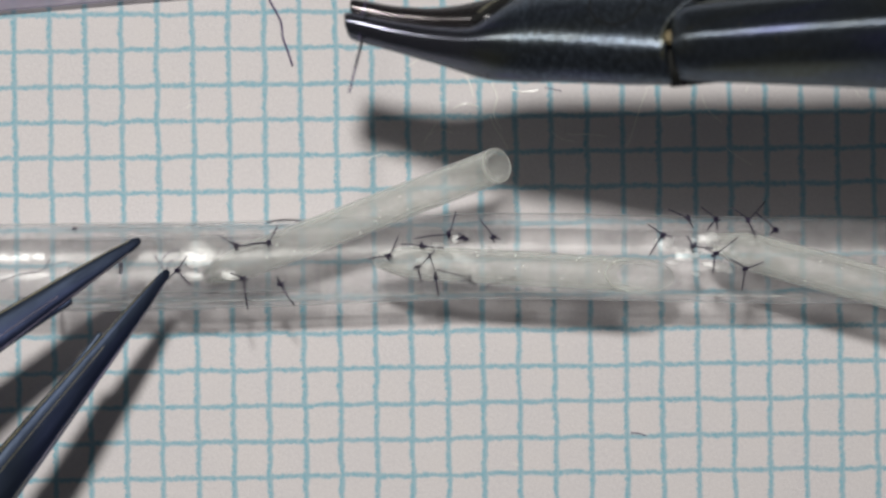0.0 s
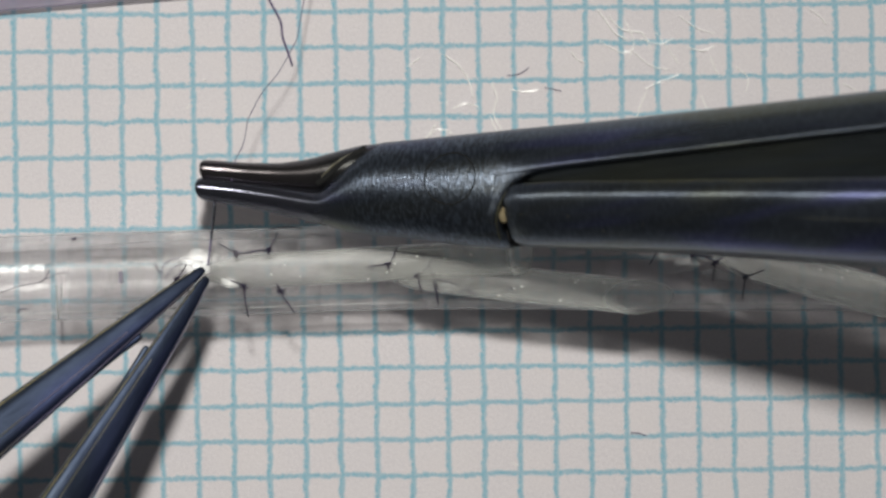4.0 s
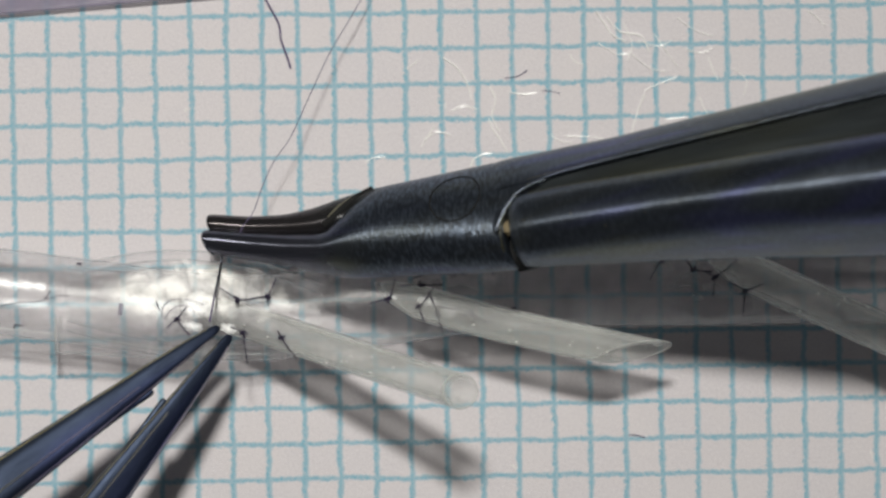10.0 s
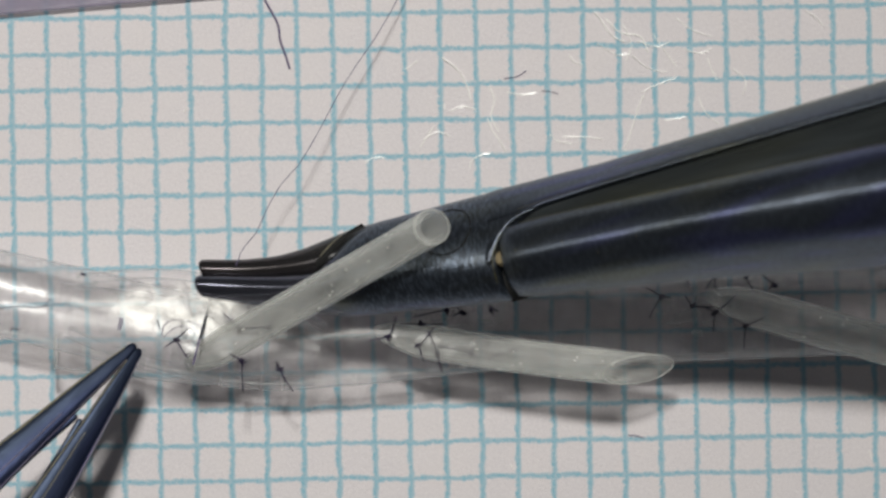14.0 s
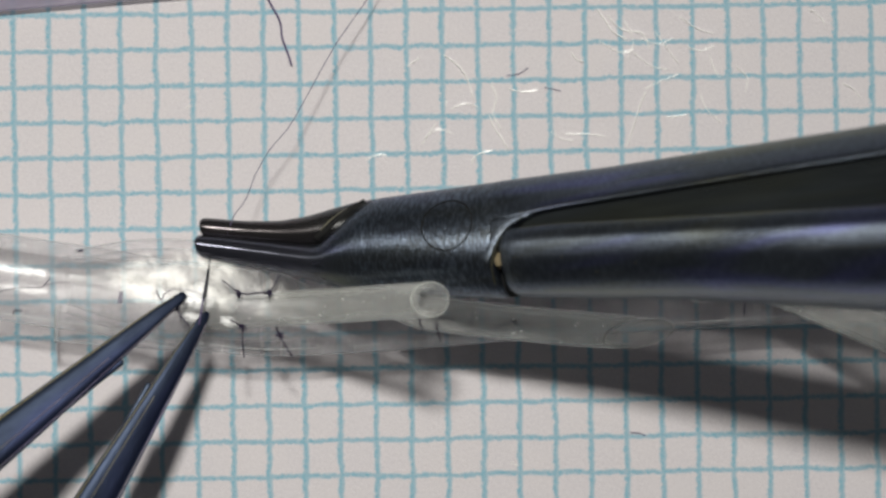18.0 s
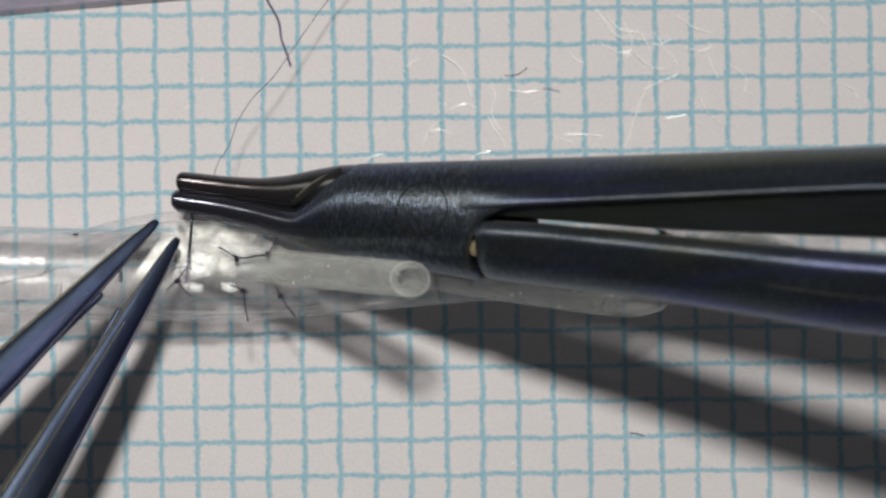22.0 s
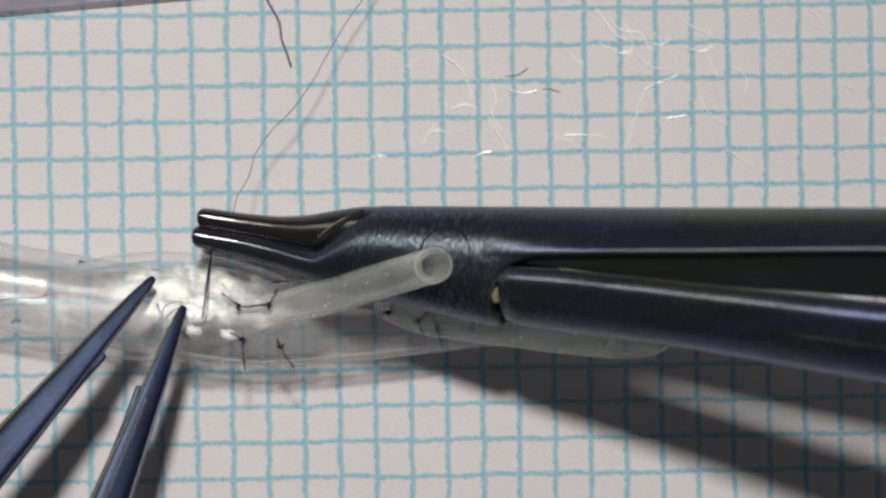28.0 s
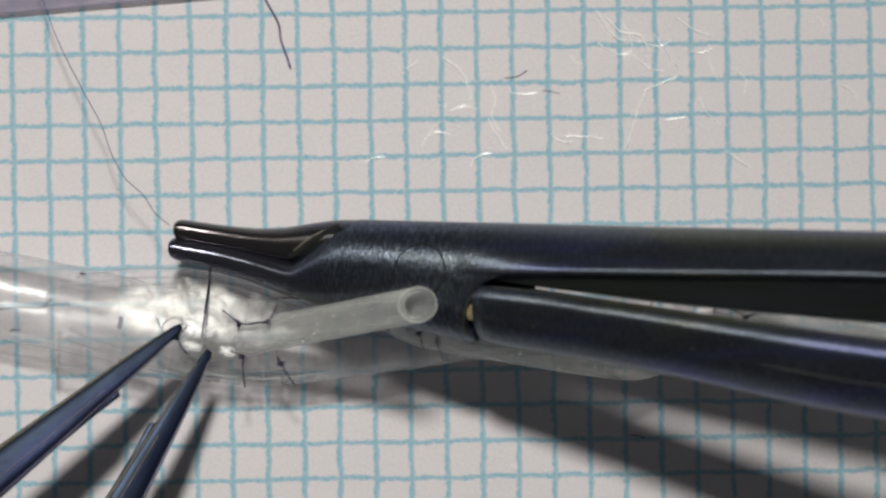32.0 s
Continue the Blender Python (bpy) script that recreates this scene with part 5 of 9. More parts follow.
    walk(segments[17], [(0.0, pose(-0.00525, -0.000419, TUBE_Z, 0, 0, 1.58)), (0.5, pose(-0.00525, -0.000420, TUBE_Z, 0, 0, 1.43)), (1.0, pose(-0.00525, -0.000397, TUBE_Z, 0, 0, 1.78)), (1.5, pose(-0.00525, -0.000660, TUBE_Z, 0, 0, 2.04)), (2.0, pose(-0.00525, -0.000782, TUBE_Z, 0, 0, 1.67)), (2.5, pose(-0.00525, -0.000661, TUBE_Z, 0, 0, 1.54)), (3.0, pose(-0.00525, -0.000661, TUBE_Z, 0, 0, 1.79)), (3.5, pose(-0.00525, -0.000518, TUBE_Z, 0, 0, 2.02)), (5.5, pose(-0.00525, -0.001573, TUBE_Z, 0, 0, 1.77)), (6.0, pose(-0.00525, -0.001861, TUBE_Z, 0, 0, 2.01)), (6.5, pose(-0.00525, -0.002101, TUBE_Z, 0, 0, 1.80)), (7.0, pose(-0.00525, -0.002270, TUBE_Z, 0, 0, 1.19)), (7.5, pose(-0.00525, -0.002439, TUBE_Z, 0, 0, 1.34)), (8.0, pose(-0.00525, -0.001884, TUBE_Z, 0, 0, 1.98)), (8.5, pose(-0.00525, -0.001960, TUBE_Z, 0, 0, 0.48)), (9.0, pose(-0.00525, -0.001503, TUBE_Z, 0, 0, 0.68)), (9.5, pose(-0.00525, -0.001767, TUBE_Z, 0, 0, 1.04)), (10.0, pose(-0.00525, -0.001912, TUBE_Z, 0, 0, 1.07)), (10.5, pose(-0.00525, -0.001984, TUBE_Z, 0, 0, 0.72)), (11.0, pose(-0.00525, -0.002031, TUBE_Z, 0, 0, 0.53)), (11.5, pose(-0.00525, -0.002009, TUBE_Z, 0, 0, 0.03)), (12.0, pose(-0.00525, -0.001891, TUBE_Z, 0, 0, -0.91)), (12.5, pose(-0.00525, -0.002472, TUBE_Z, 0, 0, -2.83)), (13.0, pose(-0.00525, -0.002811, TUBE_Z, 0, 0, -4.41)), (13.5, pose(-0.00525, -0.003169, TUBE_Z, 0, 0, -3.38)), (14.0, pose(-0.00525, -0.002715, TUBE_Z, 0, 0, -4.51)), (14.5, pose(-0.00525, -0.002978, TUBE_Z, 0, 0, -4.16)), (16.5, pose(-0.00525, -0.002367, TUBE_Z, 0, 0, -4.22)), (17.0, pose(-0.00525, -0.002556, TUBE_Z, 0, 0, -3.41)), (17.5, pose(-0.00525, -0.002197, TUBE_Z, 0, 0, -3.41)), (18.0, pose(-0.00525, -0.001765, TUBE_Z, 0, 0, -3.49)), (18.5, pose(-0.00525, -0.001751, TUBE_Z, 0, 0, -2.81)), (19.0, pose(-0.00525, -0.001518, TUBE_Z, 0, 0, -1.34)), (19.5, pose(-0.00525, -0.001398, TUBE_Z, 0, 0, -0.67)), (20.0, pose(-0.00525, -0.001227, TUBE_Z, 0, 0, -0.01)), (20.5, pose(-0.00525, -0.001104, TUBE_Z, 0, 0, 2.03)), (21.0, pose(-0.00525, -0.000863, TUBE_Z, 0, 0, 2.38)), (21.5, pose(-0.00525, -0.000853, TUBE_Z, 0, 0, 1.60)), (22.0, pose(-0.00525, -0.000756, TUBE_Z, 0, 0, 1.64)), (22.5, pose(-0.00525, -0.000584, TUBE_Z, 0, 0, 3.55)), (23.0, pose(-0.00525, -0.000918, TUBE_Z, 0, 0, 4.80)), (23.5, pose(-0.00525, -0.001258, TUBE_Z, 0, 0, 3.06)), (24.0, pose(-0.00525, -0.001935, TUBE_Z, 0, 0, 0.65)), (24.5, pose(-0.00525, -0.002492, TUBE_Z, 0, 0, -1.29)), (25.0, pose(-0.00525, -0.002661, TUBE_Z, 0, 0, -2.01)), (25.5, pose(-0.00525, -0.002711, TUBE_Z, 0, 0, -2.74)), (27.5, pose(-0.00525, -0.002246, TUBE_Z, 0, 0, -1.93)), (28.0, pose(-0.00525, -0.002110, TUBE_Z, 0, 0, -2.27)), (28.5, pose(-0.00525, -0.002445, TUBE_Z, 0, 0, -1.24)), (29.0, pose(-0.00525, -0.002060, TUBE_Z, 0, 0, -1.82)), (29.5, pose(-0.00525, -0.002061, TUBE_Z, 0, 0, -2.05)), (30.0, pose(-0.00525, -0.002133, TUBE_Z, 0, 0, -1.98)), (30.5, pose(-0.00525, -0.002182, TUBE_Z, 0, 0, -2.24)), (31.0, pose(-0.00525, -0.002542, TUBE_Z, 0, 0, -2.10)), (31.5, pose(-0.00525, -0.002327, TUBE_Z, 0, 0, -2.70)), (32.0, pose(-0.00525, -0.002590, TUBE_Z, 0, 0, -2.34))])
    walk(segments[22], [(0.0, pose(-0.00275, -0.000316, TUBE_Z, 0, 0, 2.15)), (0.5, pose(-0.00275, -0.000330, TUBE_Z, 0, 0, 1.84)), (1.0, pose(-0.00275, -0.000324, TUBE_Z, 0, 0, 1.36)), (1.5, pose(-0.00275, -0.000528, TUBE_Z, 0, 0, 2.84)), (2.0, pose(-0.00275, -0.000652, TUBE_Z, 0, 0, 2.93)), (2.5, pose(-0.00275, -0.000560, TUBE_Z, 0, 0, 2.20)), (3.0, pose(-0.00275, -0.000536, TUBE_Z, 0, 0, 2.67)), (3.5, pose(-0.00275, -0.000457, TUBE_Z, 0, 0, 1.03)), (5.5, pose(-0.00275, -0.001253, TUBE_Z, 0, 0, 7.71)), (6.0, pose(-0.00275, -0.001493, TUBE_Z, 0, 0, 8.96)), (6.5, pose(-0.00275, -0.001707, TUBE_Z, 0, 0, 9.71)), (7.0, pose(-0.00275, -0.001880, TUBE_Z, 0, 0, 9.79)), (7.5, pose(-0.00275, -0.002015, TUBE_Z, 0, 0, 10.64)), (8.0, pose(-0.00275, -0.001537, TUBE_Z, 0, 0, 8.43)), (8.5, pose(-0.00275, -0.001644, TUBE_Z, 0, 0, 8.02)), (9.0, pose(-0.00275, -0.001300, TUBE_Z, 0, 0, 5.07)), (9.5, pose(-0.00275, -0.001498, TUBE_Z, 0, 0, 6.69)), (10.0, pose(-0.00275, -0.001625, TUBE_Z, 0, 0, 7.18)), (10.5, pose(-0.00275, -0.001697, TUBE_Z, 0, 0, 7.27)), (11.0, pose(-0.00275, -0.001752, TUBE_Z, 0, 0, 7.15)), (11.5, pose(-0.00275, -0.001766, TUBE_Z, 0, 0, 6.35)), (12.0, pose(-0.00275, -0.001724, TUBE_Z, 0, 0, 4.63)), (12.5, pose(-0.00275, -0.002253, TUBE_Z, 0, 0, 6.40)), (13.0, pose(-0.00275, -0.002627, TUBE_Z, 0, 0, 5.94)), (13.5, pose(-0.00275, -0.002858, TUBE_Z, 0, 0, 8.84)), (14.0, pose(-0.00275, -0.002608, TUBE_Z, 0, 0, 3.98)), (14.5, pose(-0.00275, -0.002785, TUBE_Z, 0, 0, 6.04)), (16.5, pose(-0.00275, -0.002245, TUBE_Z, 0, 0, 4.46)), (17.0, pose(-0.00275, -0.002324, TUBE_Z, 0, 0, 7.04)), (17.5, pose(-0.00275, -0.002041, TUBE_Z, 0, 0, 5.15)), (18.0, pose(-0.00275, -0.001713, TUBE_Z, 0, 0, 2.55)), (18.5, pose(-0.00275, -0.001634, TUBE_Z, 0, 0, 3.94)), (19.0, pose(-0.00275, -0.001410, TUBE_Z, 0, 0, 3.31)), (19.5, pose(-0.00275, -0.001282, TUBE_Z, 0, 0, 3.34)), (20.0, pose(-0.00275, -0.001123, TUBE_Z, 0, 0, 2.88)), (20.5, pose(-0.00275, -0.000933, TUBE_Z, 0, 0, 4.09)), (21.0, pose(-0.00275, -0.000688, TUBE_Z, 0, 0, 4.06)), (21.5, pose(-0.00275, -0.000660, TUBE_Z, 0, 0, 4.64)), (22.0, pose(-0.00275, -0.000567, TUBE_Z, 0, 0, 4.47)), (22.5, pose(-0.00275, -0.000346, TUBE_Z, 0, 0, 5.20)), (23.0, pose(-0.00275, -0.000511, TUBE_Z, 0, 0, 9.13)), (23.5, pose(-0.00275, -0.000926, TUBE_Z, 0, 0, 7.81)), (24.0, pose(-0.00275, -0.001616, TUBE_Z, 0, 0, 8.10)), (24.5, pose(-0.00275, -0.002165, TUBE_Z, 0, 0, 8.76)), (25.0, pose(-0.00275, -0.002338, TUBE_Z, 0, 0, 8.81)), (25.5, pose(-0.00275, -0.002461, TUBE_Z, 0, 0, 7.00)), (27.5, pose(-0.00275, -0.002049, TUBE_Z, 0, 0, 5.68)), (28.0, pose(-0.00275, -0.001952, TUBE_Z, 0, 0, 4.83)), (28.5, pose(-0.00275, -0.002142, TUBE_Z, 0, 0, 8.18)), (29.0, pose(-0.00275, -0.001903, TUBE_Z, 0, 0, 4.69)), (29.5, pose(-0.00275, -0.001921, TUBE_Z, 0, 0, 4.31)), (30.0, pose(-0.00275, -0.001980, TUBE_Z, 0, 0, 4.62)), (30.5, pose(-0.00275, -0.002058, TUBE_Z, 0, 0, 3.95)), (31.0, pose(-0.00275, -0.002325, TUBE_Z, 0, 0, 6.23)), (31.5, pose(-0.00275, -0.002205, TUBE_Z, 0, 0, 3.94)), (32.0, pose(-0.00275, -0.002371, TUBE_Z, 0, 0, 6.20))])
    walk(segments[29], [(0.0, pose(0.00075, -0.000206, TUBE_Z, 0, 0, 1.06)), (0.5, pose(0.00075, -0.000238, TUBE_Z, 0, 0, 0.85)), (1.0, pose(0.00075, -0.000269, TUBE_Z, 0, 0, 0.37)), (1.5, pose(0.00075, -0.000373, TUBE_Z, 0, 0, 1.74)), (2.0, pose(0.00075, -0.000480, TUBE_Z, 0, 0, 2.11)), (2.5, pose(0.00075, -0.000437, TUBE_Z, 0, 0, 1.41)), (3.0, pose(0.00075, -0.000392, TUBE_Z, 0, 0, 1.55)), (3.5, pose(0.00075, -0.000424, TUBE_Z, 0, 0, 0.17)), (5.5, pose(0.00075, -0.000754, TUBE_Z, 0, 0, 6.26)), (6.0, pose(0.00075, -0.000904, TUBE_Z, 0, 0, 7.55)), (6.5, pose(0.00075, -0.001057, TUBE_Z, 0, 0, 8.44)), (7.0, pose(0.00075, -0.001210, TUBE_Z, 0, 0, 8.85)), (7.5, pose(0.00075, -0.001287, TUBE_Z, 0, 0, 9.61)), (8.0, pose(0.00075, -0.000985, TUBE_Z, 0, 0, 7.03)), (8.5, pose(0.00075, -0.001093, TUBE_Z, 0, 0, 7.23)), (9.0, pose(0.00075, -0.000961, TUBE_Z, 0, 0, 4.40)), (9.5, pose(0.00075, -0.001051, TUBE_Z, 0, 0, 5.81)), (10.0, pose(0.00075, -0.001142, TUBE_Z, 0, 0, 6.36)), (10.5, pose(0.00075, -0.001201, TUBE_Z, 0, 0, 6.56)), (11.0, pose(0.00075, -0.001259, TUBE_Z, 0, 0, 6.54)), (11.5, pose(0.00075, -0.001319, TUBE_Z, 0, 0, 6.03)), (12.0, pose(0.00075, -0.001380, TUBE_Z, 0, 0, 4.85)), (12.5, pose(0.00075, -0.001754, TUBE_Z, 0, 0, 6.96)), (13.0, pose(0.00075, -0.002130, TUBE_Z, 0, 0, 7.17)), (13.5, pose(0.00075, -0.002182, TUBE_Z, 0, 0, 9.23)), (14.0, pose(0.00075, -0.002246, TUBE_Z, 0, 0, 5.46)), (14.5, pose(0.00075, -0.002289, TUBE_Z, 0, 0, 7.06)), (16.5, pose(0.00075, -0.001841, TUBE_Z, 0, 0, 6.26)), (17.0, pose(0.00075, -0.001759, TUBE_Z, 0, 0, 8.16)), (17.5, pose(0.00075, -0.001603, TUBE_Z, 0, 0, 6.62)), (18.0, pose(0.00075, -0.001448, TUBE_Z, 0, 0, 4.51)), (18.5, pose(0.00075, -0.001295, TUBE_Z, 0, 0, 5.14)), (19.0, pose(0.00075, -0.001144, TUBE_Z, 0, 0, 3.96)), (19.5, pose(0.00075, -0.001026, TUBE_Z, 0, 0, 3.76)), (20.0, pose(0.00075, -0.000909, TUBE_Z, 0, 0, 3.17)), (20.5, pose(0.00075, -0.000672, TUBE_Z, 0, 0, 3.57)), (21.0, pose(0.00075, -0.000438, TUBE_Z, 0, 0, 3.31)), (21.5, pose(0.00075, -0.000363, TUBE_Z, 0, 0, 3.83)), (22.0, pose(0.00075, -0.000287, TUBE_Z, 0, 0, 3.53)), (22.5, pose(0.00075, -0.000053, TUBE_Z, 0, 0, 3.42)), (23.0, pose(0.00075, 0.000031, TUBE_Z, 0, 0, 6.39)), (23.5, pose(0.00075, -0.000434, TUBE_Z, 0, 0, 6.24)), (24.0, pose(0.00075, -0.001060, TUBE_Z, 0, 0, 7.32)), (24.5, pose(0.00075, -0.001529, TUBE_Z, 0, 0, 8.58)), (25.0, pose(0.00075, -0.001687, TUBE_Z, 0, 0, 8.80)), (25.5, pose(0.00075, -0.001936, TUBE_Z, 0, 0, 6.99)), (27.5, pose(0.00075, -0.001611, TUBE_Z, 0, 0, 6.22)), (28.0, pose(0.00075, -0.001563, TUBE_Z, 0, 0, 5.71)), (28.5, pose(0.00075, -0.001544, TUBE_Z, 0, 0, 8.15)), (29.0, pose(0.00075, -0.001533, TUBE_Z, 0, 0, 5.37)), (29.5, pose(0.00075, -0.001573, TUBE_Z, 0, 0, 5.12)), (30.0, pose(0.00075, -0.001612, TUBE_Z, 0, 0, 5.36)), (30.5, pose(0.00075, -0.001731, TUBE_Z, 0, 0, 4.88)), (31.0, pose(0.00075, -0.001847, TUBE_Z, 0, 0, 6.73)), (31.5, pose(0.00075, -0.001877, TUBE_Z, 0, 0, 4.82)), (32.0, pose(0.00075, -0.001902, TUBE_Z, 0, 0, 6.39))])
    walk(segments[37], [(0.0, pose(0.00475, -0.000233, TUBE_Z, 0, 0, -1.34)), (0.5, pose(0.00475, -0.000267, TUBE_Z, 0, 0, -1.27)), (1.0, pose(0.00475, -0.000306, TUBE_Z, 0, 0, -1.13)), (1.5, pose(0.00475, -0.000361, TUBE_Z, 0, 0, -0.88)), (2.0, pose(0.00475, -0.000433, TUBE_Z, 0, 0, -0.31)), (2.5, pose(0.00475, -0.000422, TUBE_Z, 0, 0, -0.59)), (3.0, pose(0.00475, -0.000396, TUBE_Z, 0, 0, -1.13)), (3.5, pose(0.00475, -0.000449, TUBE_Z, 0, 0, -0.72)), (5.5, pose(0.00475, -0.000616, TUBE_Z, 0, 0, -0.83)), (6.0, pose(0.00475, -0.000703, TUBE_Z, 0, 0, -0.21)), (6.5, pose(0.00475, -0.000813, TUBE_Z, 0, 0, 0.22)), (7.0, pose(0.00475, -0.000932, TUBE_Z, 0, 0, 0.78)), (7.5, pose(0.00475, -0.000982, TUBE_Z, 0, 0, 0.90)), (8.0, pose(0.00475, -0.000805, TUBE_Z, 0, 0, -0.35)), (8.5, pose(0.00475, -0.000881, TUBE_Z, 0, 0, 0.29)), (9.0, pose(0.00475, -0.000842, TUBE_Z, 0, 0, -0.04)), (9.5, pose(0.00475, -0.000889, TUBE_Z, 0, 0, 0.05)), (10.0, pose(0.00475, -0.000950, TUBE_Z, 0, 0, 0.40)), (10.5, pose(0.00475, -0.001002, TUBE_Z, 0, 0, 0.44)), (11.0, pose(0.00475, -0.001057, TUBE_Z, 0, 0, 0.54)), (11.5, pose(0.00475, -0.001120, TUBE_Z, 0, 0, 0.80)), (12.0, pose(0.00475, -0.001195, TUBE_Z, 0, 0, 1.27)), (12.5, pose(0.00475, -0.001506, TUBE_Z, 0, 0, 1.44)), (13.0, pose(0.00475, -0.001847, TUBE_Z, 0, 0, 2.15)), (13.5, pose(0.00475, -0.001879, TUBE_Z, 0, 0, 1.27)), (14.0, pose(0.00475, -0.002009, TUBE_Z, 0, 0, 2.22)), (14.5, pose(0.00475, -0.002029, TUBE_Z, 0, 0, 1.72)), (16.5, pose(0.00475, -0.001526, TUBE_Z, 0, 0, 3.47)), (17.0, pose(0.00475, -0.001416, TUBE_Z, 0, 0, 2.86)), (17.5, pose(0.00475, -0.001285, TUBE_Z, 0, 0, 3.28)), (18.0, pose(0.00475, -0.001163, TUBE_Z, 0, 0, 3.88)), (18.5, pose(0.00475, -0.001048, TUBE_Z, 0, 0, 2.58)), (19.0, pose(0.00475, -0.000960, TUBE_Z, 0, 0, 1.81)), (19.5, pose(0.00475, -0.000853, TUBE_Z, 0, 0, 1.66)), (20.0, pose(0.00475, -0.000753, TUBE_Z, 0, 0, 1.64)), (20.5, pose(0.00475, -0.000529, TUBE_Z, 0, 0, 1.00)), (21.0, pose(0.00475, -0.000319, TUBE_Z, 0, 0, 0.61)), (21.5, pose(0.00475, -0.000253, TUBE_Z, 0, 0, 0.05)), (22.0, pose(0.00475, -0.000200, TUBE_Z, 0, 0, -0.28)), (22.5, pose(0.00475, -0.000004, TUBE_Z, 0, 0, -1.17)), (23.0, pose(0.00475, 0.000123, TUBE_Z, 0, 0, -2.11)), (23.5, pose(0.00475, -0.000271, TUBE_Z, 0, 0, -0.28)), (24.0, pose(0.00475, -0.000841, TUBE_Z, 0, 0, 0.41)), (24.5, pose(0.00475, -0.001252, TUBE_Z, 0, 0, 1.00)), (25.0, pose(0.00475, -0.001405, TUBE_Z, 0, 0, 1.00)), (25.5, pose(0.00475, -0.001749, TUBE_Z, 0, 0, 0.01)), (27.5, pose(0.00475, -0.001369, TUBE_Z, 0, 0, 1.75)), (28.0, pose(0.00475, -0.001315, TUBE_Z, 0, 0, 2.23)), (28.5, pose(0.00475, -0.001266, TUBE_Z, 0, 0, 1.30)), (29.0, pose(0.00475, -0.001304, TUBE_Z, 0, 0, 1.99)), (29.5, pose(0.00475, -0.001347, TUBE_Z, 0, 0, 2.07)), (30.0, pose(0.00475, -0.001383, TUBE_Z, 0, 0, 2.01)), (30.5, pose(0.00475, -0.001508, TUBE_Z, 0, 0, 2.19)), (31.0, pose(0.00475, -0.001594, TUBE_Z, 0, 0, 1.67)), (31.5, pose(0.00475, -0.001677, TUBE_Z, 0, 0, 1.70)), (32.0, pose(0.00475, -0.001703, TUBE_Z, 0, 0, 0.66))])
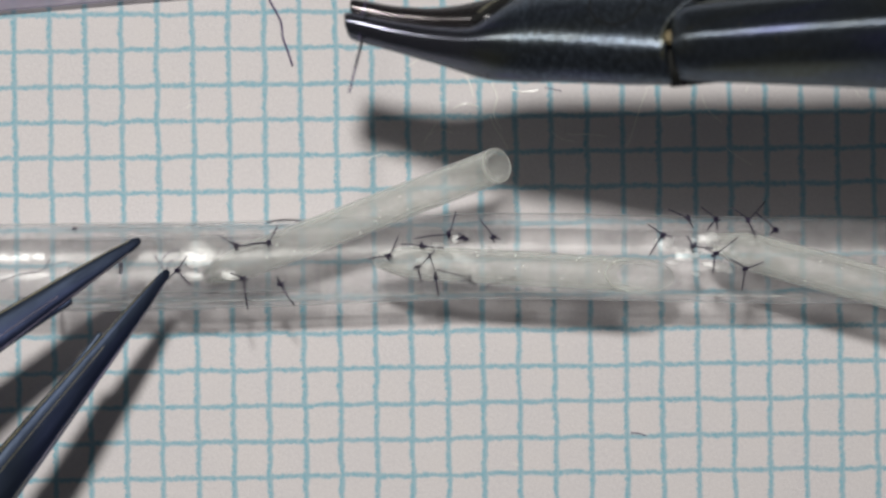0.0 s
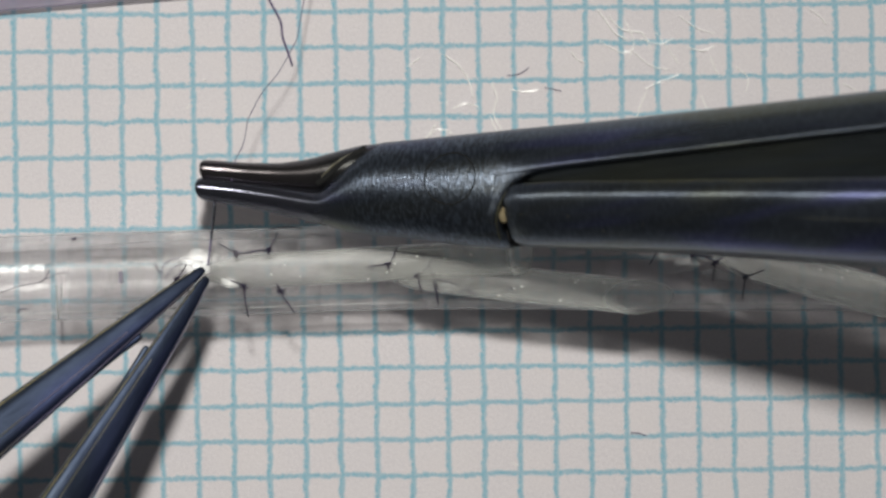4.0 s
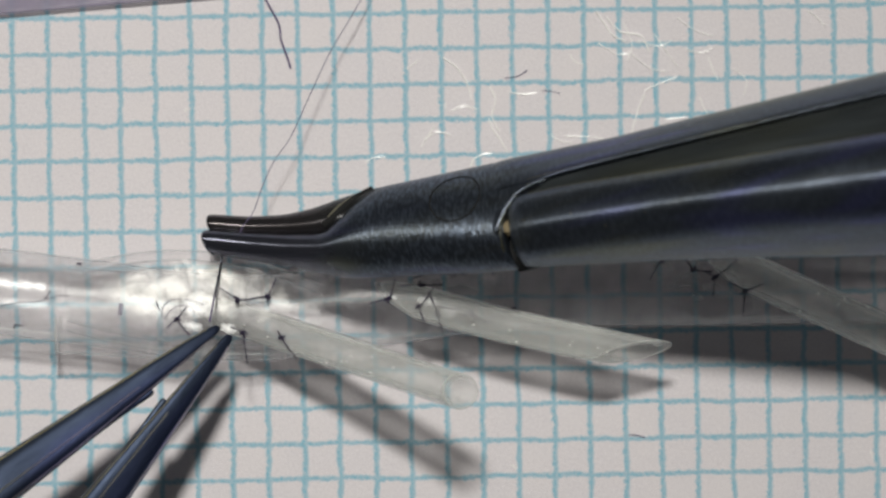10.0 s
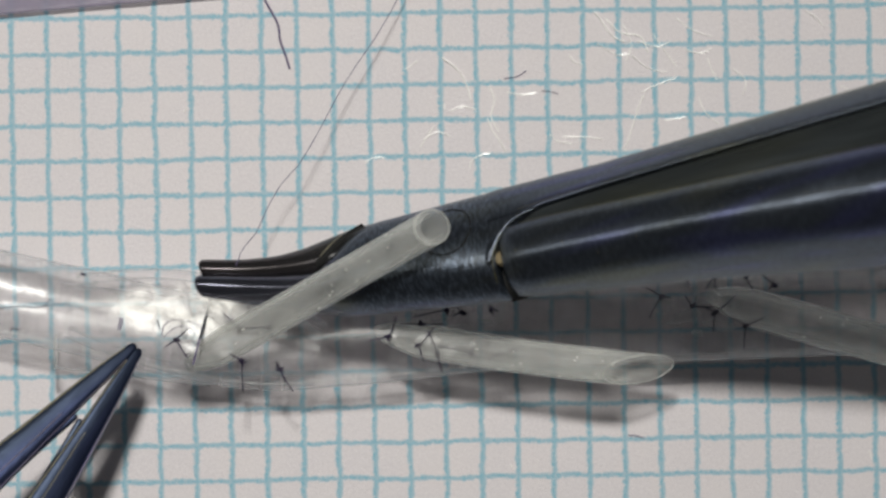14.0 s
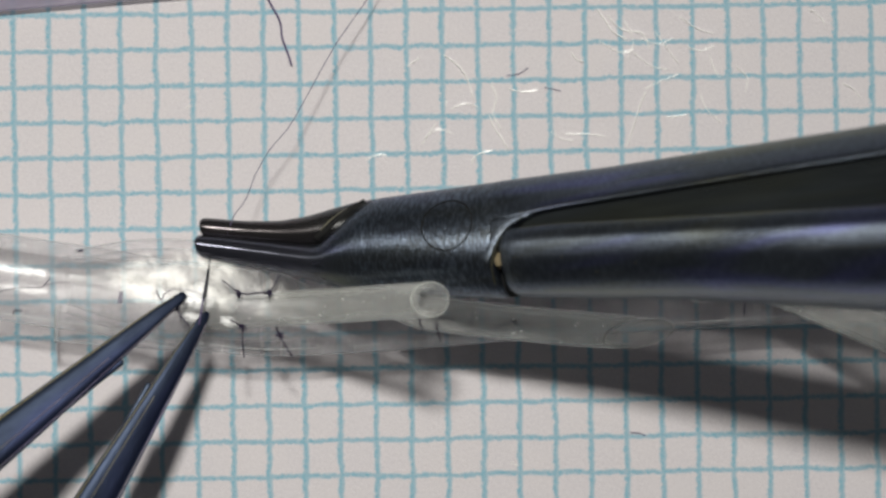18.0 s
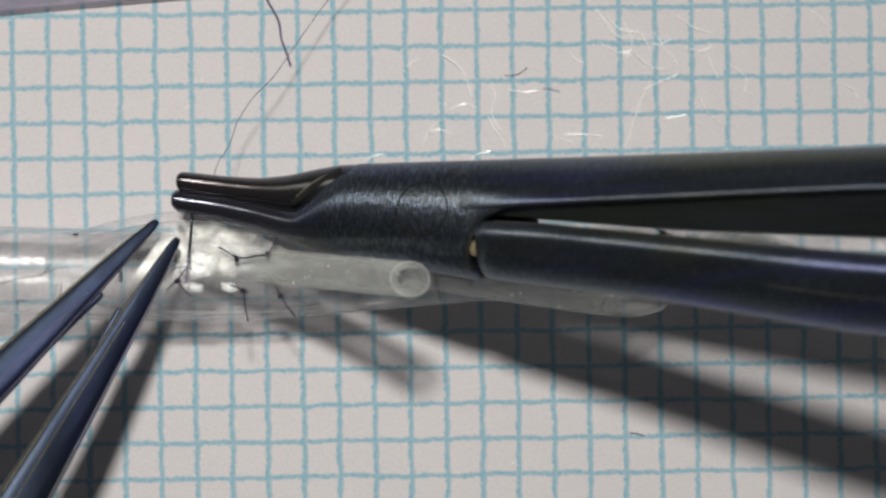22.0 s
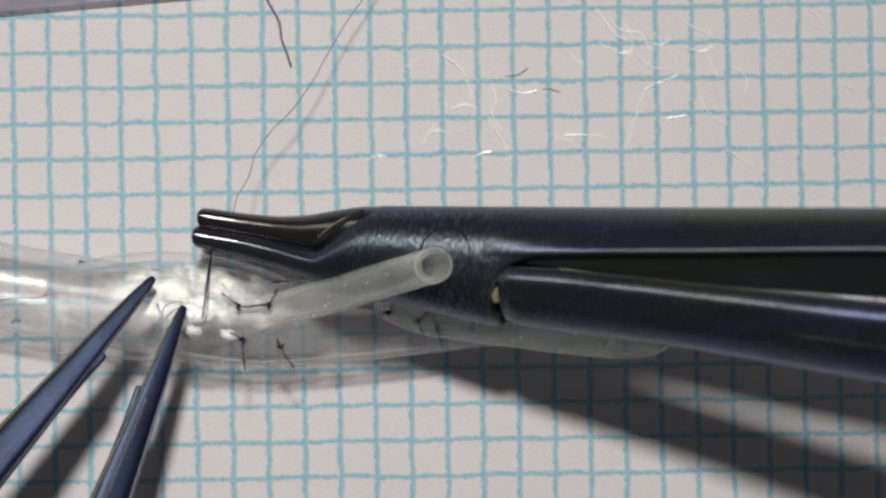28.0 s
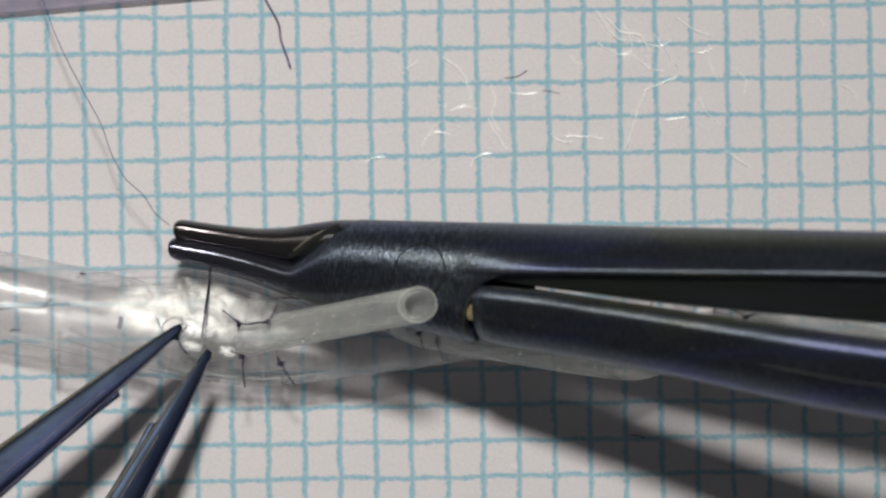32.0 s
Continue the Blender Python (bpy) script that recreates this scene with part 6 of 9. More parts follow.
    walk(segments[48], [(0.0, pose(0.01025, -0.000318, TUBE_Z, 0, 0, -0.29)), (0.5, pose(0.01025, -0.000347, TUBE_Z, 0, 0, -0.25)), (1.0, pose(0.01025, -0.000377, TUBE_Z, 0, 0, -0.21)), (1.5, pose(0.01025, -0.000411, TUBE_Z, 0, 0, -0.03)), (2.0, pose(0.01025, -0.000443, TUBE_Z, 0, 0, 0.18)), (2.5, pose(0.01025, -0.000451, TUBE_Z, 0, 0, 0.07)), (3.0, pose(0.01025, -0.000461, TUBE_Z, 0, 0, -0.06)), (3.5, pose(0.01025, -0.000488, TUBE_Z, 0, 0, 0.00)), (5.5, pose(0.01025, -0.000642, TUBE_Z, 0, 0, 0.48)), (6.0, pose(0.01025, -0.000683, TUBE_Z, 0, 0, 0.76)), (6.5, pose(0.01025, -0.000760, TUBE_Z, 0, 0, 1.01)), (7.0, pose(0.01025, -0.000837, TUBE_Z, 0, 0, 1.27)), (7.5, pose(0.01025, -0.000876, TUBE_Z, 0, 0, 1.38)), (8.0, pose(0.01025, -0.000792, TUBE_Z, 0, 0, 0.80)), (8.5, pose(0.01025, -0.000823, TUBE_Z, 0, 0, 1.02)), (9.0, pose(0.01025, -0.000813, TUBE_Z, 0, 0, 0.75)), (9.5, pose(0.01025, -0.000849, TUBE_Z, 0, 0, 0.90)), (10.0, pose(0.01025, -0.000885, TUBE_Z, 0, 0, 1.06)), (10.5, pose(0.01025, -0.000932, TUBE_Z, 0, 0, 1.13)), (11.0, pose(0.01025, -0.000978, TUBE_Z, 0, 0, 1.20)), (11.5, pose(0.01025, -0.001023, TUBE_Z, 0, 0, 1.28)), (12.0, pose(0.01025, -0.001068, TUBE_Z, 0, 0, 1.39)), (12.5, pose(0.01025, -0.001352, TUBE_Z, 0, 0, 1.83)), (13.0, pose(0.01025, -0.001635, TUBE_Z, 0, 0, 2.31)), (13.5, pose(0.01025, -0.001716, TUBE_Z, 0, 0, 2.27)), (14.0, pose(0.01025, -0.001789, TUBE_Z, 0, 0, 2.38)), (14.5, pose(0.01025, -0.001836, TUBE_Z, 0, 0, 2.39)), (16.5, pose(0.01025, -0.001244, TUBE_Z, 0, 0, 2.25)), (17.0, pose(0.01025, -0.001172, TUBE_Z, 0, 0, 2.12)), (17.5, pose(0.01025, -0.001023, TUBE_Z, 0, 0, 2.01)), (18.0, pose(0.01025, -0.000873, TUBE_Z, 0, 0, 1.90)), (18.5, pose(0.01025, -0.000843, TUBE_Z, 0, 0, 1.55)), (19.0, pose(0.01025, -0.000810, TUBE_Z, 0, 0, 1.24)), (19.5, pose(0.01025, -0.000718, TUBE_Z, 0, 0, 1.09)), (20.0, pose(0.01025, -0.000624, TUBE_Z, 0, 0, 0.96)), (20.5, pose(0.01025, -0.000448, TUBE_Z, 0, 0, 0.64)), (21.0, pose(0.01025, -0.000271, TUBE_Z, 0, 0, 0.34)), (21.5, pose(0.01025, -0.000243, TUBE_Z, 0, 0, 0.19)), (22.0, pose(0.01025, -0.000213, TUBE_Z, 0, 0, 0.05)), (22.5, pose(0.01025, -0.000082, TUBE_Z, 0, 0, -0.33)), (23.0, pose(0.01025, -0.000013, TUBE_Z, 0, 0, -0.48)), (23.5, pose(0.01025, -0.000275, TUBE_Z, 0, 0, 0.27)), (24.0, pose(0.01025, -0.000777, TUBE_Z, 0, 0, 1.01)), (24.5, pose(0.01025, -0.001132, TUBE_Z, 0, 0, 1.59)), (25.0, pose(0.01025, -0.001279, TUBE_Z, 0, 0, 1.75)), (25.5, pose(0.01025, -0.001676, TUBE_Z, 0, 0, 1.75)), (27.5, pose(0.01025, -0.001202, TUBE_Z, 0, 0, 1.73)), (28.0, pose(0.01025, -0.001120, TUBE_Z, 0, 0, 1.75)), (28.5, pose(0.01025, -0.001127, TUBE_Z, 0, 0, 1.65)), (29.0, pose(0.01025, -0.001126, TUBE_Z, 0, 0, 1.67)), (29.5, pose(0.01025, -0.001163, TUBE_Z, 0, 0, 1.72)), (30.0, pose(0.01025, -0.001201, TUBE_Z, 0, 0, 1.75)), (30.5, pose(0.01025, -0.001310, TUBE_Z, 0, 0, 1.88)), (31.0, pose(0.01025, -0.001423, TUBE_Z, 0, 0, 1.95)), (31.5, pose(0.01025, -0.001505, TUBE_Z, 0, 0, 1.93)), (32.0, pose(0.01025, -0.001592, TUBE_Z, 0, 0, 1.81))])
    follow_bend([3, 9, 13, 17, 22, 29, 37, 48])
    walk(sleeve, [(0.0, pose(-0.008489, -0.000514, 0.001240, 0.0, 0.0, 0.65)), (0.5, pose(-0.008489, -0.000512, 0.001240, 0.0, 0.0, 0.66)), (1.0, pose(-0.008489, -0.000526, 0.001240, 0.0, 0.0, 1.29)), (1.5, pose(-0.008489, -0.000759, 0.001240, 0.0, 0.0, 0.61)), (2.0, pose(-0.008489, -0.000857, 0.001240, 0.0, 0.0, 0.23)), (2.5, pose(-0.008489, -0.000748, 0.001240, 0.0, 0.0, 0.51)), (3.0, pose(-0.008489, -0.000750, 0.001240, 0.0, 0.0, 0.49)), (3.5, pose(-0.008489, -0.000669, 0.001240, 0.0, 0.0, 1.68)), (5.5, pose(-0.008489, -0.001502, 0.001240, 0.0, 0.0, -2.72)), (6.0, pose(-0.008489, -0.001767, 0.001240, 0.0, 0.0, -3.27)), (6.5, pose(-0.008489, -0.001972, 0.001240, 0.0, 0.0, -3.93)), (7.0, pose(-0.008489, -0.002102, 0.001240, 0.0, 0.0, -4.56)), (7.5, pose(-0.008489, -0.002252, 0.001240, 0.0, 0.0, -4.97)), (8.0, pose(-0.008489, -0.001804, 0.001240, 0.0, 0.0, -3.00)), (8.5, pose(-0.008489, -0.001804, 0.001240, 0.0, 0.0, -4.11)), (9.0, pose(-0.008489, -0.001449, 0.001240, 0.0, 0.0, -2.12)), (9.5, pose(-0.008489, -0.001683, 0.001240, 0.0, 0.0, -2.82)), (10.0, pose(-0.008489, -0.001815, 0.001240, 0.0, 0.0, -3.08)), (10.5, pose(-0.008489, -0.001864, 0.001240, 0.0, 0.0, -3.46)), (11.0, pose(-0.008489, -0.001903, 0.001240, 0.0, 0.0, -3.58)), (11.5, pose(-0.008489, -0.001876, 0.001240, 0.0, 0.0, -3.56)), (12.0, pose(-0.008489, -0.001755, 0.001240, 0.0, 0.0, -3.37)), (12.5, pose(-0.008489, -0.002163, 0.001240, 0.0, 0.0, -6.30)), (13.0, pose(-0.008489, -0.002420, 0.001240, 0.0, 0.0, -7.53)), (13.5, pose(-0.008489, -0.002749, 0.001240, 0.0, 0.0, -8.38)), (14.0, pose(-0.008489, -0.002377, 0.001240, 0.0, 0.0, -6.48)), (14.5, pose(-0.008489, -0.002596, 0.001240, 0.0, 0.0, -7.42)), (16.5, pose(-0.008489, -0.002041, 0.001240, 0.0, 0.0, -6.30)), (17.0, pose(-0.008489, -0.002199, 0.001240, 0.0, 0.0, -7.13)), (17.5, pose(-0.008489, -0.001899, 0.001240, 0.0, 0.0, -5.94)), (18.0, pose(-0.008489, -0.001547, 0.001240, 0.0, 0.0, -4.35)), (18.5, pose(-0.008489, -0.001529, 0.001240, 0.0, 0.0, -4.58)), (19.0, pose(-0.008489, -0.001402, 0.001240, 0.0, 0.0, -2.86)), (19.5, pose(-0.008489, -0.001321, 0.001240, 0.0, 0.0, -2.24)), (20.0, pose(-0.008489, -0.001204, 0.001240, 0.0, 0.0, -1.34)), (20.5, pose(-0.008489, -0.001167, 0.001240, 0.0, 0.0, -0.13)), (21.0, pose(-0.008489, -0.000949, 0.001240, 0.0, 0.0, 0.25)), (21.5, pose(-0.008489, -0.000874, 0.001240, 0.0, 0.0, -0.84)), (22.0, pose(-0.008489, -0.000784, 0.001240, 0.0, 0.0, -0.70)), (22.5, pose(-0.008489, -0.000704, 0.001240, 0.0, 0.0, 0.65)), (23.0, pose(-0.008489, -0.000991, 0.001240, 0.0, 0.0, -0.62)), (23.5, pose(-0.008489, -0.001267, 0.001240, 0.0, 0.0, -1.46)), (24.0, pose(-0.008489, -0.001788, 0.001240, 0.0, 0.0, -3.99)), (24.5, pose(-0.008489, -0.002205, 0.001240, 0.0, 0.0, -6.27)), (25.0, pose(-0.008489, -0.002327, 0.001240, 0.0, 0.0, -7.01)), (25.5, pose(-0.008489, -0.002383, 0.001240, 0.0, 0.0, -6.71)), (27.5, pose(-0.008489, -0.002015, 0.001240, 0.0, 0.0, -4.99)), (28.0, pose(-0.008489, -0.001887, 0.001240, 0.0, 0.0, -4.75)), (28.5, pose(-0.008489, -0.002178, 0.001240, 0.0, 0.0, -5.87)), (29.0, pose(-0.008489, -0.001869, 0.001240, 0.0, 0.0, -4.25)), (29.5, pose(-0.008489, -0.001867, 0.001240, 0.0, 0.0, -4.23)), (30.0, pose(-0.008489, -0.001933, 0.001240, 0.0, 0.0, -4.37)), (30.5, pose(-0.008489, -0.001987, 0.001240, 0.0, 0.0, -4.22)), (31.0, pose(-0.008489, -0.002281, 0.001240, 0.0, 0.0, -5.57)), (31.5, pose(-0.008489, -0.002100, 0.001240, 0.0, 0.0, -4.73)), (32.0, pose(-0.008489, -0.002313, 0.001240, 0.0, 0.0, -5.81))])
    walk(branch_lifted, [(0.0, pose(-0.005587, -0.000391, 0.001550, 0.0, -12.7, 20.80)), (0.5, pose(-0.005602, -0.000391, 0.001571, 0.0, -22.8, 17.99)), (1.0, pose(-0.005564, -0.000401, 0.001593, 0.0, -21.5, 12.58)), (1.5, pose(-0.005564, -0.000663, 0.001614, 0.0, -22.0, 11.87)), (2.0, pose(-0.005514, -0.000784, 0.001636, 0.0, -23.0, 10.42)), (2.5, pose(-0.005562, -0.000663, 0.001657, 0.0, -10.2, 10.75)), (3.0, pose(-0.005538, -0.000663, 0.001679, 0.0, -9.9, 7.10)), (3.5, pose(-0.005466, -0.000521, 0.001700, 0.0, -9.9, 3.44)), (5.5, pose(-0.005726, -0.001573, 0.001786, 0.0, -9.9, 3.16)), (6.0, pose(-0.005797, -0.001860, 0.001807, 0.0, -9.9, 3.43)), (6.5, pose(-0.006400, -0.002201, 0.001122, 0.0, -32.7, 11.37)), (7.0, pose(-0.006435, -0.002349, 0.001100, 0.0, -33.2, 8.66)), (7.5, pose(-0.006422, -0.002503, 0.001600, 0.0, -34.2, 7.72)), (8.0, pose(-0.005707, -0.001870, 0.003250, 0.0, -24.7, 24.90)), (8.5, pose(-0.005878, -0.001954, 0.001991, 0.0, -28.9, 0.91)), (9.0, pose(-0.005599, -0.001499, 0.002434, 0.0, -26.1, 12.81)), (9.5, pose(-0.006148, -0.001788, 0.001273, 0.0, -30.1, 3.79)), (10.0, pose(-0.006002, -0.001830, 0.001391, 0.0, -28.9, -17.50)), (10.5, pose(-0.006172, -0.001887, 0.001225, 0.0, -30.6, -14.09)), (11.0, pose(-0.005803, -0.002026, 0.001745, 0.0, -26.0, -22.98)), (11.5, pose(-0.005799, -0.002004, 0.001750, 0.0, -22.6, -30.60)), (12.0, pose(-0.005799, -0.001884, 0.001750, 0.0, -20.3, -39.92)), (12.3, pose(-0.005987, -0.002175, 0.001600, 0.0, -27.1, -13.40)), (12.5, pose(-0.006341, -0.002419, 0.001236, 0.0, -30.5, -6.12)), (12.7, pose(-0.006030, -0.002600, 0.001900, 0.0, -24.0, -13.50)), (13.0, pose(-0.006482, -0.002883, 0.001641, 0.0, -30.4, 14.81)), (13.5, pose(-0.006362, -0.003302, 0.001989, 0.0, -29.9, 28.36)), (14.0, pose(-0.006249, -0.002781, 0.002387, 0.0, -28.0, 29.53)), (14.5, pose(-0.006361, -0.003031, 0.001902, 0.0, -28.8, 17.58)), (16.5, pose(-0.006503, -0.002441, 0.000900, 0.0, -33.5, 9.24)), (17.0, pose(-0.006600, -0.002633, 0.000900, 0.0, -36.1, 9.35)), (17.5, pose(-0.006603, -0.002250, 0.000900, 0.0, -37.7, 6.81)), (18.0, pose(-0.006509, -0.001791, 0.000900, 0.0, -37.1, 3.90)), (18.5, pose(-0.005786, -0.001740, 0.001639, 0.0, -26.1, -4.02)), (19.0, pose(-0.006065, -0.001258, 0.001586, 0.0, -26.4, -4.70)), (19.5, pose(-0.006049, -0.001141, 0.001607, 0.0, -26.3, -4.27)), (20.0, pose(-0.006174, -0.000963, 0.001468, 0.0, -27.3, -5.14)), (20.5, pose(-0.006735, -0.000862, 0.000900, 0.0, -38.8, 0.67)), (21.0, pose(-0.006805, -0.000661, 0.000900, 0.0, -42.6, 4.65)), (21.5, pose(-0.006759, -0.000432, 0.000900, 0.0, -41.3, -1.72)), (22.0, pose(-0.006661, -0.000303, 0.000900, 0.0, -41.6, -5.12)), (22.5, pose(-0.006590, -0.000218, 0.000900, 0.0, -39.6, 3.40)), (23.0, pose(-0.006345, -0.000558, 0.001104, 0.0, -30.8, 5.33)), (23.5, pose(-0.006268, -0.001315, 0.001173, 0.0, -30.1, 8.78)), (24.0, pose(-0.006283, -0.001992, 0.001184, 0.0, -30.0, 10.00)), (24.5, pose(-0.006293, -0.002482, 0.001275, 0.0, -29.1, -0.37)), (25.0, pose(-0.006348, -0.002656, 0.001200, 0.0, -29.8, 0.87)), (25.5, pose(-0.006087, -0.002685, 0.001554, 0.0, -26.7, -12.17)), (27.5, pose(-0.006515, -0.002395, 0.001000, 0.0, -36.4, 16.75)), (28.0, pose(-0.006444, -0.002253, 0.001100, 0.0, -33.7, 16.28)), (28.5, pose(-0.006432, -0.002629, 0.001087, 0.0, -34.0, 20.60)), (29.0, pose(-0.006468, -0.002209, 0.001075, 0.0, -35.4, 16.66)), (29.5, pose(-0.006426, -0.002182, 0.001063, 0.0, -35.0, 13.77)), (30.0, pose(-0.006476, -0.002250, 0.001050, 0.0, -34.9, 13.40)), (30.5, pose(-0.006350, -0.002195, 0.001231, 0.0, -31.0, 3.39)), (31.0, pose(-0.006549, -0.002657, 0.001025, 0.0, -39.6, 13.20)), (31.5, pose(-0.006490, -0.002367, 0.001013, 0.0, -35.3, 5.45)), (32.0, pose(-0.006554, -0.002686, 0.001000, 0.0, -39.4, 11.35))])
    walk(branch_middle, [(0.0, pose(-0.000718, -0.000380, 0.002100, 0.0, -4.0, -3.31)), (0.5, pose(-0.000718, -0.000408, 0.002100, 1.4, -4.0, -3.67)), (1.0, pose(-0.000718, -0.000431, 0.002100, 2.9, -4.0, -4.05)), (1.5, pose(-0.000718, -0.000563, 0.002100, 4.3, -4.0, -3.69)), (2.0, pose(-0.000718, -0.000677, 0.002100, 5.7, -4.0, -3.48)), (2.5, pose(-0.000718, -0.000619, 0.002100, 7.1, -4.0, -4.26)), (3.0, pose(-0.000718, -0.000576, 0.002100, 8.6, -4.0, -4.89)), (3.5, pose(-0.000718, -0.000583, 0.002100, 10.0, -4.0, -5.78)), (5.5, pose(-0.000718, -0.001029, 0.002100, 30.0, -4.0, -7.66)), (6.0, pose(-0.000718, -0.001206, 0.002100, 28.4, -4.0, -8.48)), (6.5, pose(-0.000718, -0.001376, 0.002100, 26.8, -4.0, -10.12)), (7.0, pose(-0.000718, -0.001538, 0.002100, 25.2, -4.0, -11.57)), (7.5, pose(-0.000718, -0.001629, 0.002100, 23.6, -4.0, -11.61)), (8.0, pose(-0.000718, -0.001275, 0.002100, 22.0, -4.0, -9.07)), (8.5, pose(-0.000718, -0.001386, 0.002100, 10.0, -4.0, -9.91)), (9.0, pose(-0.000718, -0.001198, 0.002100, 5.0, -4.0, -6.83)), (9.5, pose(-0.000718, -0.001316, 0.002100, 50.0, -4.0, -10.59)), (10.0, pose(-0.000718, -0.001418, 0.002100, 60.0, -4.0, -13.25)), (10.5, pose(-0.000718, -0.001479, 0.002100, 60.0, -4.0, -12.14)), (11.0, pose(-0.000718, -0.001537, 0.002100, 60.0, -4.0, -12.57)), (11.5, pose(-0.000718, -0.001586, 0.002100, 60.0, -4.0, -12.57)), (12.0, pose(-0.000718, -0.001623, 0.002100, 30.0, -4.0, -13.89)), (12.5, pose(-0.000718, -0.002031, 0.002100, 31.2, -4.0, -9.74)), (13.0, pose(-0.000718, -0.002407, 0.002100, 32.5, -4.0, -6.47)), (13.5, pose(-0.000718, -0.002499, 0.002100, 33.8, -4.0, -6.64)), (14.0, pose(-0.000718, -0.002487, 0.002100, 35.0, -4.0, -7.78)), (14.5, pose(-0.000718, -0.002562, 0.002100, 34.9, -4.0, -7.79)), (16.5, pose(-0.000718, -0.002109, 0.002100, 34.3, -4.0, -9.30)), (17.0, pose(-0.000718, -0.002065, 0.002100, 34.2, -4.0, -10.01)), (17.5, pose(-0.000718, -0.001882, 0.002100, 34.0, -4.0, -7.95)), (18.0, pose(-0.000718, -0.001689, 0.002100, 33.9, -4.0, -5.95)), (18.5, pose(-0.000718, -0.001546, 0.002100, 33.8, -4.0, -6.91)), (19.0, pose(-0.000718, -0.001373, 0.002100, 33.6, -4.0, -8.15)), (19.5, pose(-0.000718, -0.001254, 0.002100, 33.5, -4.0, -7.94)), (20.0, pose(-0.000718, -0.001128, 0.002100, 33.3, -4.0, -7.80)), (20.5, pose(-0.000718, -0.000903, 0.002100, 33.2, -4.0, -7.97)), (21.0, pose(-0.000718, -0.000666, 0.002100, 33.1, -4.0, -8.26)), (21.5, pose(-0.000718, -0.000596, 0.002100, 32.9, -4.0, -8.46)), (22.0, pose(-0.000718, -0.000514, 0.002100, 32.8, -4.0, -8.79)), (22.5, pose(-0.000718, -0.000281, 0.002100, 32.6, -4.0, -9.33)), (23.0, pose(-0.000718, -0.000255, 0.002100, 32.5, -4.0, -8.83)), (23.5, pose(-0.000718, -0.000717, 0.002100, 32.4, -4.0, -8.77)), (24.0, pose(-0.000718, -0.001356, 0.002100, 32.2, -4.0, -9.12)), (24.5, pose(-0.000718, -0.001842, 0.002100, 32.1, -4.0, -11.69)), (25.0, pose(-0.000718, -0.002001, 0.002100, 31.9, -4.0, -11.88)), (25.5, pose(-0.000718, -0.002205, 0.002100, 31.8, -4.0, -13.54)), (27.5, pose(-0.000718, -0.001879, 0.002100, 31.2, -4.0, -8.18)), (28.0, pose(-0.000718, -0.001822, 0.002100, 31.1, -4.0, -7.37)), (28.5, pose(-0.000718, -0.001850, 0.002100, 31.0, -4.0, -7.24)), (29.0, pose(-0.000718, -0.001786, 0.002100, 30.8, -4.0, -7.97)), (29.5, pose(-0.000718, -0.001821, 0.002100, 30.7, -4.0, -8.19)), (30.0, pose(-0.000718, -0.001864, 0.002100, 30.6, -4.0, -8.32)), (30.5, pose(-0.000718, -0.001972, 0.002100, 30.4, -4.0, -8.58)), (31.0, pose(-0.000718, -0.002121, 0.002100, 30.3, -4.0, -8.47)), (31.5, pose(-0.000718, -0.002112, 0.002100, 30.1, -4.0, -9.36)), (32.0, pose(-0.000718, -0.002164, 0.002100, 30.0, -4.0, -9.68))])
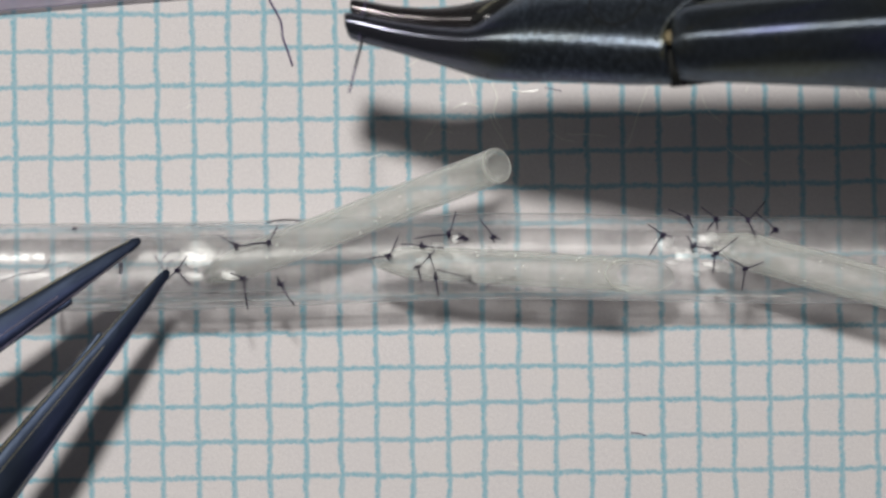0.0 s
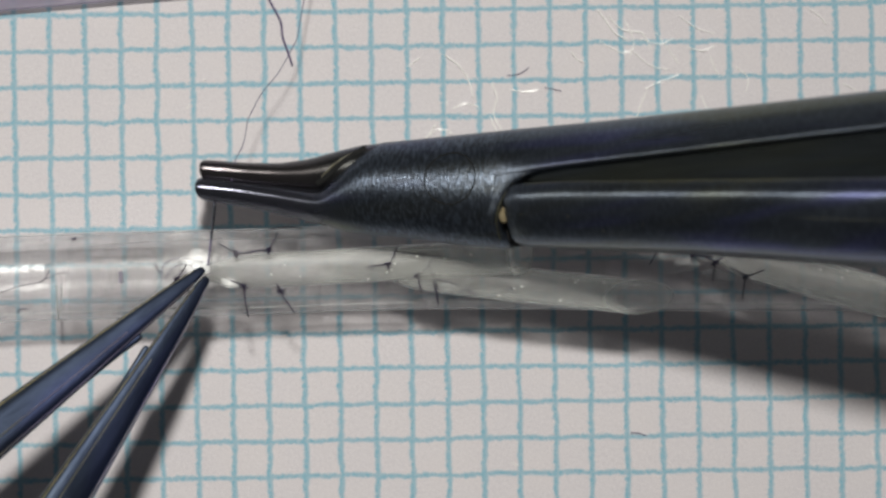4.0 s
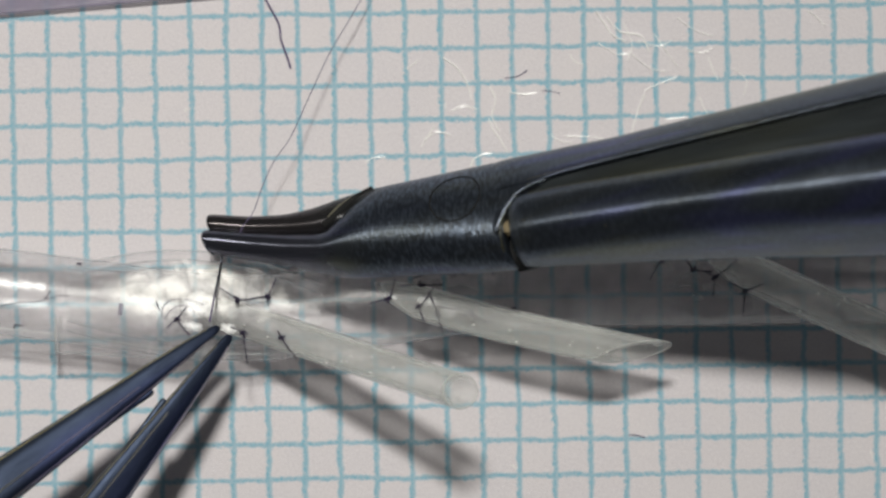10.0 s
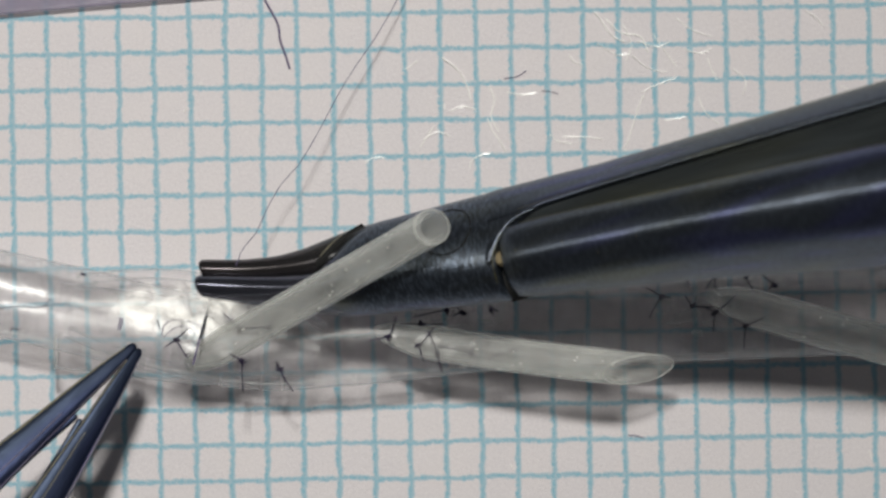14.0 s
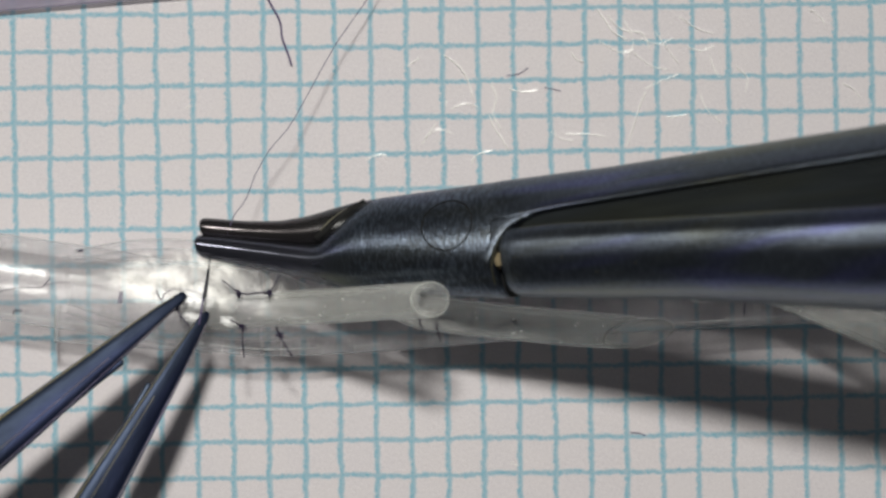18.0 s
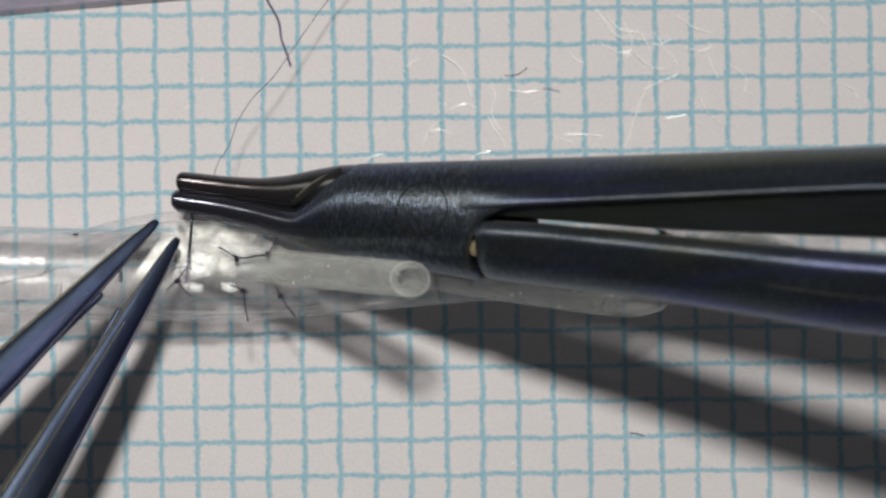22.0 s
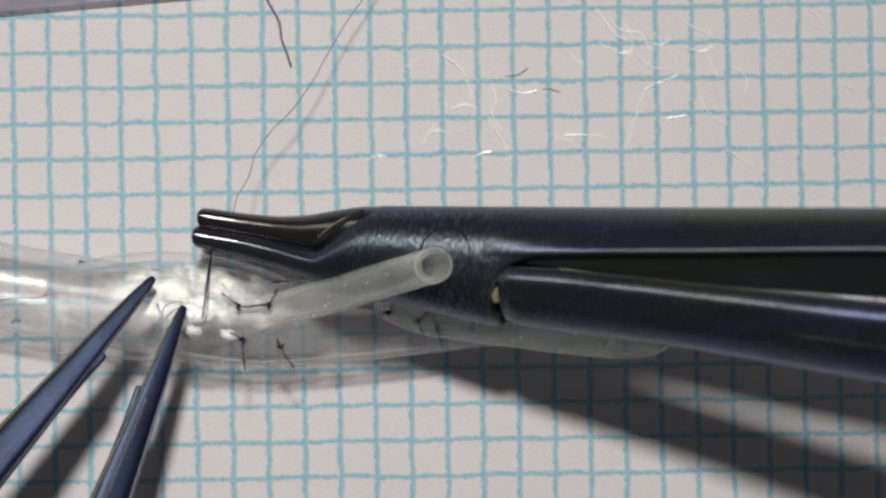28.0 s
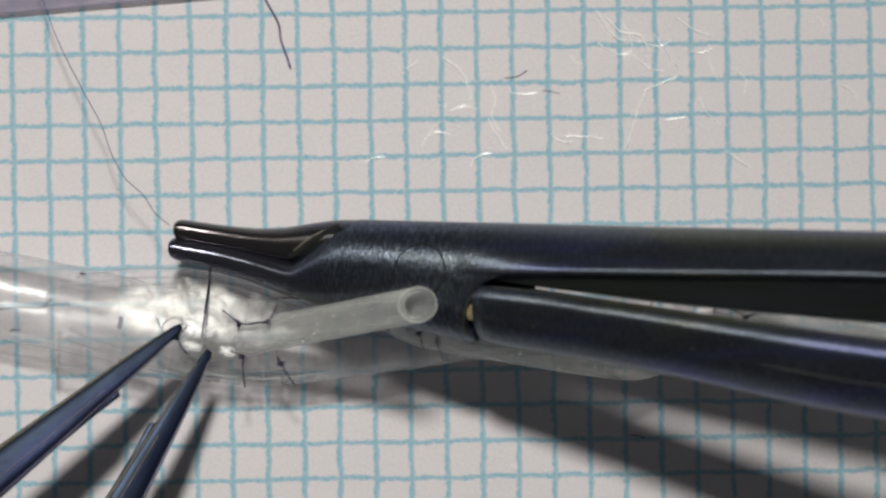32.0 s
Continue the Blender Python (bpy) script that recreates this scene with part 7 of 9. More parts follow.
    walk(branch_far, [(0.0, pose(0.008522, -0.000084, 0.002100, 0.0, -3.0, -15.00)), (0.5, pose(0.008522, -0.000113, 0.002100, 0.0, -3.0, -15.00)), (1.0, pose(0.008522, -0.000143, 0.002100, 0.0, -3.0, -15.00)), (1.5, pose(0.008522, -0.000183, 0.002100, 0.0, -3.0, -15.00)), (2.0, pose(0.008522, -0.000224, 0.002100, 0.0, -3.0, -15.00)), (2.5, pose(0.008522, -0.000227, 0.002100, 0.0, -3.0, -15.00)), (3.0, pose(0.008522, -0.000230, 0.002100, 0.0, -3.0, -15.00)), (3.5, pose(0.008522, -0.000259, 0.002100, 0.0, -3.0, -15.00)), (5.5, pose(0.008522, -0.000427, 0.002100, 0.0, -3.0, -22.00)), (6.0, pose(0.008522, -0.000481, 0.002100, 0.0, -3.0, -23.00)), (6.5, pose(0.008522, -0.000566, 0.002100, 0.0, -3.0, -23.50)), (7.0, pose(0.008522, -0.000651, 0.002100, 0.0, -3.0, -24.00)), (7.5, pose(0.008522, -0.000693, 0.002100, 0.0, -3.0, -22.00)), (8.0, pose(0.008522, -0.000586, 0.002100, 0.0, -3.0, -20.00)), (8.5, pose(0.008522, -0.000627, 0.002100, 0.0, -3.0, -19.50)), (9.0, pose(0.008522, -0.000604, 0.002100, 0.0, -3.0, -19.00)), (9.5, pose(0.008522, -0.000646, 0.002100, 0.0, -3.0, -21.50)), (10.0, pose(0.008522, -0.000687, 0.002100, 0.0, -3.0, -24.00)), (10.5, pose(0.008522, -0.000735, 0.002100, 0.0, -3.0, -24.25)), (11.0, pose(0.008522, -0.000782, 0.002100, 0.0, -3.0, -24.50)), (11.5, pose(0.008522, -0.000830, 0.002100, 0.0, -3.0, -24.75)), (12.0, pose(0.008522, -0.000877, 0.002100, 0.0, -3.0, -25.00)), (12.5, pose(0.008522, -0.001170, 0.002100, 0.0, -3.0, -20.00)), (13.0, pose(0.008522, -0.001462, 0.002100, 0.0, -3.0, -15.00)), (13.5, pose(0.008522, -0.001537, 0.002100, 0.0, -3.0, -15.33)), (14.0, pose(0.008522, -0.001612, 0.002100, 0.0, -3.0, -15.67)), (14.5, pose(0.008522, -0.001657, 0.002100, 0.0, -3.0, -16.00)), (16.5, pose(0.008522, -0.001085, 0.002100, 0.0, -3.0, -19.00)), (17.0, pose(0.008522, -0.001011, 0.002100, 0.0, -3.0, -20.00)), (17.5, pose(0.008522, -0.000863, 0.002100, 0.0, -3.0, -21.50)), (18.0, pose(0.008522, -0.000716, 0.002100, 0.0, -3.0, -23.00)), (18.5, pose(0.008522, -0.000670, 0.002100, 0.0, -3.0, -22.89)), (19.0, pose(0.008522, -0.000624, 0.002100, 0.0, -3.0, -22.79)), (19.5, pose(0.008522, -0.000529, 0.002100, 0.0, -3.0, -22.68)), (20.0, pose(0.008522, -0.000434, 0.002100, 0.0, -3.0, -22.57)), (20.5, pose(0.008522, -0.000251, 0.002100, 0.0, -3.0, -22.46)), (21.0, pose(0.008522, -0.000069, 0.002100, 0.0, -3.0, -22.36)), (21.5, pose(0.008522, -0.000034, 0.002100, 0.0, -3.0, -22.25)), (22.0, pose(0.008522, 0.000001, 0.002100, 0.0, -3.0, -22.14)), (22.5, pose(0.008522, 0.000144, 0.002100, 0.0, -3.0, -22.04)), (23.0, pose(0.008522, 0.000218, 0.002100, 0.0, -3.0, -21.93)), (23.5, pose(0.008522, -0.000069, 0.002100, 0.0, -3.0, -21.82)), (24.0, pose(0.008522, -0.000582, 0.002100, 0.0, -3.0, -21.71)), (24.5, pose(0.008522, -0.000947, 0.002100, 0.0, -3.0, -21.61)), (25.0, pose(0.008522, -0.001095, 0.002100, 0.0, -3.0, -21.50)), (25.5, pose(0.008522, -0.001474, 0.002100, 0.0, -3.0, -21.39)), (27.5, pose(0.008522, -0.001021, 0.002100, 0.0, -3.0, -20.96)), (28.0, pose(0.008522, -0.000945, 0.002100, 0.0, -3.0, -20.86)), (28.5, pose(0.008522, -0.000946, 0.002100, 0.0, -3.0, -20.75)), (29.0, pose(0.008522, -0.000947, 0.002100, 0.0, -3.0, -20.64)), (29.5, pose(0.008522, -0.000984, 0.002100, 0.0, -3.0, -20.54)), (30.0, pose(0.008522, -0.001021, 0.002100, 0.0, -3.0, -20.43)), (30.5, pose(0.008522, -0.001132, 0.002100, 0.0, -3.0, -20.32)), (31.0, pose(0.008522, -0.001243, 0.002100, 0.0, -3.0, -20.21)), (31.5, pose(0.008522, -0.001320, 0.002100, 0.0, -3.0, -20.11)), (32.0, pose(0.008522, -0.001397, 0.002100, 0.0, -3.0, -20.00))])
    walk(holder, [(0.0, pose(-0.002333, 0.005627, 0.005500, -40.0, -11.5, 6.70)), (0.25, pose(-0.003206, 0.004955, 0.004539, -36.28, -13.05, 6.78)), (0.5, pose(-0.005148, 0.003458, 0.002400, -28.0, -16.5, 6.95)), (1.0, pose(-0.006711, 0.002568, 0.001200, -18.0, -21.2, 6.50)), (1.5, pose(-0.006854, 0.002626, 0.001100, -12.0, -21.2, 5.64)), (2.0, pose(-0.007021, 0.002212, 0.001000, -10.0, -21.2, 5.55)), (2.5, pose(-0.006171, 0.002687, 0.001000, -10.0, -21.2, 4.70)), (3.0, pose(-0.006047, 0.002281, 0.001000, -10.0, -21.2, 5.24)), (3.5, pose(-0.006255, 0.001997, 0.001000, -10.0, -21.2, 5.69)), (5.5, pose(-0.006437, 0.000900, 0.001000, -10.0, -21.2, 6.58)), (6.0, pose(-0.006655, 0.000493, 0.001000, -10.0, -21.2, 6.30)), (6.5, pose(-0.006428, 0.000221, 0.001000, -12.0, -21.2, 7.60)), (7.0, pose(-0.006208, -0.000009, 0.001000, -20.0, -20.2, 10.30)), (7.5, pose(-0.006156, -0.000179, 0.001000, -28.0, -18.7, 12.86)), (8.0, pose(-0.006096, -0.000061, 0.001000, -28.0, -18.7, 12.17)), (8.5, pose(-0.006042, 0.000597, 0.001000, -18.0, -20.2, 9.97)), (9.0, pose(-0.006092, 0.000611, 0.001000, -20.0, -20.2, 10.00)), (9.5, pose(-0.006125, 0.000258, 0.001000, -29.0, -18.7, 12.03)), (10.0, pose(-0.006140, -0.000057, 0.001000, -33.0, -18.7, 13.01)), (10.5, pose(-0.006092, -0.000128, 0.001000, -33.0, -18.7, 12.98)), (11.0, pose(-0.005964, -0.000198, 0.001000, -33.0, -18.7, 13.46)), (11.5, pose(-0.006029, -0.000507, 0.001000, -33.0, -18.7, 13.93)), (12.0, pose(-0.006235, -0.001152, 0.001000, -33.0, -18.7, 14.47)), (12.5, pose(-0.006379, -0.001057, 0.001000, -33.0, -18.7, 14.45)), (13.0, pose(-0.006333, -0.000931, 0.001000, -33.0, -18.7, 15.63)), (13.5, pose(-0.006326, -0.001312, 0.001000, -33.0, -18.7, 15.99)), (14.0, pose(-0.006306, -0.001289, 0.001000, -33.0, -18.7, 15.85)), (14.5, pose(-0.006304, -0.001289, 0.001000, -33.0, -18.7, 15.94)), (16.5, pose(-0.006293, -0.000461, 0.001000, -33.0, -18.7, 13.79)), (17.0, pose(-0.006617, -0.000902, 0.001000, -30.0, -19.7, 11.90)), (17.5, pose(-0.006575, -0.000425, 0.001000, -25.0, -20.8, 10.21)), (18.0, pose(-0.006311, 0.000034, 0.001000, -20.0, -21.8, 8.56)), (18.5, pose(-0.006290, 0.000051, 0.001000, -13.0, -22.3, 5.39)), (19.0, pose(-0.006583, 0.000527, 0.001000, -9.0, -22.9, 3.92)), (19.5, pose(-0.006656, 0.000822, 0.001000, -6.0, -23.3, 3.04)), (20.0, pose(-0.006800, 0.001052, 0.001000, -4.0, -23.6, 2.50)), (20.5, pose(-0.007205, 0.001292, 0.001000, -3.9, -23.6, 2.68)), (21.0, pose(-0.007204, 0.001509, 0.001000, -3.8, -23.6, 2.67)), (21.5, pose(-0.007091, 0.001558, 0.001000, -3.7, -23.6, 1.90)), (22.0, pose(-0.006946, 0.001560, 0.001000, -3.6, -23.6, 2.00)), (22.5, pose(-0.006781, 0.001990, 0.001000, -3.5, -23.7, 1.72)), (23.0, pose(-0.006830, 0.002087, 0.001000, -3.5, -23.7, 1.56)), (23.5, pose(-0.006828, 0.001467, 0.001000, -3.4, -23.7, 1.73)), (24.0, pose(-0.006373, 0.000776, 0.001000, -3.3, -23.7, 1.69)), (24.5, pose(-0.006617, 0.000394, 0.001000, -3.2, -23.3, 1.16)), (25.0, pose(-0.006573, 0.000251, 0.001000, -3.1, -23.0, 0.65)), (25.5, pose(-0.006489, -0.000251, 0.001000, -3.0, -22.6, -0.68)), (27.5, pose(-0.006479, 0.000498, 0.001000, -2.6, -22.2, 0.12)), (28.0, pose(-0.006408, 0.000571, 0.001000, -2.5, -22.2, -0.01)), (28.5, pose(-0.006502, 0.000597, 0.001000, -2.5, -22.2, -0.00)), (29.0, pose(-0.006624, 0.000646, 0.001000, -2.4, -22.3, -0.20)), (29.5, pose(-0.006527, 0.000553, 0.001000, -2.3, -22.3, -0.10)), (30.0, pose(-0.006643, 0.000411, 0.001000, -2.2, -22.3, 0.10)), (30.5, pose(-0.006766, 0.000366, 0.001000, -2.1, -22.4, -0.18)), (31.0, pose(-0.006894, 0.000296, 0.001000, -2.0, -22.5, -0.38)), (31.5, pose(-0.007146, 0.000361, 0.001000, -1.0, -22.7, -0.75)), (32.0, pose(-0.007042, 0.000286, 0.001000, 0.0, -22.9, -1.08))])
    walk(tail, [(0.0, pose(-0.0000163, -0.0001651, 0, 0, 0, 1.40)), (0.5, pose(-0.0000163, -0.0001651, 0, 0, 0, 1.40)), (1.0, pose(-0.0000163, -0.0001651, 0, 0, 0, 1.40)), (1.5, pose(-0.0000163, -0.0001651, 0, 0, 0, 1.40)), (2.0, pose(-0.0000163, -0.0001651, 0, 0, 0, 1.40)), (2.5, pose(-0.0000163, -0.0001651, 0, 0, 0, 1.40)), (3.0, pose(-0.0000163, -0.0001651, 0, 0, 0, 1.40)), (3.5, pose(-0.0000163, -0.0001651, 0, 0, 0, 1.40)), (5.5, pose(-0.0000163, -0.0001651, 0, 0, 0, 1.40)), (6.0, pose(-0.0000163, -0.0001651, 0, 0, 0, 1.40)), (6.5, pose(-0.0000132, -0.0001297, 0, 0, 0, 1.10)), (7.0, pose(-0.0000109, -0.0001061, 0, 0, 0, 0.90)), (7.5, pose(-0.0000098, -0.0000943, 0, 0, 0, 0.80)), (8.0, pose(-0.0000098, -0.0000943, 0, 0, 0, 0.80)), (8.5, pose(-0.0000098, -0.0000943, 0, 0, 0, 0.80)), (9.0, pose(-0.0000098, -0.0000943, 0, 0, 0, 0.80)), (9.5, pose(-0.0000098, -0.0000943, 0, 0, 0, 0.80)), (10.0, pose(-0.0000098, -0.0000943, 0, 0, 0, 0.80)), (10.5, pose(-0.0000098, -0.0000943, 0, 0, 0, 0.80)), (11.0, pose(-0.0000098, -0.0000943, 0, 0, 0, 0.80)), (11.5, pose(-0.0000098, -0.0000943, 0, 0, 0, 0.80)), (12.0, pose(-0.0000098, -0.0000943, 0, 0, 0, 0.80)), (12.5, pose(-0.0000098, -0.0000943, 0, 0, 0, 0.80)), (13.0, pose(-0.0000098, -0.0000943, 0, 0, 0, 0.80)), (13.5, pose(-0.0000098, -0.0000943, 0, 0, 0, 0.80)), (14.0, pose(-0.0000098, -0.0000943, 0, 0, 0, 0.80)), (14.5, pose(-0.0000098, -0.0000943, 0, 0, 0, 0.80)), (16.5, pose(-0.0000098, -0.0000943, 0, 0, 0, 0.80)), (17.0, pose(-0.0000098, -0.0000943, 0, 0, 0, 0.80)), (17.5, pose(-0.0000098, -0.0000943, 0, 0, 0, 0.80)), (18.0, pose(-0.0000098, -0.0000943, 0, 0, 0, 0.80)), (18.5, pose(-0.0000089, -0.0000855, 0, 0, 0, 0.73)), (19.0, pose(-0.0000081, -0.0000766, 0, 0, 0, 0.65)), (19.5, pose(-0.0000072, -0.0000678, 0, 0, 0, 0.57)), (20.0, pose(-0.0000063, -0.0000589, 0, 0, 0, 0.50)), (20.5, pose(-0.0000057, -0.0000530, 0, 0, 0, 0.45)), (21.0, pose(-0.0000051, -0.0000471, 0, 0, 0, 0.40)), (21.5, pose(-0.0000045, -0.0000412, 0, 0, 0, 0.35)), (22.0, pose(-0.0000038, -0.0000354, 0, 0, 0, 0.30)), (22.5, pose(-0.0000041, -0.0000383, 0, 0, 0, 0.33)), (23.0, pose(-0.0000045, -0.0000412, 0, 0, 0, 0.35)), (23.5, pose(-0.0000048, -0.0000442, 0, 0, 0, 0.38)), (24.0, pose(-0.0000051, -0.0000471, 0, 0, 0, 0.40)), (24.5, pose(-0.0000057, -0.0000530, 0, 0, 0, 0.45)), (25.0, pose(-0.0000063, -0.0000589, 0, 0, 0, 0.50)), (25.5, pose(-0.0000087, -0.0000825, 0, 0, 0, 0.70)), (27.5, pose(-0.0000173, -0.0001770, 0, 0, 0, 1.50)), (28.0, pose(-0.0000193, -0.0002006, 0, 0, 0, 1.70)), (28.5, pose(-0.0000181, -0.0001858, 0, 0, 0, 1.57)), (29.0, pose(-0.0000168, -0.0001710, 0, 0, 0, 1.45)), (29.5, pose(-0.0000155, -0.0001563, 0, 0, 0, 1.32)), (30.0, pose(-0.0000142, -0.0001415, 0, 0, 0, 1.20)), (30.5, pose(-0.0000126, -0.0001238, 0, 0, 0, 1.05)), (31.0, pose(-0.0000109, -0.0001061, 0, 0, 0, 0.90)), (31.5, pose(-0.0000104, -0.0001002, 0, 0, 0, 0.85)), (32.0, pose(-0.0000098, -0.0000943, 0, 0, 0, 0.80))])
    walk(forceps, [(0.0, pose(-0.007570, -0.000606, 0.002900, 0.0, -17.0, 232.00)), (0.5, pose(-0.006979, -0.000171, 0.002900, 0.0, -17.0, 233.25)), (1.0, pose(-0.007228, -0.000326, 0.002900, 0.0, -17.0, 234.50)), (1.5, pose(-0.007352, -0.000233, 0.002900, 0.0, -17.0, 236.95)), (2.0, pose(-0.007352, -0.000311, 0.002900, 0.0, -17.0, 239.40)), (2.5, pose(-0.007352, -0.000373, 0.002900, 0.0, -17.0, 239.05)), (3.0, pose(-0.006591, -0.000326, 0.002900, 0.0, -17.0, 238.70)), (3.5, pose(-0.006560, -0.000451, 0.002900, 0.0, -17.0, 238.42)), (5.5, pose(-0.006249, -0.001881, 0.002900, 0.0, -17.0, 237.28)), (6.0, pose(-0.006249, -0.002005, 0.002900, 0.0, -17.0, 237.00)), (6.5, pose(-0.006249, -0.002472, 0.002900, 0.0, -17.0, 235.00)), (7.0, pose(-0.006187, -0.002518, 0.002900, 0.0, -17.0, 233.00)), (7.5, pose(-0.006218, -0.002658, 0.002900, 0.0, -17.0, 232.35)), (8.0, pose(-0.006544, -0.002192, 0.002900, 0.0, -17.0, 231.70)), (8.5, pose(-0.006404, -0.002161, 0.002900, 0.0, -17.0, 234.35)), (9.0, pose(-0.005782, -0.001974, 0.002900, 0.0, -17.0, 237.00)), (9.5, pose(-0.005814, -0.002192, 0.002900, 0.0, -17.0, 235.00)), (10.0, pose(-0.005860, -0.002394, 0.002900, 0.0, -17.0, 233.00)), (10.5, pose(-0.005782, -0.002378, 0.002900, 0.0, -17.0, 232.50)), (11.0, pose(-0.005829, -0.002472, 0.002900, 0.0, -17.0, 232.00)), (11.5, pose(-0.005658, -0.002067, 0.002900, 0.0, -17.0, 231.00)), (12.0, pose(-0.005751, -0.002363, 0.002900, 0.0, -17.0, 230.00)), (12.5, pose(-0.005472, -0.003000, 0.002900, 0.0, -17.0, 229.70)), (13.0, pose(-0.006047, -0.003591, 0.002900, 0.0, -17.0, 229.40)), (13.5, pose(-0.005907, -0.003948, 0.002900, 0.0, -17.0, 234.20)), (14.0, pose(-0.008347, -0.002767, 0.002900, 0.0, -17.0, 239.00)), (14.5, pose(-0.006093, -0.003948, 0.002900, 0.0, -17.0, 238.75)), (16.5, pose(-0.005751, -0.002969, 0.002900, 0.0, -17.0, 237.75)), (17.0, pose(-0.006497, -0.002565, 0.002900, 0.0, -17.0, 237.50)), (17.5, pose(-0.006591, -0.002130, 0.002900, 0.0, -17.0, 238.75)), (18.0, pose(-0.006497, -0.001756, 0.002900, 0.0, -17.0, 240.00)), (18.5, pose(-0.007477, -0.001306, 0.002900, 0.0, -17.0, 239.50)), (19.0, pose(-0.006979, -0.001259, 0.002900, 0.0, -17.0, 239.00)), (19.5, pose(-0.007042, -0.001337, 0.002900, 0.0, -17.0, 239.00)), (20.0, pose(-0.006979, -0.001321, 0.002900, 0.0, -17.0, 239.00)), (20.5, pose(-0.006871, -0.001212, 0.002900, 0.0, -17.0, 238.25)), (21.0, pose(-0.006497, -0.001197, 0.002900, 0.0, -17.0, 237.50)), (21.5, pose(-0.006497, -0.000917, 0.002900, 0.0, -17.0, 238.75)), (22.0, pose(-0.007306, 0.000280, 0.002900, 0.0, -17.0, 240.00)), (22.5, pose(-0.007508, 0.000140, 0.002900, 0.0, -17.0, 240.00)), (23.0, pose(-0.007523, -0.000218, 0.002900, 0.0, -17.0, 240.00)), (23.5, pose(-0.006668, -0.001617, 0.002900, 0.0, -17.0, 239.90)), (24.0, pose(-0.006777, -0.002720, 0.002900, 0.0, -17.0, 239.80)), (24.5, pose(-0.006824, -0.002813, 0.002900, 0.0, -17.0, 237.40)), (25.0, pose(-0.006591, -0.003124, 0.002900, 0.0, -17.0, 235.00)), (25.5, pose(-0.006591, -0.003031, 0.002900, 0.0, -17.0, 236.00)), (27.5, pose(-0.006016, -0.002798, 0.002900, 0.0, -17.0, 240.00)), (28.0, pose(-0.007135, -0.001586, 0.002900, 0.0, -17.0, 250.00)), (28.5, pose(-0.006979, -0.002549, 0.002900, 0.0, -17.0, 251.75)), (29.0, pose(-0.006824, -0.001197, 0.002900, 0.0, -17.0, 253.50)), (29.5, pose(-0.006746, -0.001041, 0.002900, 0.0, -17.0, 248.75)), (30.0, pose(-0.006389, -0.002285, 0.002900, 0.0, -17.0, 244.00)), (30.5, pose(-0.006777, -0.002036, 0.002900, 0.0, -17.0, 245.50)), (31.0, pose(-0.006233, -0.002782, 0.002900, 0.0, -17.0, 247.00)), (31.5, pose(-0.006544, -0.002238, 0.002900, 0.0, -17.0, 243.95)), (32.0, pose(-0.006435, -0.002813, 0.002900, 0.0, -17.0, 240.90))])
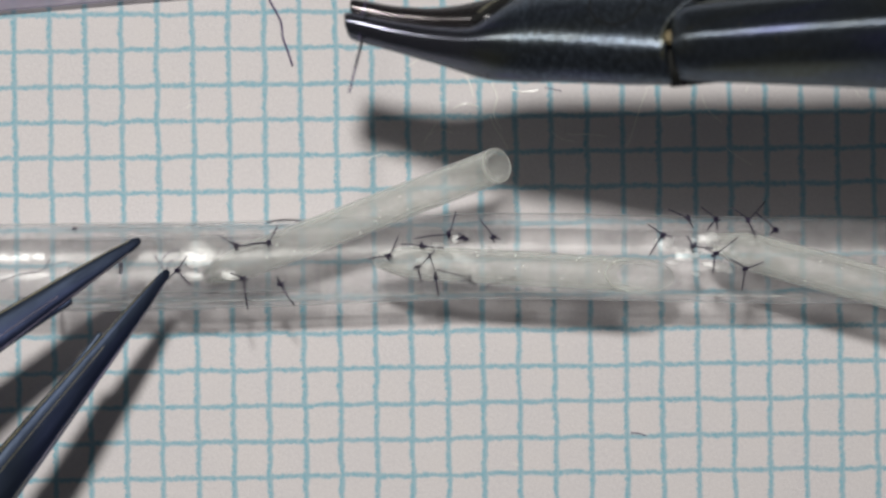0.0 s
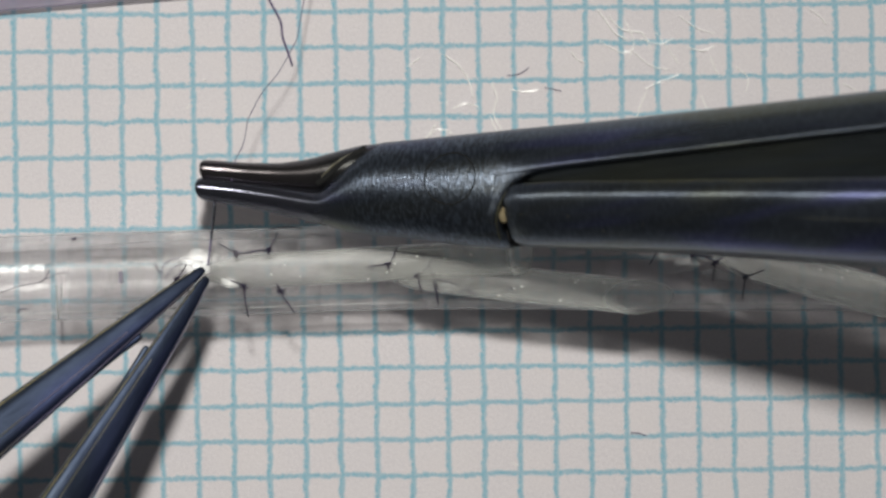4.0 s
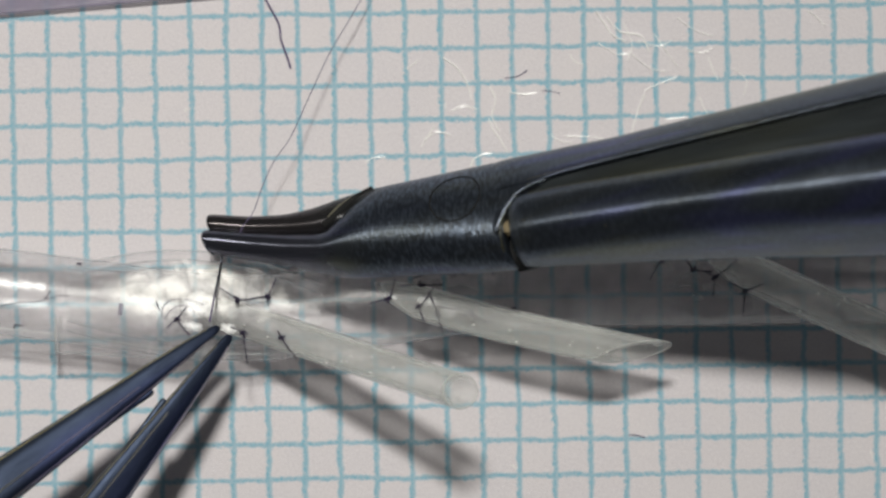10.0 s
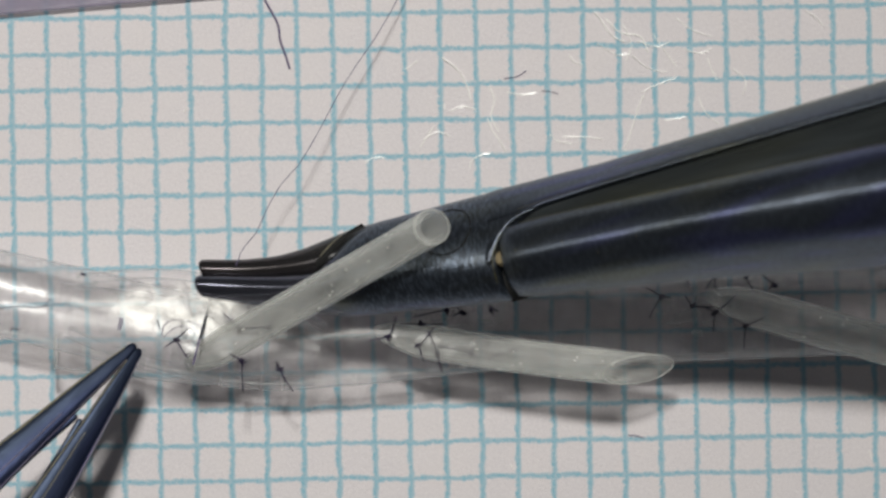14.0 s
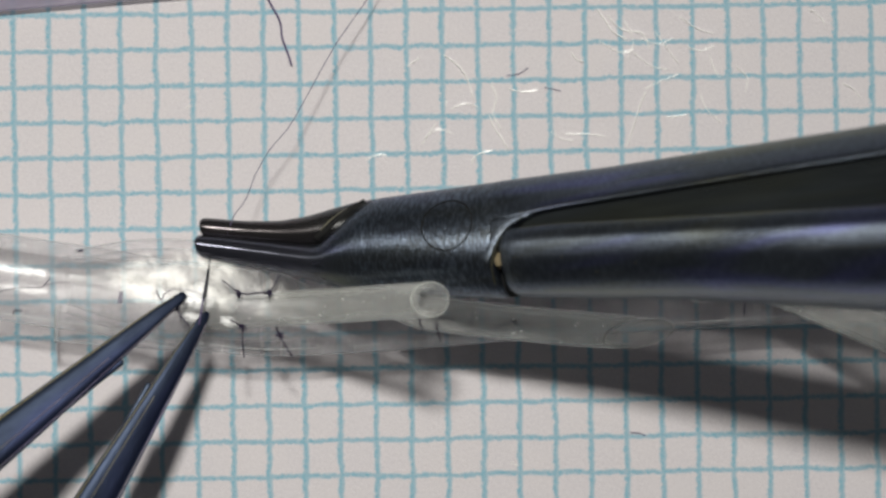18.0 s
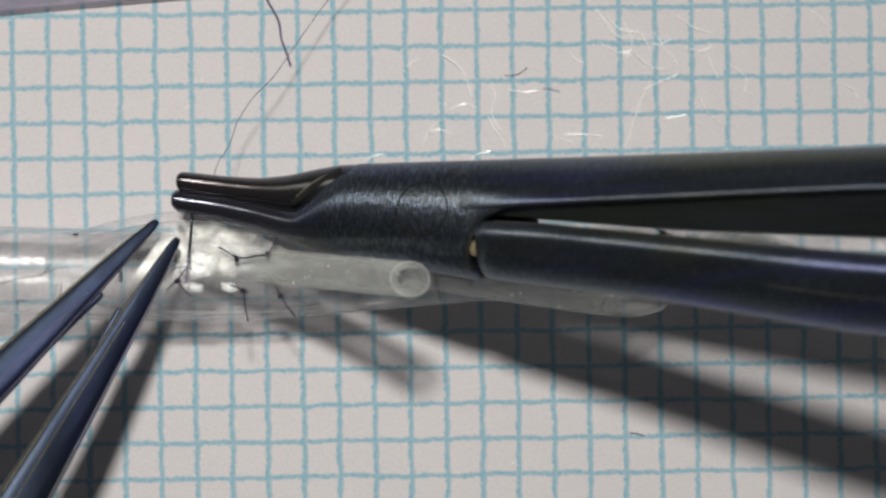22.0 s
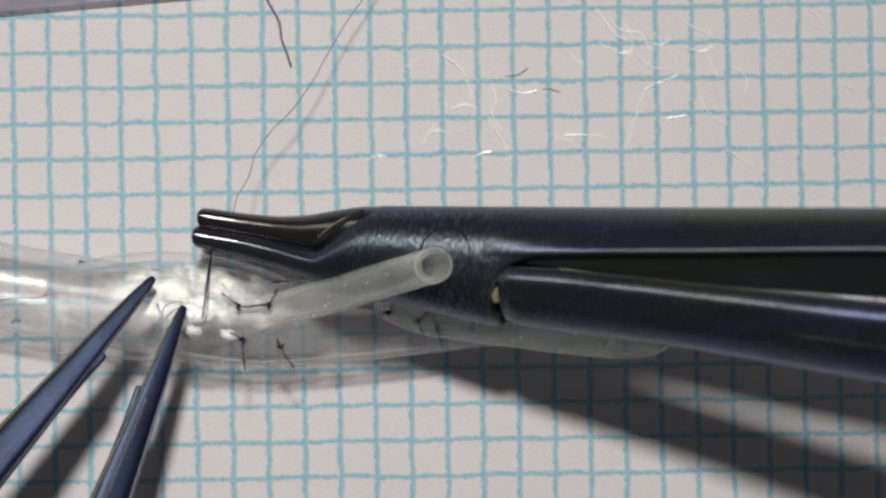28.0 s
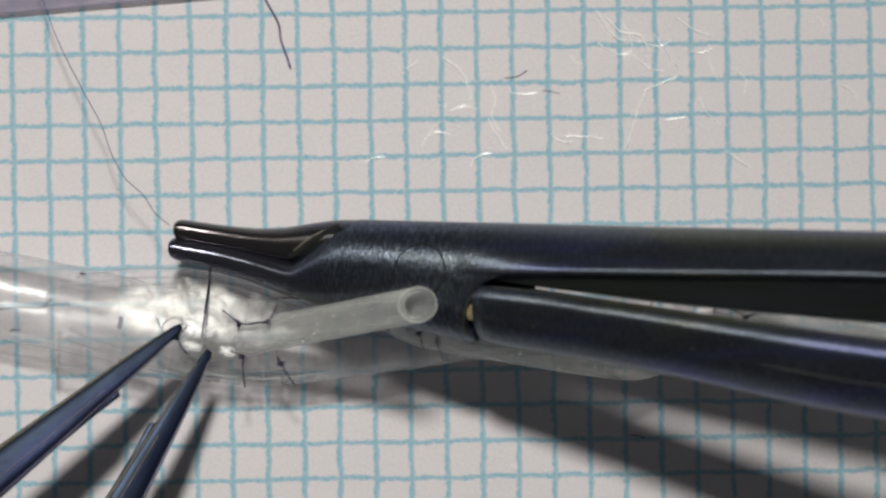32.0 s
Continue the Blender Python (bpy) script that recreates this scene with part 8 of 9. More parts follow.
    walk(upper_arm, [(0.0, pose(-0.000187, -0.001139, 0.000057, -5.27, -0.81, -17.48)), (0.5, pose(-0.000252, -0.001206, 0.000077, -5.10, -0.76, -16.90)), (1.0, pose(-0.000303, -0.001295, 0.000093, -4.93, -0.71, -16.33)), (1.5, pose(-0.000152, -0.000326, 0.000046, -5.53, -0.90, -18.38)), (2.0, pose(-0.000244, -0.000332, 0.000075, -6.13, -1.10, -20.43)), (2.5, pose(-0.000360, -0.000370, 0.000110, -5.84, -1.00, -19.43)), (3.0, pose(-0.000242, -0.000900, 0.000074, -5.55, -0.90, -18.43)), (3.5, pose(-0.000173, -0.000239, 0.000053, -5.58, -0.91, -18.54)), (5.5, pose(-0.000102, -0.000179, 0.000031, -5.71, -0.96, -18.98)), (6.0, pose(-0.000068, -0.000176, 0.000021, -5.74, -0.97, -19.09)), (6.5, pose(-0.000119, -0.000201, 0.000036, -5.49, -0.88, -18.24)), (7.0, pose(-0.000083, -0.000221, 0.000025, -5.24, -0.80, -17.38)), (7.5, pose(-0.000069, -0.000212, 0.000021, -4.86, -0.69, -16.09)), (8.0, pose(-0.000280, -0.001360, 0.000086, -4.48, -0.58, -14.81)), (8.5, pose(-0.000076, -0.000210, 0.000023, -5.25, -0.81, -17.43)), (9.0, pose(-0.000127, -0.000309, 0.000039, -6.02, -1.06, -20.05)), (9.5, pose(-0.000095, -0.000183, 0.000029, -5.49, -0.88, -18.24)), (10.0, pose(0.000010, -0.000401, -0.000003, -4.96, -0.72, -16.43)), (10.5, pose(-0.000069, -0.000212, 0.000021, -5.02, -0.73, -16.62)), (11.0, pose(-0.000156, -0.000423, 0.000048, -5.07, -0.75, -16.81)), (11.5, pose(0.000094, -0.000640, -0.000029, -4.21, -0.51, -13.90)), (12.0, pose(0.000072, -0.001033, -0.000022, -3.34, -0.32, -10.99)), (12.5, pose(-0.000026, -0.001409, 0.000008, -4.23, -0.52, -13.95)), (13.0, pose(-0.000084, -0.001856, 0.000026, -5.10, -0.76, -16.90)), (13.5, pose(-0.000098, -0.002010, 0.000030, -5.00, -0.73, -16.57)), (14.0, pose(-0.000041, -0.000171, 0.000012, -4.90, -0.70, -16.24)), (14.5, pose(-0.000160, -0.000683, 0.000049, -5.05, -0.74, -16.73)), (16.5, pose(-0.000078, -0.000162, 0.000024, -5.62, -0.93, -18.70)), (17.0, pose(-0.000340, -0.000946, 0.000104, -5.77, -0.98, -19.19)), (17.5, pose(-0.000207, -0.000513, 0.000063, -5.89, -1.02, -19.62)), (18.0, pose(-0.000135, -0.000781, 0.000041, -6.02, -1.06, -20.05)), (18.5, pose(-0.000042, -0.000170, 0.000013, -5.88, -1.01, -19.57)), (19.0, pose(-0.000013, -0.000189, 0.000004, -5.74, -0.97, -19.09)), (19.5, pose(-0.000041, -0.000171, 0.000012, -5.37, -0.84, -17.81)), (20.0, pose(-0.000041, -0.000171, 0.000012, -4.99, -0.72, -16.52)), (20.5, pose(-0.000046, -0.000158, 0.000014, -4.62, -0.62, -15.28)), (21.0, pose(-0.000022, -0.000254, 0.000007, -4.25, -0.52, -14.04)), (21.5, pose(-0.000065, -0.000187, 0.000020, -4.33, -0.54, -14.28)), (22.0, pose(-0.000132, -0.000726, 0.000040, -4.40, -0.56, -14.52)), (22.5, pose(-0.000069, -0.000185, 0.000021, -4.54, -0.60, -15.00)), (23.0, pose(-0.000198, -0.000263, 0.000061, -4.68, -0.64, -15.47)), (23.5, pose(0.000122, -0.000716, -0.000037, -5.39, -0.85, -17.90)), (24.0, pose(-0.000247, -0.000762, 0.000075, -6.10, -1.09, -20.33)), (24.5, pose(-0.000061, -0.000189, 0.000019, -5.92, -1.03, -19.71)), (25.0, pose(-0.000038, -0.000160, 0.000012, -5.74, -0.97, -19.09)), (25.5, pose(-0.000028, -0.000151, 0.000009, -5.74, -0.97, -19.09)), (27.5, pose(-0.000372, -0.001068, 0.000114, -5.74, -0.97, -19.09)), (28.0, pose(-0.000443, -0.001045, 0.000135, -5.88, -1.01, -19.57)), (28.5, pose(-0.000790, -0.001467, 0.000241, -6.15, -1.11, -20.52)), (29.0, pose(-0.000209, -0.000357, 0.000064, -6.43, -1.22, -21.47)), (29.5, pose(-0.000095, -0.000172, 0.000029, -5.95, -1.04, -19.81)), (30.0, pose(-0.000232, -0.000602, 0.000071, -5.46, -0.87, -18.14)), (30.5, pose(-0.000277, -0.000713, 0.000085, -6.15, -1.11, -20.52)), (31.0, pose(-0.000070, -0.000065, 0.000022, -6.83, -1.39, -22.90)), (31.5, pose(-0.000179, -0.000714, 0.000055, -6.57, -1.28, -21.99)), (32.0, pose(-0.000210, -0.001012, 0.000064, -6.32, -1.18, -21.09))])
    walk(needle, [(0.0, pose(-0.002124, 0.005944, 0.006250, 0.0, 0.0, -9.54)), (0.25, pose(-0.003052, 0.005196, 0.005289, 0.00, 0.00, -8.64)), (0.5, pose(-0.005118, 0.003530, 0.003150, 0.0, 0.0, -6.64)), (1.0, pose(-0.006857, 0.002389, 0.001950, 0.0, 0.0, -3.74)), (1.5, pose(-0.006976, 0.002320, 0.001850, 0.0, 0.0, -3.37)), (2.0, pose(-0.007119, 0.001844, 0.001750, 0.0, 0.0, -2.99)), (2.5, pose(-0.006229, 0.002300, 0.001750, 0.0, 0.0, -2.62)), (3.0, pose(-0.006082, 0.001869, 0.001750, 0.0, 0.0, -2.25)), (3.5, pose(-0.006268, 0.001561, 0.001750, 0.0, 0.0, -1.87)), (5.5, pose(-0.006348, 0.000367, 0.001750, 0.0, 0.0, -0.37)), (6.0, pose(-0.006535, -0.000062, 0.001750, 0.0, 0.0, 0.00)), (6.5, pose(-0.006328, -0.000298, 0.001750, 0.0, 0.0, -0.76)), (7.0, pose(-0.006121, -0.000389, 0.001750, 0.0, 0.0, -1.52)), (7.5, pose(-0.006081, -0.000433, 0.001750, 0.0, 0.0, -2.29)), (8.0, pose(-0.006017, -0.000309, 0.001750, 0.0, 0.0, -3.05)), (8.5, pose(-0.005979, 0.000197, 0.001750, 0.0, 0.0, -3.81)), (9.0, pose(-0.006036, 0.000250, 0.001750, 0.0, 0.0, -4.57)), (9.5, pose(-0.006075, 0.000035, 0.001750, 0.0, 0.0, -5.44)), (10.0, pose(-0.006113, -0.000228, 0.001750, 0.0, 0.0, -6.31)), (10.5, pose(-0.006080, -0.000299, 0.001750, 0.0, 0.0, -7.18)), (11.0, pose(-0.005975, -0.000370, 0.001750, 0.0, 0.0, -8.04)), (11.5, pose(-0.006063, -0.000681, 0.001750, 0.0, 0.0, -8.91)), (12.0, pose(-0.006293, -0.001327, 0.001750, 0.0, 0.0, -9.78)), (12.5, pose(-0.006452, -0.001231, 0.001750, 0.0, 0.0, -10.65)), (13.0, pose(-0.006442, -0.001110, 0.001750, 0.0, 0.0, -11.51)), (13.5, pose(-0.006455, -0.001470, 0.001750, 0.0, 0.0, -10.93)), (14.0, pose(-0.006445, -0.001423, 0.001750, 0.0, 0.0, -10.35)), (14.5, pose(-0.006458, -0.001400, 0.001750, 0.0, 0.0, -9.76)), (16.5, pose(-0.006461, -0.000468, 0.001750, 0.0, 0.0, -7.43)), (17.0, pose(-0.006786, -0.000922, 0.001750, 0.0, 0.0, -6.84)), (17.5, pose(-0.006725, -0.000595, 0.001750, 0.0, 0.0, -5.88)), (18.0, pose(-0.006448, -0.000293, 0.001750, 0.0, 0.0, -4.91)), (18.5, pose(-0.006388, -0.000468, 0.001750, 0.0, 0.0, -3.95)), (19.0, pose(-0.006660, -0.000141, 0.001750, 0.0, 0.0, -2.99)), (19.5, pose(-0.006720, 0.000112, 0.001750, 0.0, 0.0, -2.55)), (20.0, pose(-0.006851, 0.000317, 0.001750, 0.0, 0.0, -2.11)), (20.5, pose(-0.007247, 0.000569, 0.001750, 0.0, 0.0, -1.67)), (21.0, pose(-0.007234, 0.000797, 0.001750, 0.0, 0.0, -1.23)), (21.5, pose(-0.007102, 0.000859, 0.001750, 0.0, 0.0, -0.79)), (22.0, pose(-0.006945, 0.000872, 0.001750, 0.0, 0.0, -0.36)), (22.5, pose(-0.006766, 0.001314, 0.001750, 0.0, 0.0, 0.08)), (23.0, pose(-0.006801, 0.001423, 0.001750, 0.0, 0.0, 0.52)), (23.5, pose(-0.006807, 0.000800, 0.001750, 0.0, 0.0, 0.21)), (24.0, pose(-0.006357, 0.000107, 0.001750, 0.0, 0.0, -0.09)), (24.5, pose(-0.006603, -0.000277, 0.001750, 0.0, 0.0, -0.40)), (25.0, pose(-0.006560, -0.000420, 0.001750, 0.0, 0.0, -0.71)), (25.5, pose(-0.006470, -0.000922, 0.001750, 0.0, 0.0, -1.02)), (27.5, pose(-0.006492, -0.000181, 0.001750, 0.0, 0.0, -2.25)), (28.0, pose(-0.006426, -0.000110, 0.001750, 0.0, 0.0, -2.56)), (28.5, pose(-0.006419, -0.000115, 0.001750, 0.0, 0.0, -2.58)), (29.0, pose(-0.006436, -0.000099, 0.001750, 0.0, 0.0, -2.60)), (29.5, pose(-0.006238, -0.000224, 0.001750, 0.0, 0.0, -2.62)), (30.0, pose(-0.006254, -0.000398, 0.001750, 0.0, 0.0, -2.64)), (30.5, pose(-0.006272, -0.000476, 0.001750, 0.0, 0.0, -2.66)), (31.0, pose(-0.006336, -0.000578, 0.001750, 0.0, 0.0, -2.68)), (31.5, pose(-0.006568, -0.000562, 0.001750, 0.0, 0.0, -2.71)), (32.0, pose(-0.006442, -0.000688, 0.001750, 0.0, 0.0, -2.73))])
    walk(thread_parts[0], [(0.0, pose(-0.002246, 0.005612, 0.006771, 0, 10, 84.29)), (0.25, pose(-0.003092, 0.004950, 0.005810, 0.00, 10.00, 83.20)), (0.5, pose(-0.004975, 0.003475, 0.003671, 0, 10, 80.77)), (1.0, pose(-0.006448, 0.002604, 0.002471, 0, 10, 77.24)), (1.5, pose(-0.006536, 0.002774, 0.002371, 0, 10, 76.60)), (2.0, pose(-0.006648, 0.002540, 0.002271, 0, 10, 75.96)), (2.5, pose(-0.005759, 0.002956, 0.002271, 0, 10, 75.87)), (3.0, pose(-0.005612, 0.002488, 0.002271, 0, 10, 75.77)), (3.5, pose(-0.005797, 0.002141, 0.002271, 0, 10, 75.68)), (5.5, pose(-0.005875, 0.000796, 0.002271, 0, 10, 75.30)), (6.0, pose(-0.006062, 0.000330, 0.002271, 0, 10, 75.20)), (6.5, pose(-0.005855, 0.000096, 0.002271, 0, 10, 75.84)), (7.0, pose(-0.005646, 0.000005, 0.002271, 0, 10, 76.48)), (7.5, pose(-0.005606, -0.000038, 0.002271, 0, 10, 77.12)), (8.0, pose(-0.005543, 0.000087, 0.002271, 0, 10, 77.77)), (8.5, pose(-0.005504, 0.000593, 0.002271, 0, 10, 78.41)), (9.0, pose(-0.005558, 0.000648, 0.002271, 0, 10, 79.05)), (9.5, pose(-0.005645, 0.000368, 0.002271, 0, 10, 72.65)), (10.0, pose(-0.005725, 0.000061, 0.002271, 0, 10, 66.25)), (10.5, pose(-0.005687, 0.000011, 0.002271, 0, 10, 67.22)), (11.0, pose(-0.005577, -0.000040, 0.002271, 0, 10, 68.20)), (11.5, pose(-0.005905, -0.000595, 0.002271, 0, 10, 63.62)), (12.0, pose(-0.006372, -0.001477, 0.002271, 0, 10, 59.04)), (12.5, pose(-0.006237, -0.000911, 0.002271, 0, 10, 67.23)), (13.0, pose(-0.005920, -0.000289, 0.002271, 0, 10, 75.42)), (13.5, pose(-0.005837, -0.000595, 0.002271, 0, 10, 68.52)), (14.0, pose(-0.005722, -0.000474, 0.002271, 0, 10, 61.62)), (14.5, pose(-0.005801, -0.000568, 0.002271, 0, 10, 61.92)), (16.5, pose(-0.006069, -0.000111, 0.002271, 0, 10, 63.13)), (17.0, pose(-0.006458, -0.000683, 0.002271, 0, 10, 63.43)), (17.5, pose(-0.006306, -0.000116, 0.002271, 0, 10, 64.36)), (18.0, pose(-0.005938, 0.000428, 0.002271, 0, 10, 65.29)), (18.5, pose(-0.005785, 0.000496, 0.002271, 0, 10, 66.21)), (19.0, pose(-0.005965, 0.001064, 0.002271, 0, 10, 67.14)), (19.5, pose(-0.006043, 0.001285, 0.002271, 0, 10, 67.29)), (20.0, pose(-0.006190, 0.001459, 0.002271, 0, 10, 67.43)), (20.5, pose(-0.006603, 0.001679, 0.002271, 0, 10, 67.58)), (21.0, pose(-0.006608, 0.001876, 0.002271, 0, 10, 67.72)), (21.5, pose(-0.006492, 0.001907, 0.002271, 0, 10, 67.87)), (22.0, pose(-0.006354, 0.001890, 0.002271, 0, 10, 68.01)), (22.5, pose(-0.006191, 0.002300, 0.002271, 0, 10, 68.16)), (23.0, pose(-0.006245, 0.002377, 0.002271, 0, 10, 68.30)), (23.5, pose(-0.006244, 0.001767, 0.002271, 0, 10, 68.49)), (24.0, pose(-0.005788, 0.001084, 0.002271, 0, 10, 68.68)), (24.5, pose(-0.006027, 0.000713, 0.002271, 0, 10, 68.86)), (25.0, pose(-0.005976, 0.000579, 0.002271, 0, 10, 69.05)), (25.5, pose(-0.005880, 0.000088, 0.002271, 0, 10, 69.23)), (27.5, pose(-0.005876, 0.000871, 0.002271, 0, 10, 69.97)), (28.0, pose(-0.005802, 0.000953, 0.002271, 0, 10, 70.16)), (28.5, pose(-0.005903, 0.001015, 0.002271, 0, 10, 71.37)), (29.0, pose(-0.006028, 0.001098, 0.002271, 0, 10, 72.58)), (29.5, pose(-0.005937, 0.001041, 0.002271, 0, 10, 73.79)), (30.0, pose(-0.006061, 0.000936, 0.002271, 0, 10, 75.00)), (30.5, pose(-0.006184, 0.000928, 0.002271, 0, 10, 76.21)), (31.0, pose(-0.007208, 0.000802, 0.002271, 0, 10, 90.97)), (31.5, pose(-0.007337, 0.000583, 0.002271, 0, 10, 138.69)), (32.0, pose(-0.007563, 0.000665, 0.002271, 0, 10, 133.88))])
    walk(thread_parts[1], [(0.0, pose(-0.002074, 0.007334, 0.006471, 0, 9, 75.12)), (0.25, pose(-0.002887, 0.006669, 0.005510, 0.00, 9.00, 73.55)), (0.5, pose(-0.004696, 0.005188, 0.003371, 0, 9, 70.06)), (1.0, pose(-0.006064, 0.004302, 0.002171, 0, 9, 64.99)), (1.5, pose(-0.006133, 0.004467, 0.002071, 0, 9, 60.76)), (2.0, pose(-0.006226, 0.004229, 0.001971, 0, 9, 56.53)), (2.5, pose(-0.005335, 0.004644, 0.001971, 0, 9, 57.17)), (3.0, pose(-0.005185, 0.004175, 0.001971, 0, 9, 57.80)), (3.5, pose(-0.005367, 0.003827, 0.001971, 0, 9, 58.43)), (5.5, pose(-0.005433, 0.002481, 0.001971, 0, 9, 60.96)), (6.0, pose(-0.005617, 0.002013, 0.001971, 0, 9, 61.59)), (6.5, pose(-0.005428, 0.001784, 0.001971, 0, 9, 61.93)), (7.0, pose(-0.005240, 0.001697, 0.001971, 0, 9, 62.27)), (7.5, pose(-0.005219, 0.001658, 0.001971, 0, 9, 62.61)), (8.0, pose(-0.005174, 0.001788, 0.001971, 0, 9, 62.95)), (8.5, pose(-0.005154, 0.002299, 0.001971, 0, 9, 63.28)), (9.0, pose(-0.005227, 0.002356, 0.001971, 0, 9, 63.62)), (9.5, pose(-0.005127, 0.002029, 0.001971, 0, 9, 63.10)), (10.0, pose(-0.005024, 0.001654, 0.001971, 0, 9, 62.58)), (10.5, pose(-0.005013, 0.001616, 0.001971, 0, 9, 61.11)), (11.0, pose(-0.004930, 0.001576, 0.001971, 0, 9, 59.64)), (11.5, pose(-0.005132, 0.000963, 0.001971, 0, 9, 62.63)), (12.0, pose(-0.005476, 0.000016, 0.001971, 0, 9, 65.63)), (12.5, pose(-0.005563, 0.000693, 0.001971, 0, 9, 67.78)), (13.0, pose(-0.005482, 0.001396, 0.001971, 0, 9, 69.94)), (13.5, pose(-0.005200, 0.001024, 0.001971, 0, 9, 63.29)), (14.0, pose(-0.004895, 0.001058, 0.001971, 0, 9, 56.65)), (14.5, pose(-0.004982, 0.000967, 0.001971, 0, 9, 57.33)), (16.5, pose(-0.005282, 0.001442, 0.001971, 0, 9, 60.07)), (17.0, pose(-0.005680, 0.000874, 0.001971, 0, 9, 60.75)), (17.5, pose(-0.005553, 0.001453, 0.001971, 0, 9, 58.93)), (18.0, pose(-0.005210, 0.002010, 0.001971, 0, 9, 57.12)), (18.5, pose(-0.005083, 0.002089, 0.001971, 0, 9, 55.30)), (19.0, pose(-0.005289, 0.002668, 0.001971, 0, 9, 53.48)), (19.5, pose(-0.005370, 0.002890, 0.001971, 0, 9, 53.41)), (20.0, pose(-0.005523, 0.003066, 0.001971, 0, 9, 53.35)), (20.5, pose(-0.005939, 0.003288, 0.001971, 0, 9, 53.28)), (21.0, pose(-0.005948, 0.003487, 0.001971, 0, 9, 53.21)), (21.5, pose(-0.005836, 0.003520, 0.001971, 0, 9, 53.14)), (22.0, pose(-0.005703, 0.003502, 0.001971, 0, 9, 53.08)), (22.5, pose(-0.005544, 0.003916, 0.001971, 0, 9, 53.01)), (23.0, pose(-0.005601, 0.003994, 0.001971, 0, 9, 52.94)), (23.5, pose(-0.005605, 0.003386, 0.001971, 0, 9, 52.87)), (24.0, pose(-0.005156, 0.002706, 0.001971, 0, 9, 52.80)), (24.5, pose(-0.005398, 0.002336, 0.001971, 0, 9, 52.73)), (25.0, pose(-0.005354, 0.002204, 0.001971, 0, 9, 52.67)), (25.5, pose(-0.005263, 0.001717, 0.001971, 0, 9, 52.60)), (27.5, pose(-0.005279, 0.002506, 0.001971, 0, 9, 52.32)), (28.0, pose(-0.005212, 0.002590, 0.001971, 0, 9, 52.25)), (28.5, pose(-0.005347, 0.002664, 0.001971, 0, 9, 53.63)), (29.0, pose(-0.005507, 0.002759, 0.001971, 0, 9, 55.00)), (29.5, pose(-0.005451, 0.002712, 0.001971, 0, 9, 56.37)), (30.0, pose(-0.005610, 0.002617, 0.001971, 0, 9, 57.75)), (30.5, pose(-0.005770, 0.002619, 0.001971, 0, 9, 59.12)), (31.0, pose(-0.007238, 0.002543, 0.001971, 0, 9, 90.18)), (31.5, pose(-0.008644, 0.001732, 0.001971, 0, 9, 118.07)), (32.0, pose(-0.008769, 0.001920, 0.001971, 0, 9, 116.02))])
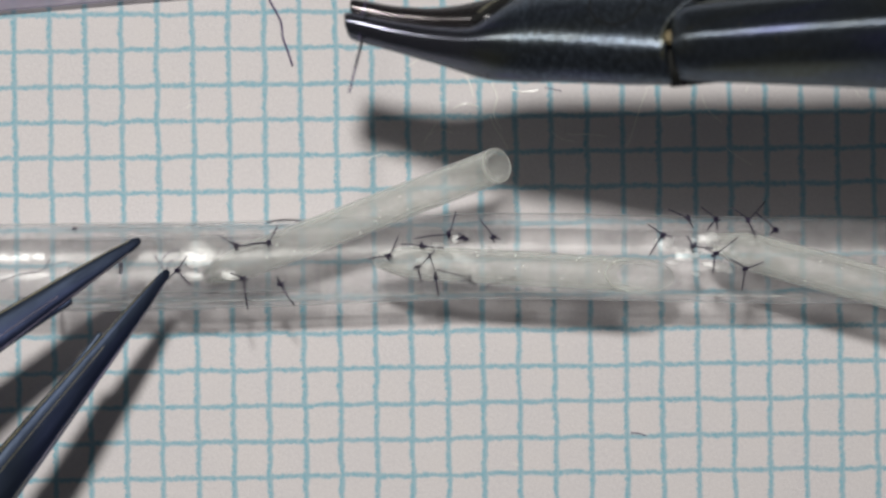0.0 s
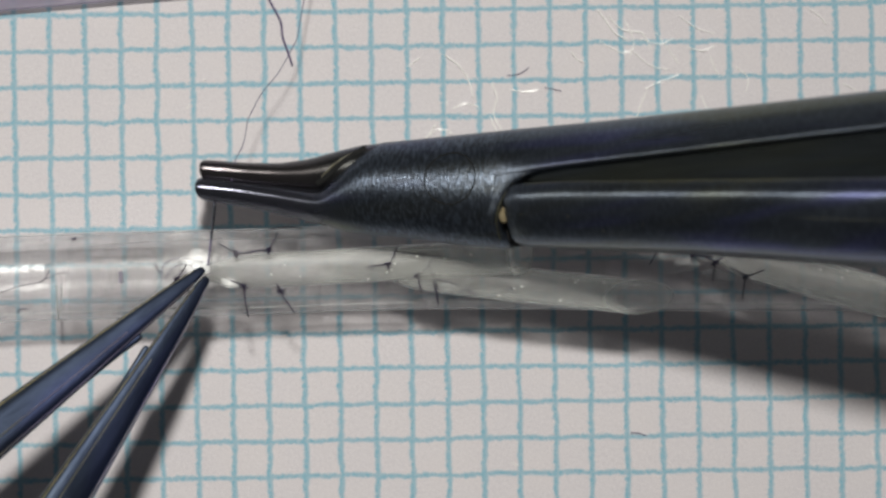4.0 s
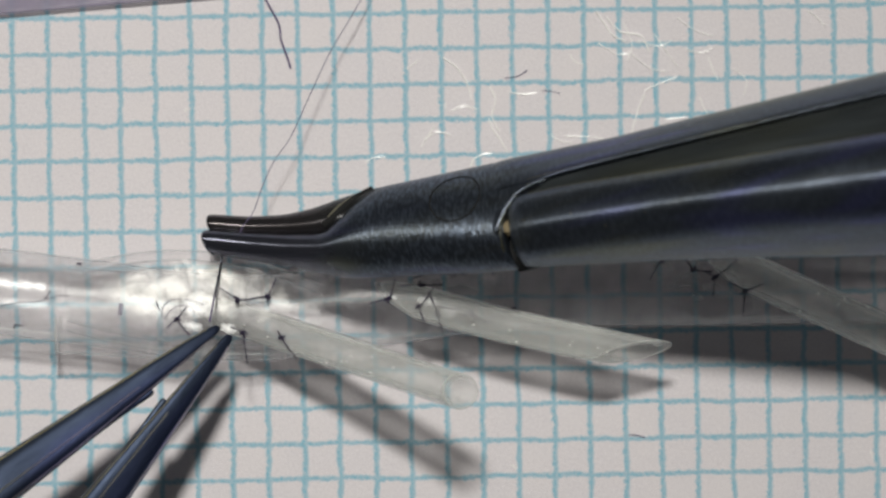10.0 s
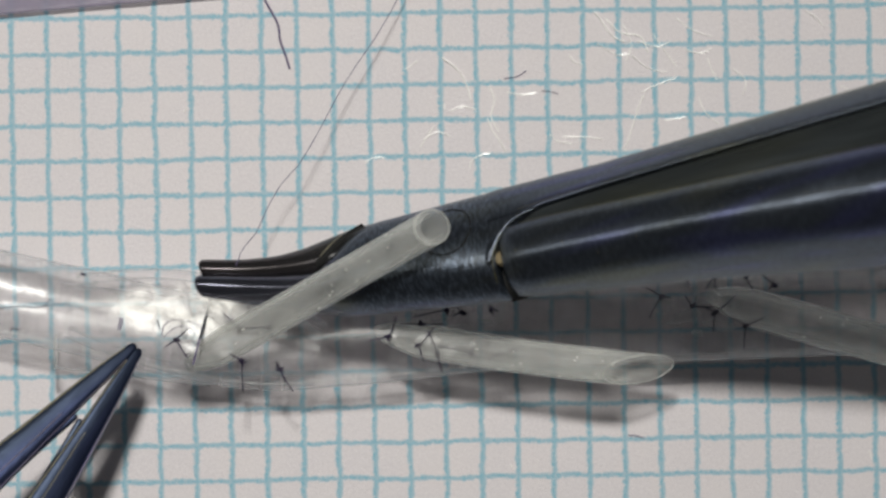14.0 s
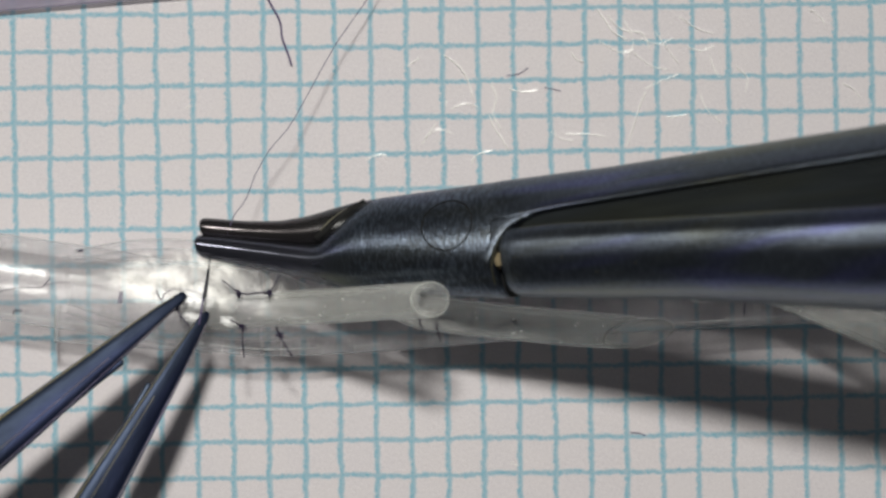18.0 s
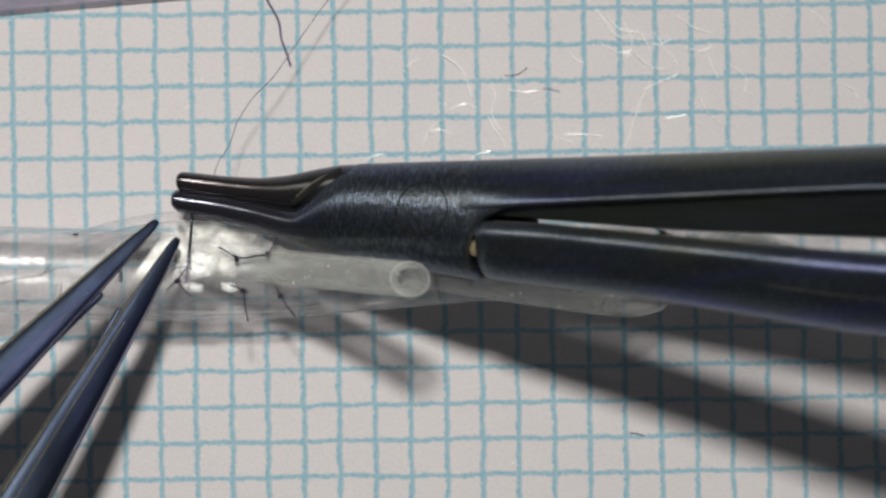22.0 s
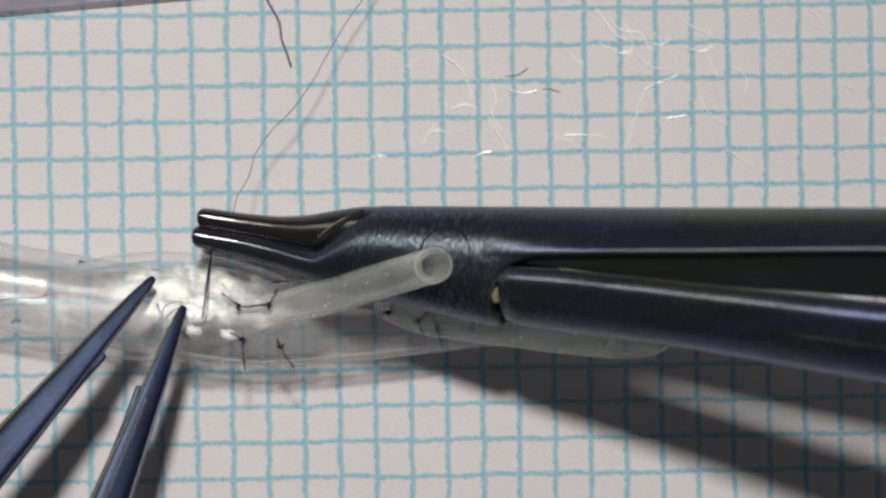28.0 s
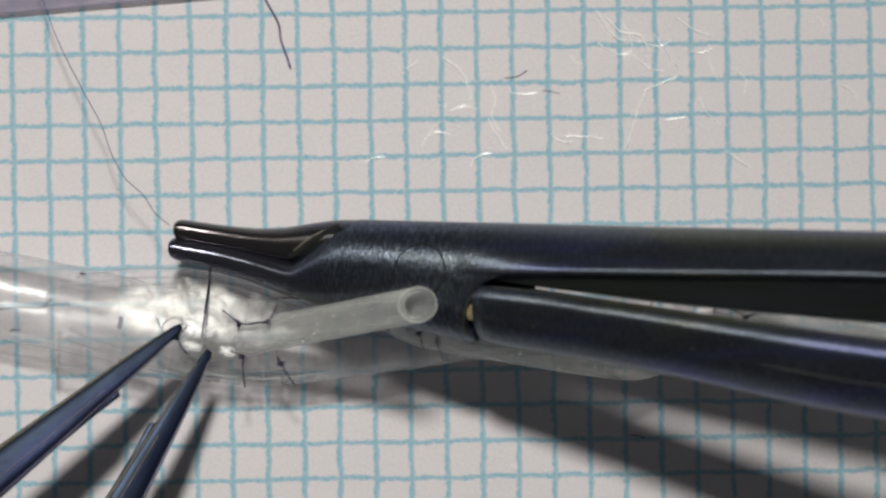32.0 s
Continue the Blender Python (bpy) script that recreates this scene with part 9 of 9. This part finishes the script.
    walk(thread_parts[2], [(0.0, pose(-0.001388, 0.009916, 0.006050, 0, 8, 68.96)), (0.25, pose(-0.002130, 0.009231, 0.005089, 0.00, 8.00, 69.98)), (0.5, pose(-0.003783, 0.007706, 0.002950, 0, 8, 72.25)), (1.0, pose(-0.004928, 0.006737, 0.001750, 0, 8, 75.53)), (1.5, pose(-0.004821, 0.006811, 0.001650, 0, 8, 78.03)), (2.0, pose(-0.004744, 0.006469, 0.001550, 0, 8, 80.54)), (2.5, pose(-0.003879, 0.006901, 0.001550, 0, 8, 79.78)), (3.0, pose(-0.003753, 0.006448, 0.001550, 0, 8, 79.02)), (3.5, pose(-0.003961, 0.006116, 0.001550, 0, 8, 78.26)), (5.5, pose(-0.004129, 0.004829, 0.001550, 0, 8, 75.22)), (6.0, pose(-0.004339, 0.004375, 0.001550, 0, 8, 74.46)), (6.5, pose(-0.004165, 0.004154, 0.001550, 0, 8, 74.64)), (7.0, pose(-0.003990, 0.004076, 0.001550, 0, 8, 74.81)), (7.5, pose(-0.003983, 0.004044, 0.001550, 0, 8, 74.98)), (8.0, pose(-0.003952, 0.004180, 0.001550, 0, 8, 75.16)), (8.5, pose(-0.003946, 0.004698, 0.001550, 0, 8, 75.33)), (9.0, pose(-0.004033, 0.004763, 0.001550, 0, 8, 75.50)), (9.5, pose(-0.003912, 0.004425, 0.001550, 0, 8, 69.39)), (10.0, pose(-0.003787, 0.004038, 0.001550, 0, 8, 63.27)), (10.5, pose(-0.003715, 0.003968, 0.001550, 0, 8, 64.88)), (11.0, pose(-0.003573, 0.003894, 0.001550, 0, 8, 66.49)), (11.5, pose(-0.003898, 0.003349, 0.001550, 0, 8, 65.59)), (12.0, pose(-0.004368, 0.002463, 0.001550, 0, 8, 64.69)), (12.5, pose(-0.004548, 0.003180, 0.001550, 0, 8, 67.12)), (13.0, pose(-0.004560, 0.003919, 0.001550, 0, 8, 69.55)), (13.5, pose(-0.003993, 0.003423, 0.001550, 0, 8, 64.70)), (14.0, pose(-0.003418, 0.003301, 0.001550, 0, 8, 59.85)), (14.5, pose(-0.003533, 0.003228, 0.001550, 0, 8, 59.87)), (16.5, pose(-0.003942, 0.003770, 0.001550, 0, 8, 59.93)), (17.0, pose(-0.004367, 0.003218, 0.001550, 0, 8, 59.95)), (17.5, pose(-0.004167, 0.003754, 0.001550, 0, 8, 59.60)), (18.0, pose(-0.003752, 0.004266, 0.001550, 0, 8, 59.25)), (18.5, pose(-0.003555, 0.004297, 0.001550, 0, 8, 58.89)), (19.0, pose(-0.003691, 0.004827, 0.001550, 0, 8, 58.54)), (19.5, pose(-0.003769, 0.005047, 0.001550, 0, 8, 57.51)), (20.0, pose(-0.003919, 0.005221, 0.001550, 0, 8, 56.48)), (20.5, pose(-0.004333, 0.005441, 0.001550, 0, 8, 55.45)), (21.0, pose(-0.004339, 0.005638, 0.001550, 0, 8, 54.43)), (21.5, pose(-0.004226, 0.005669, 0.001550, 0, 8, 53.40)), (22.0, pose(-0.004089, 0.005650, 0.001550, 0, 8, 52.37)), (22.5, pose(-0.003928, 0.006061, 0.001550, 0, 8, 51.34)), (23.0, pose(-0.003983, 0.006138, 0.001550, 0, 8, 50.31)), (23.5, pose(-0.003984, 0.005528, 0.001550, 0, 8, 51.19)), (24.0, pose(-0.003532, 0.004845, 0.001550, 0, 8, 52.07)), (24.5, pose(-0.003772, 0.004474, 0.001550, 0, 8, 52.96)), (25.0, pose(-0.003725, 0.004340, 0.001550, 0, 8, 53.84)), (25.5, pose(-0.003631, 0.003850, 0.001550, 0, 8, 54.73)), (27.5, pose(-0.003637, 0.004632, 0.001550, 0, 8, 58.26)), (28.0, pose(-0.003567, 0.004714, 0.001550, 0, 8, 59.15)), (28.5, pose(-0.003754, 0.004827, 0.001550, 0, 8, 59.70)), (29.0, pose(-0.003966, 0.004960, 0.001550, 0, 8, 60.26)), (29.5, pose(-0.003964, 0.004949, 0.001550, 0, 8, 60.81)), (30.0, pose(-0.004176, 0.004889, 0.001550, 0, 8, 61.37)), (30.5, pose(-0.004391, 0.004924, 0.001550, 0, 8, 61.93)), (31.0, pose(-0.007246, 0.005229, 0.001550, 0, 8, 91.91)), (31.5, pose(-0.009908, 0.004102, 0.001550, 0, 8, 113.96)), (32.0, pose(-0.009947, 0.004333, 0.001550, 0, 8, 115.11))])


motions()
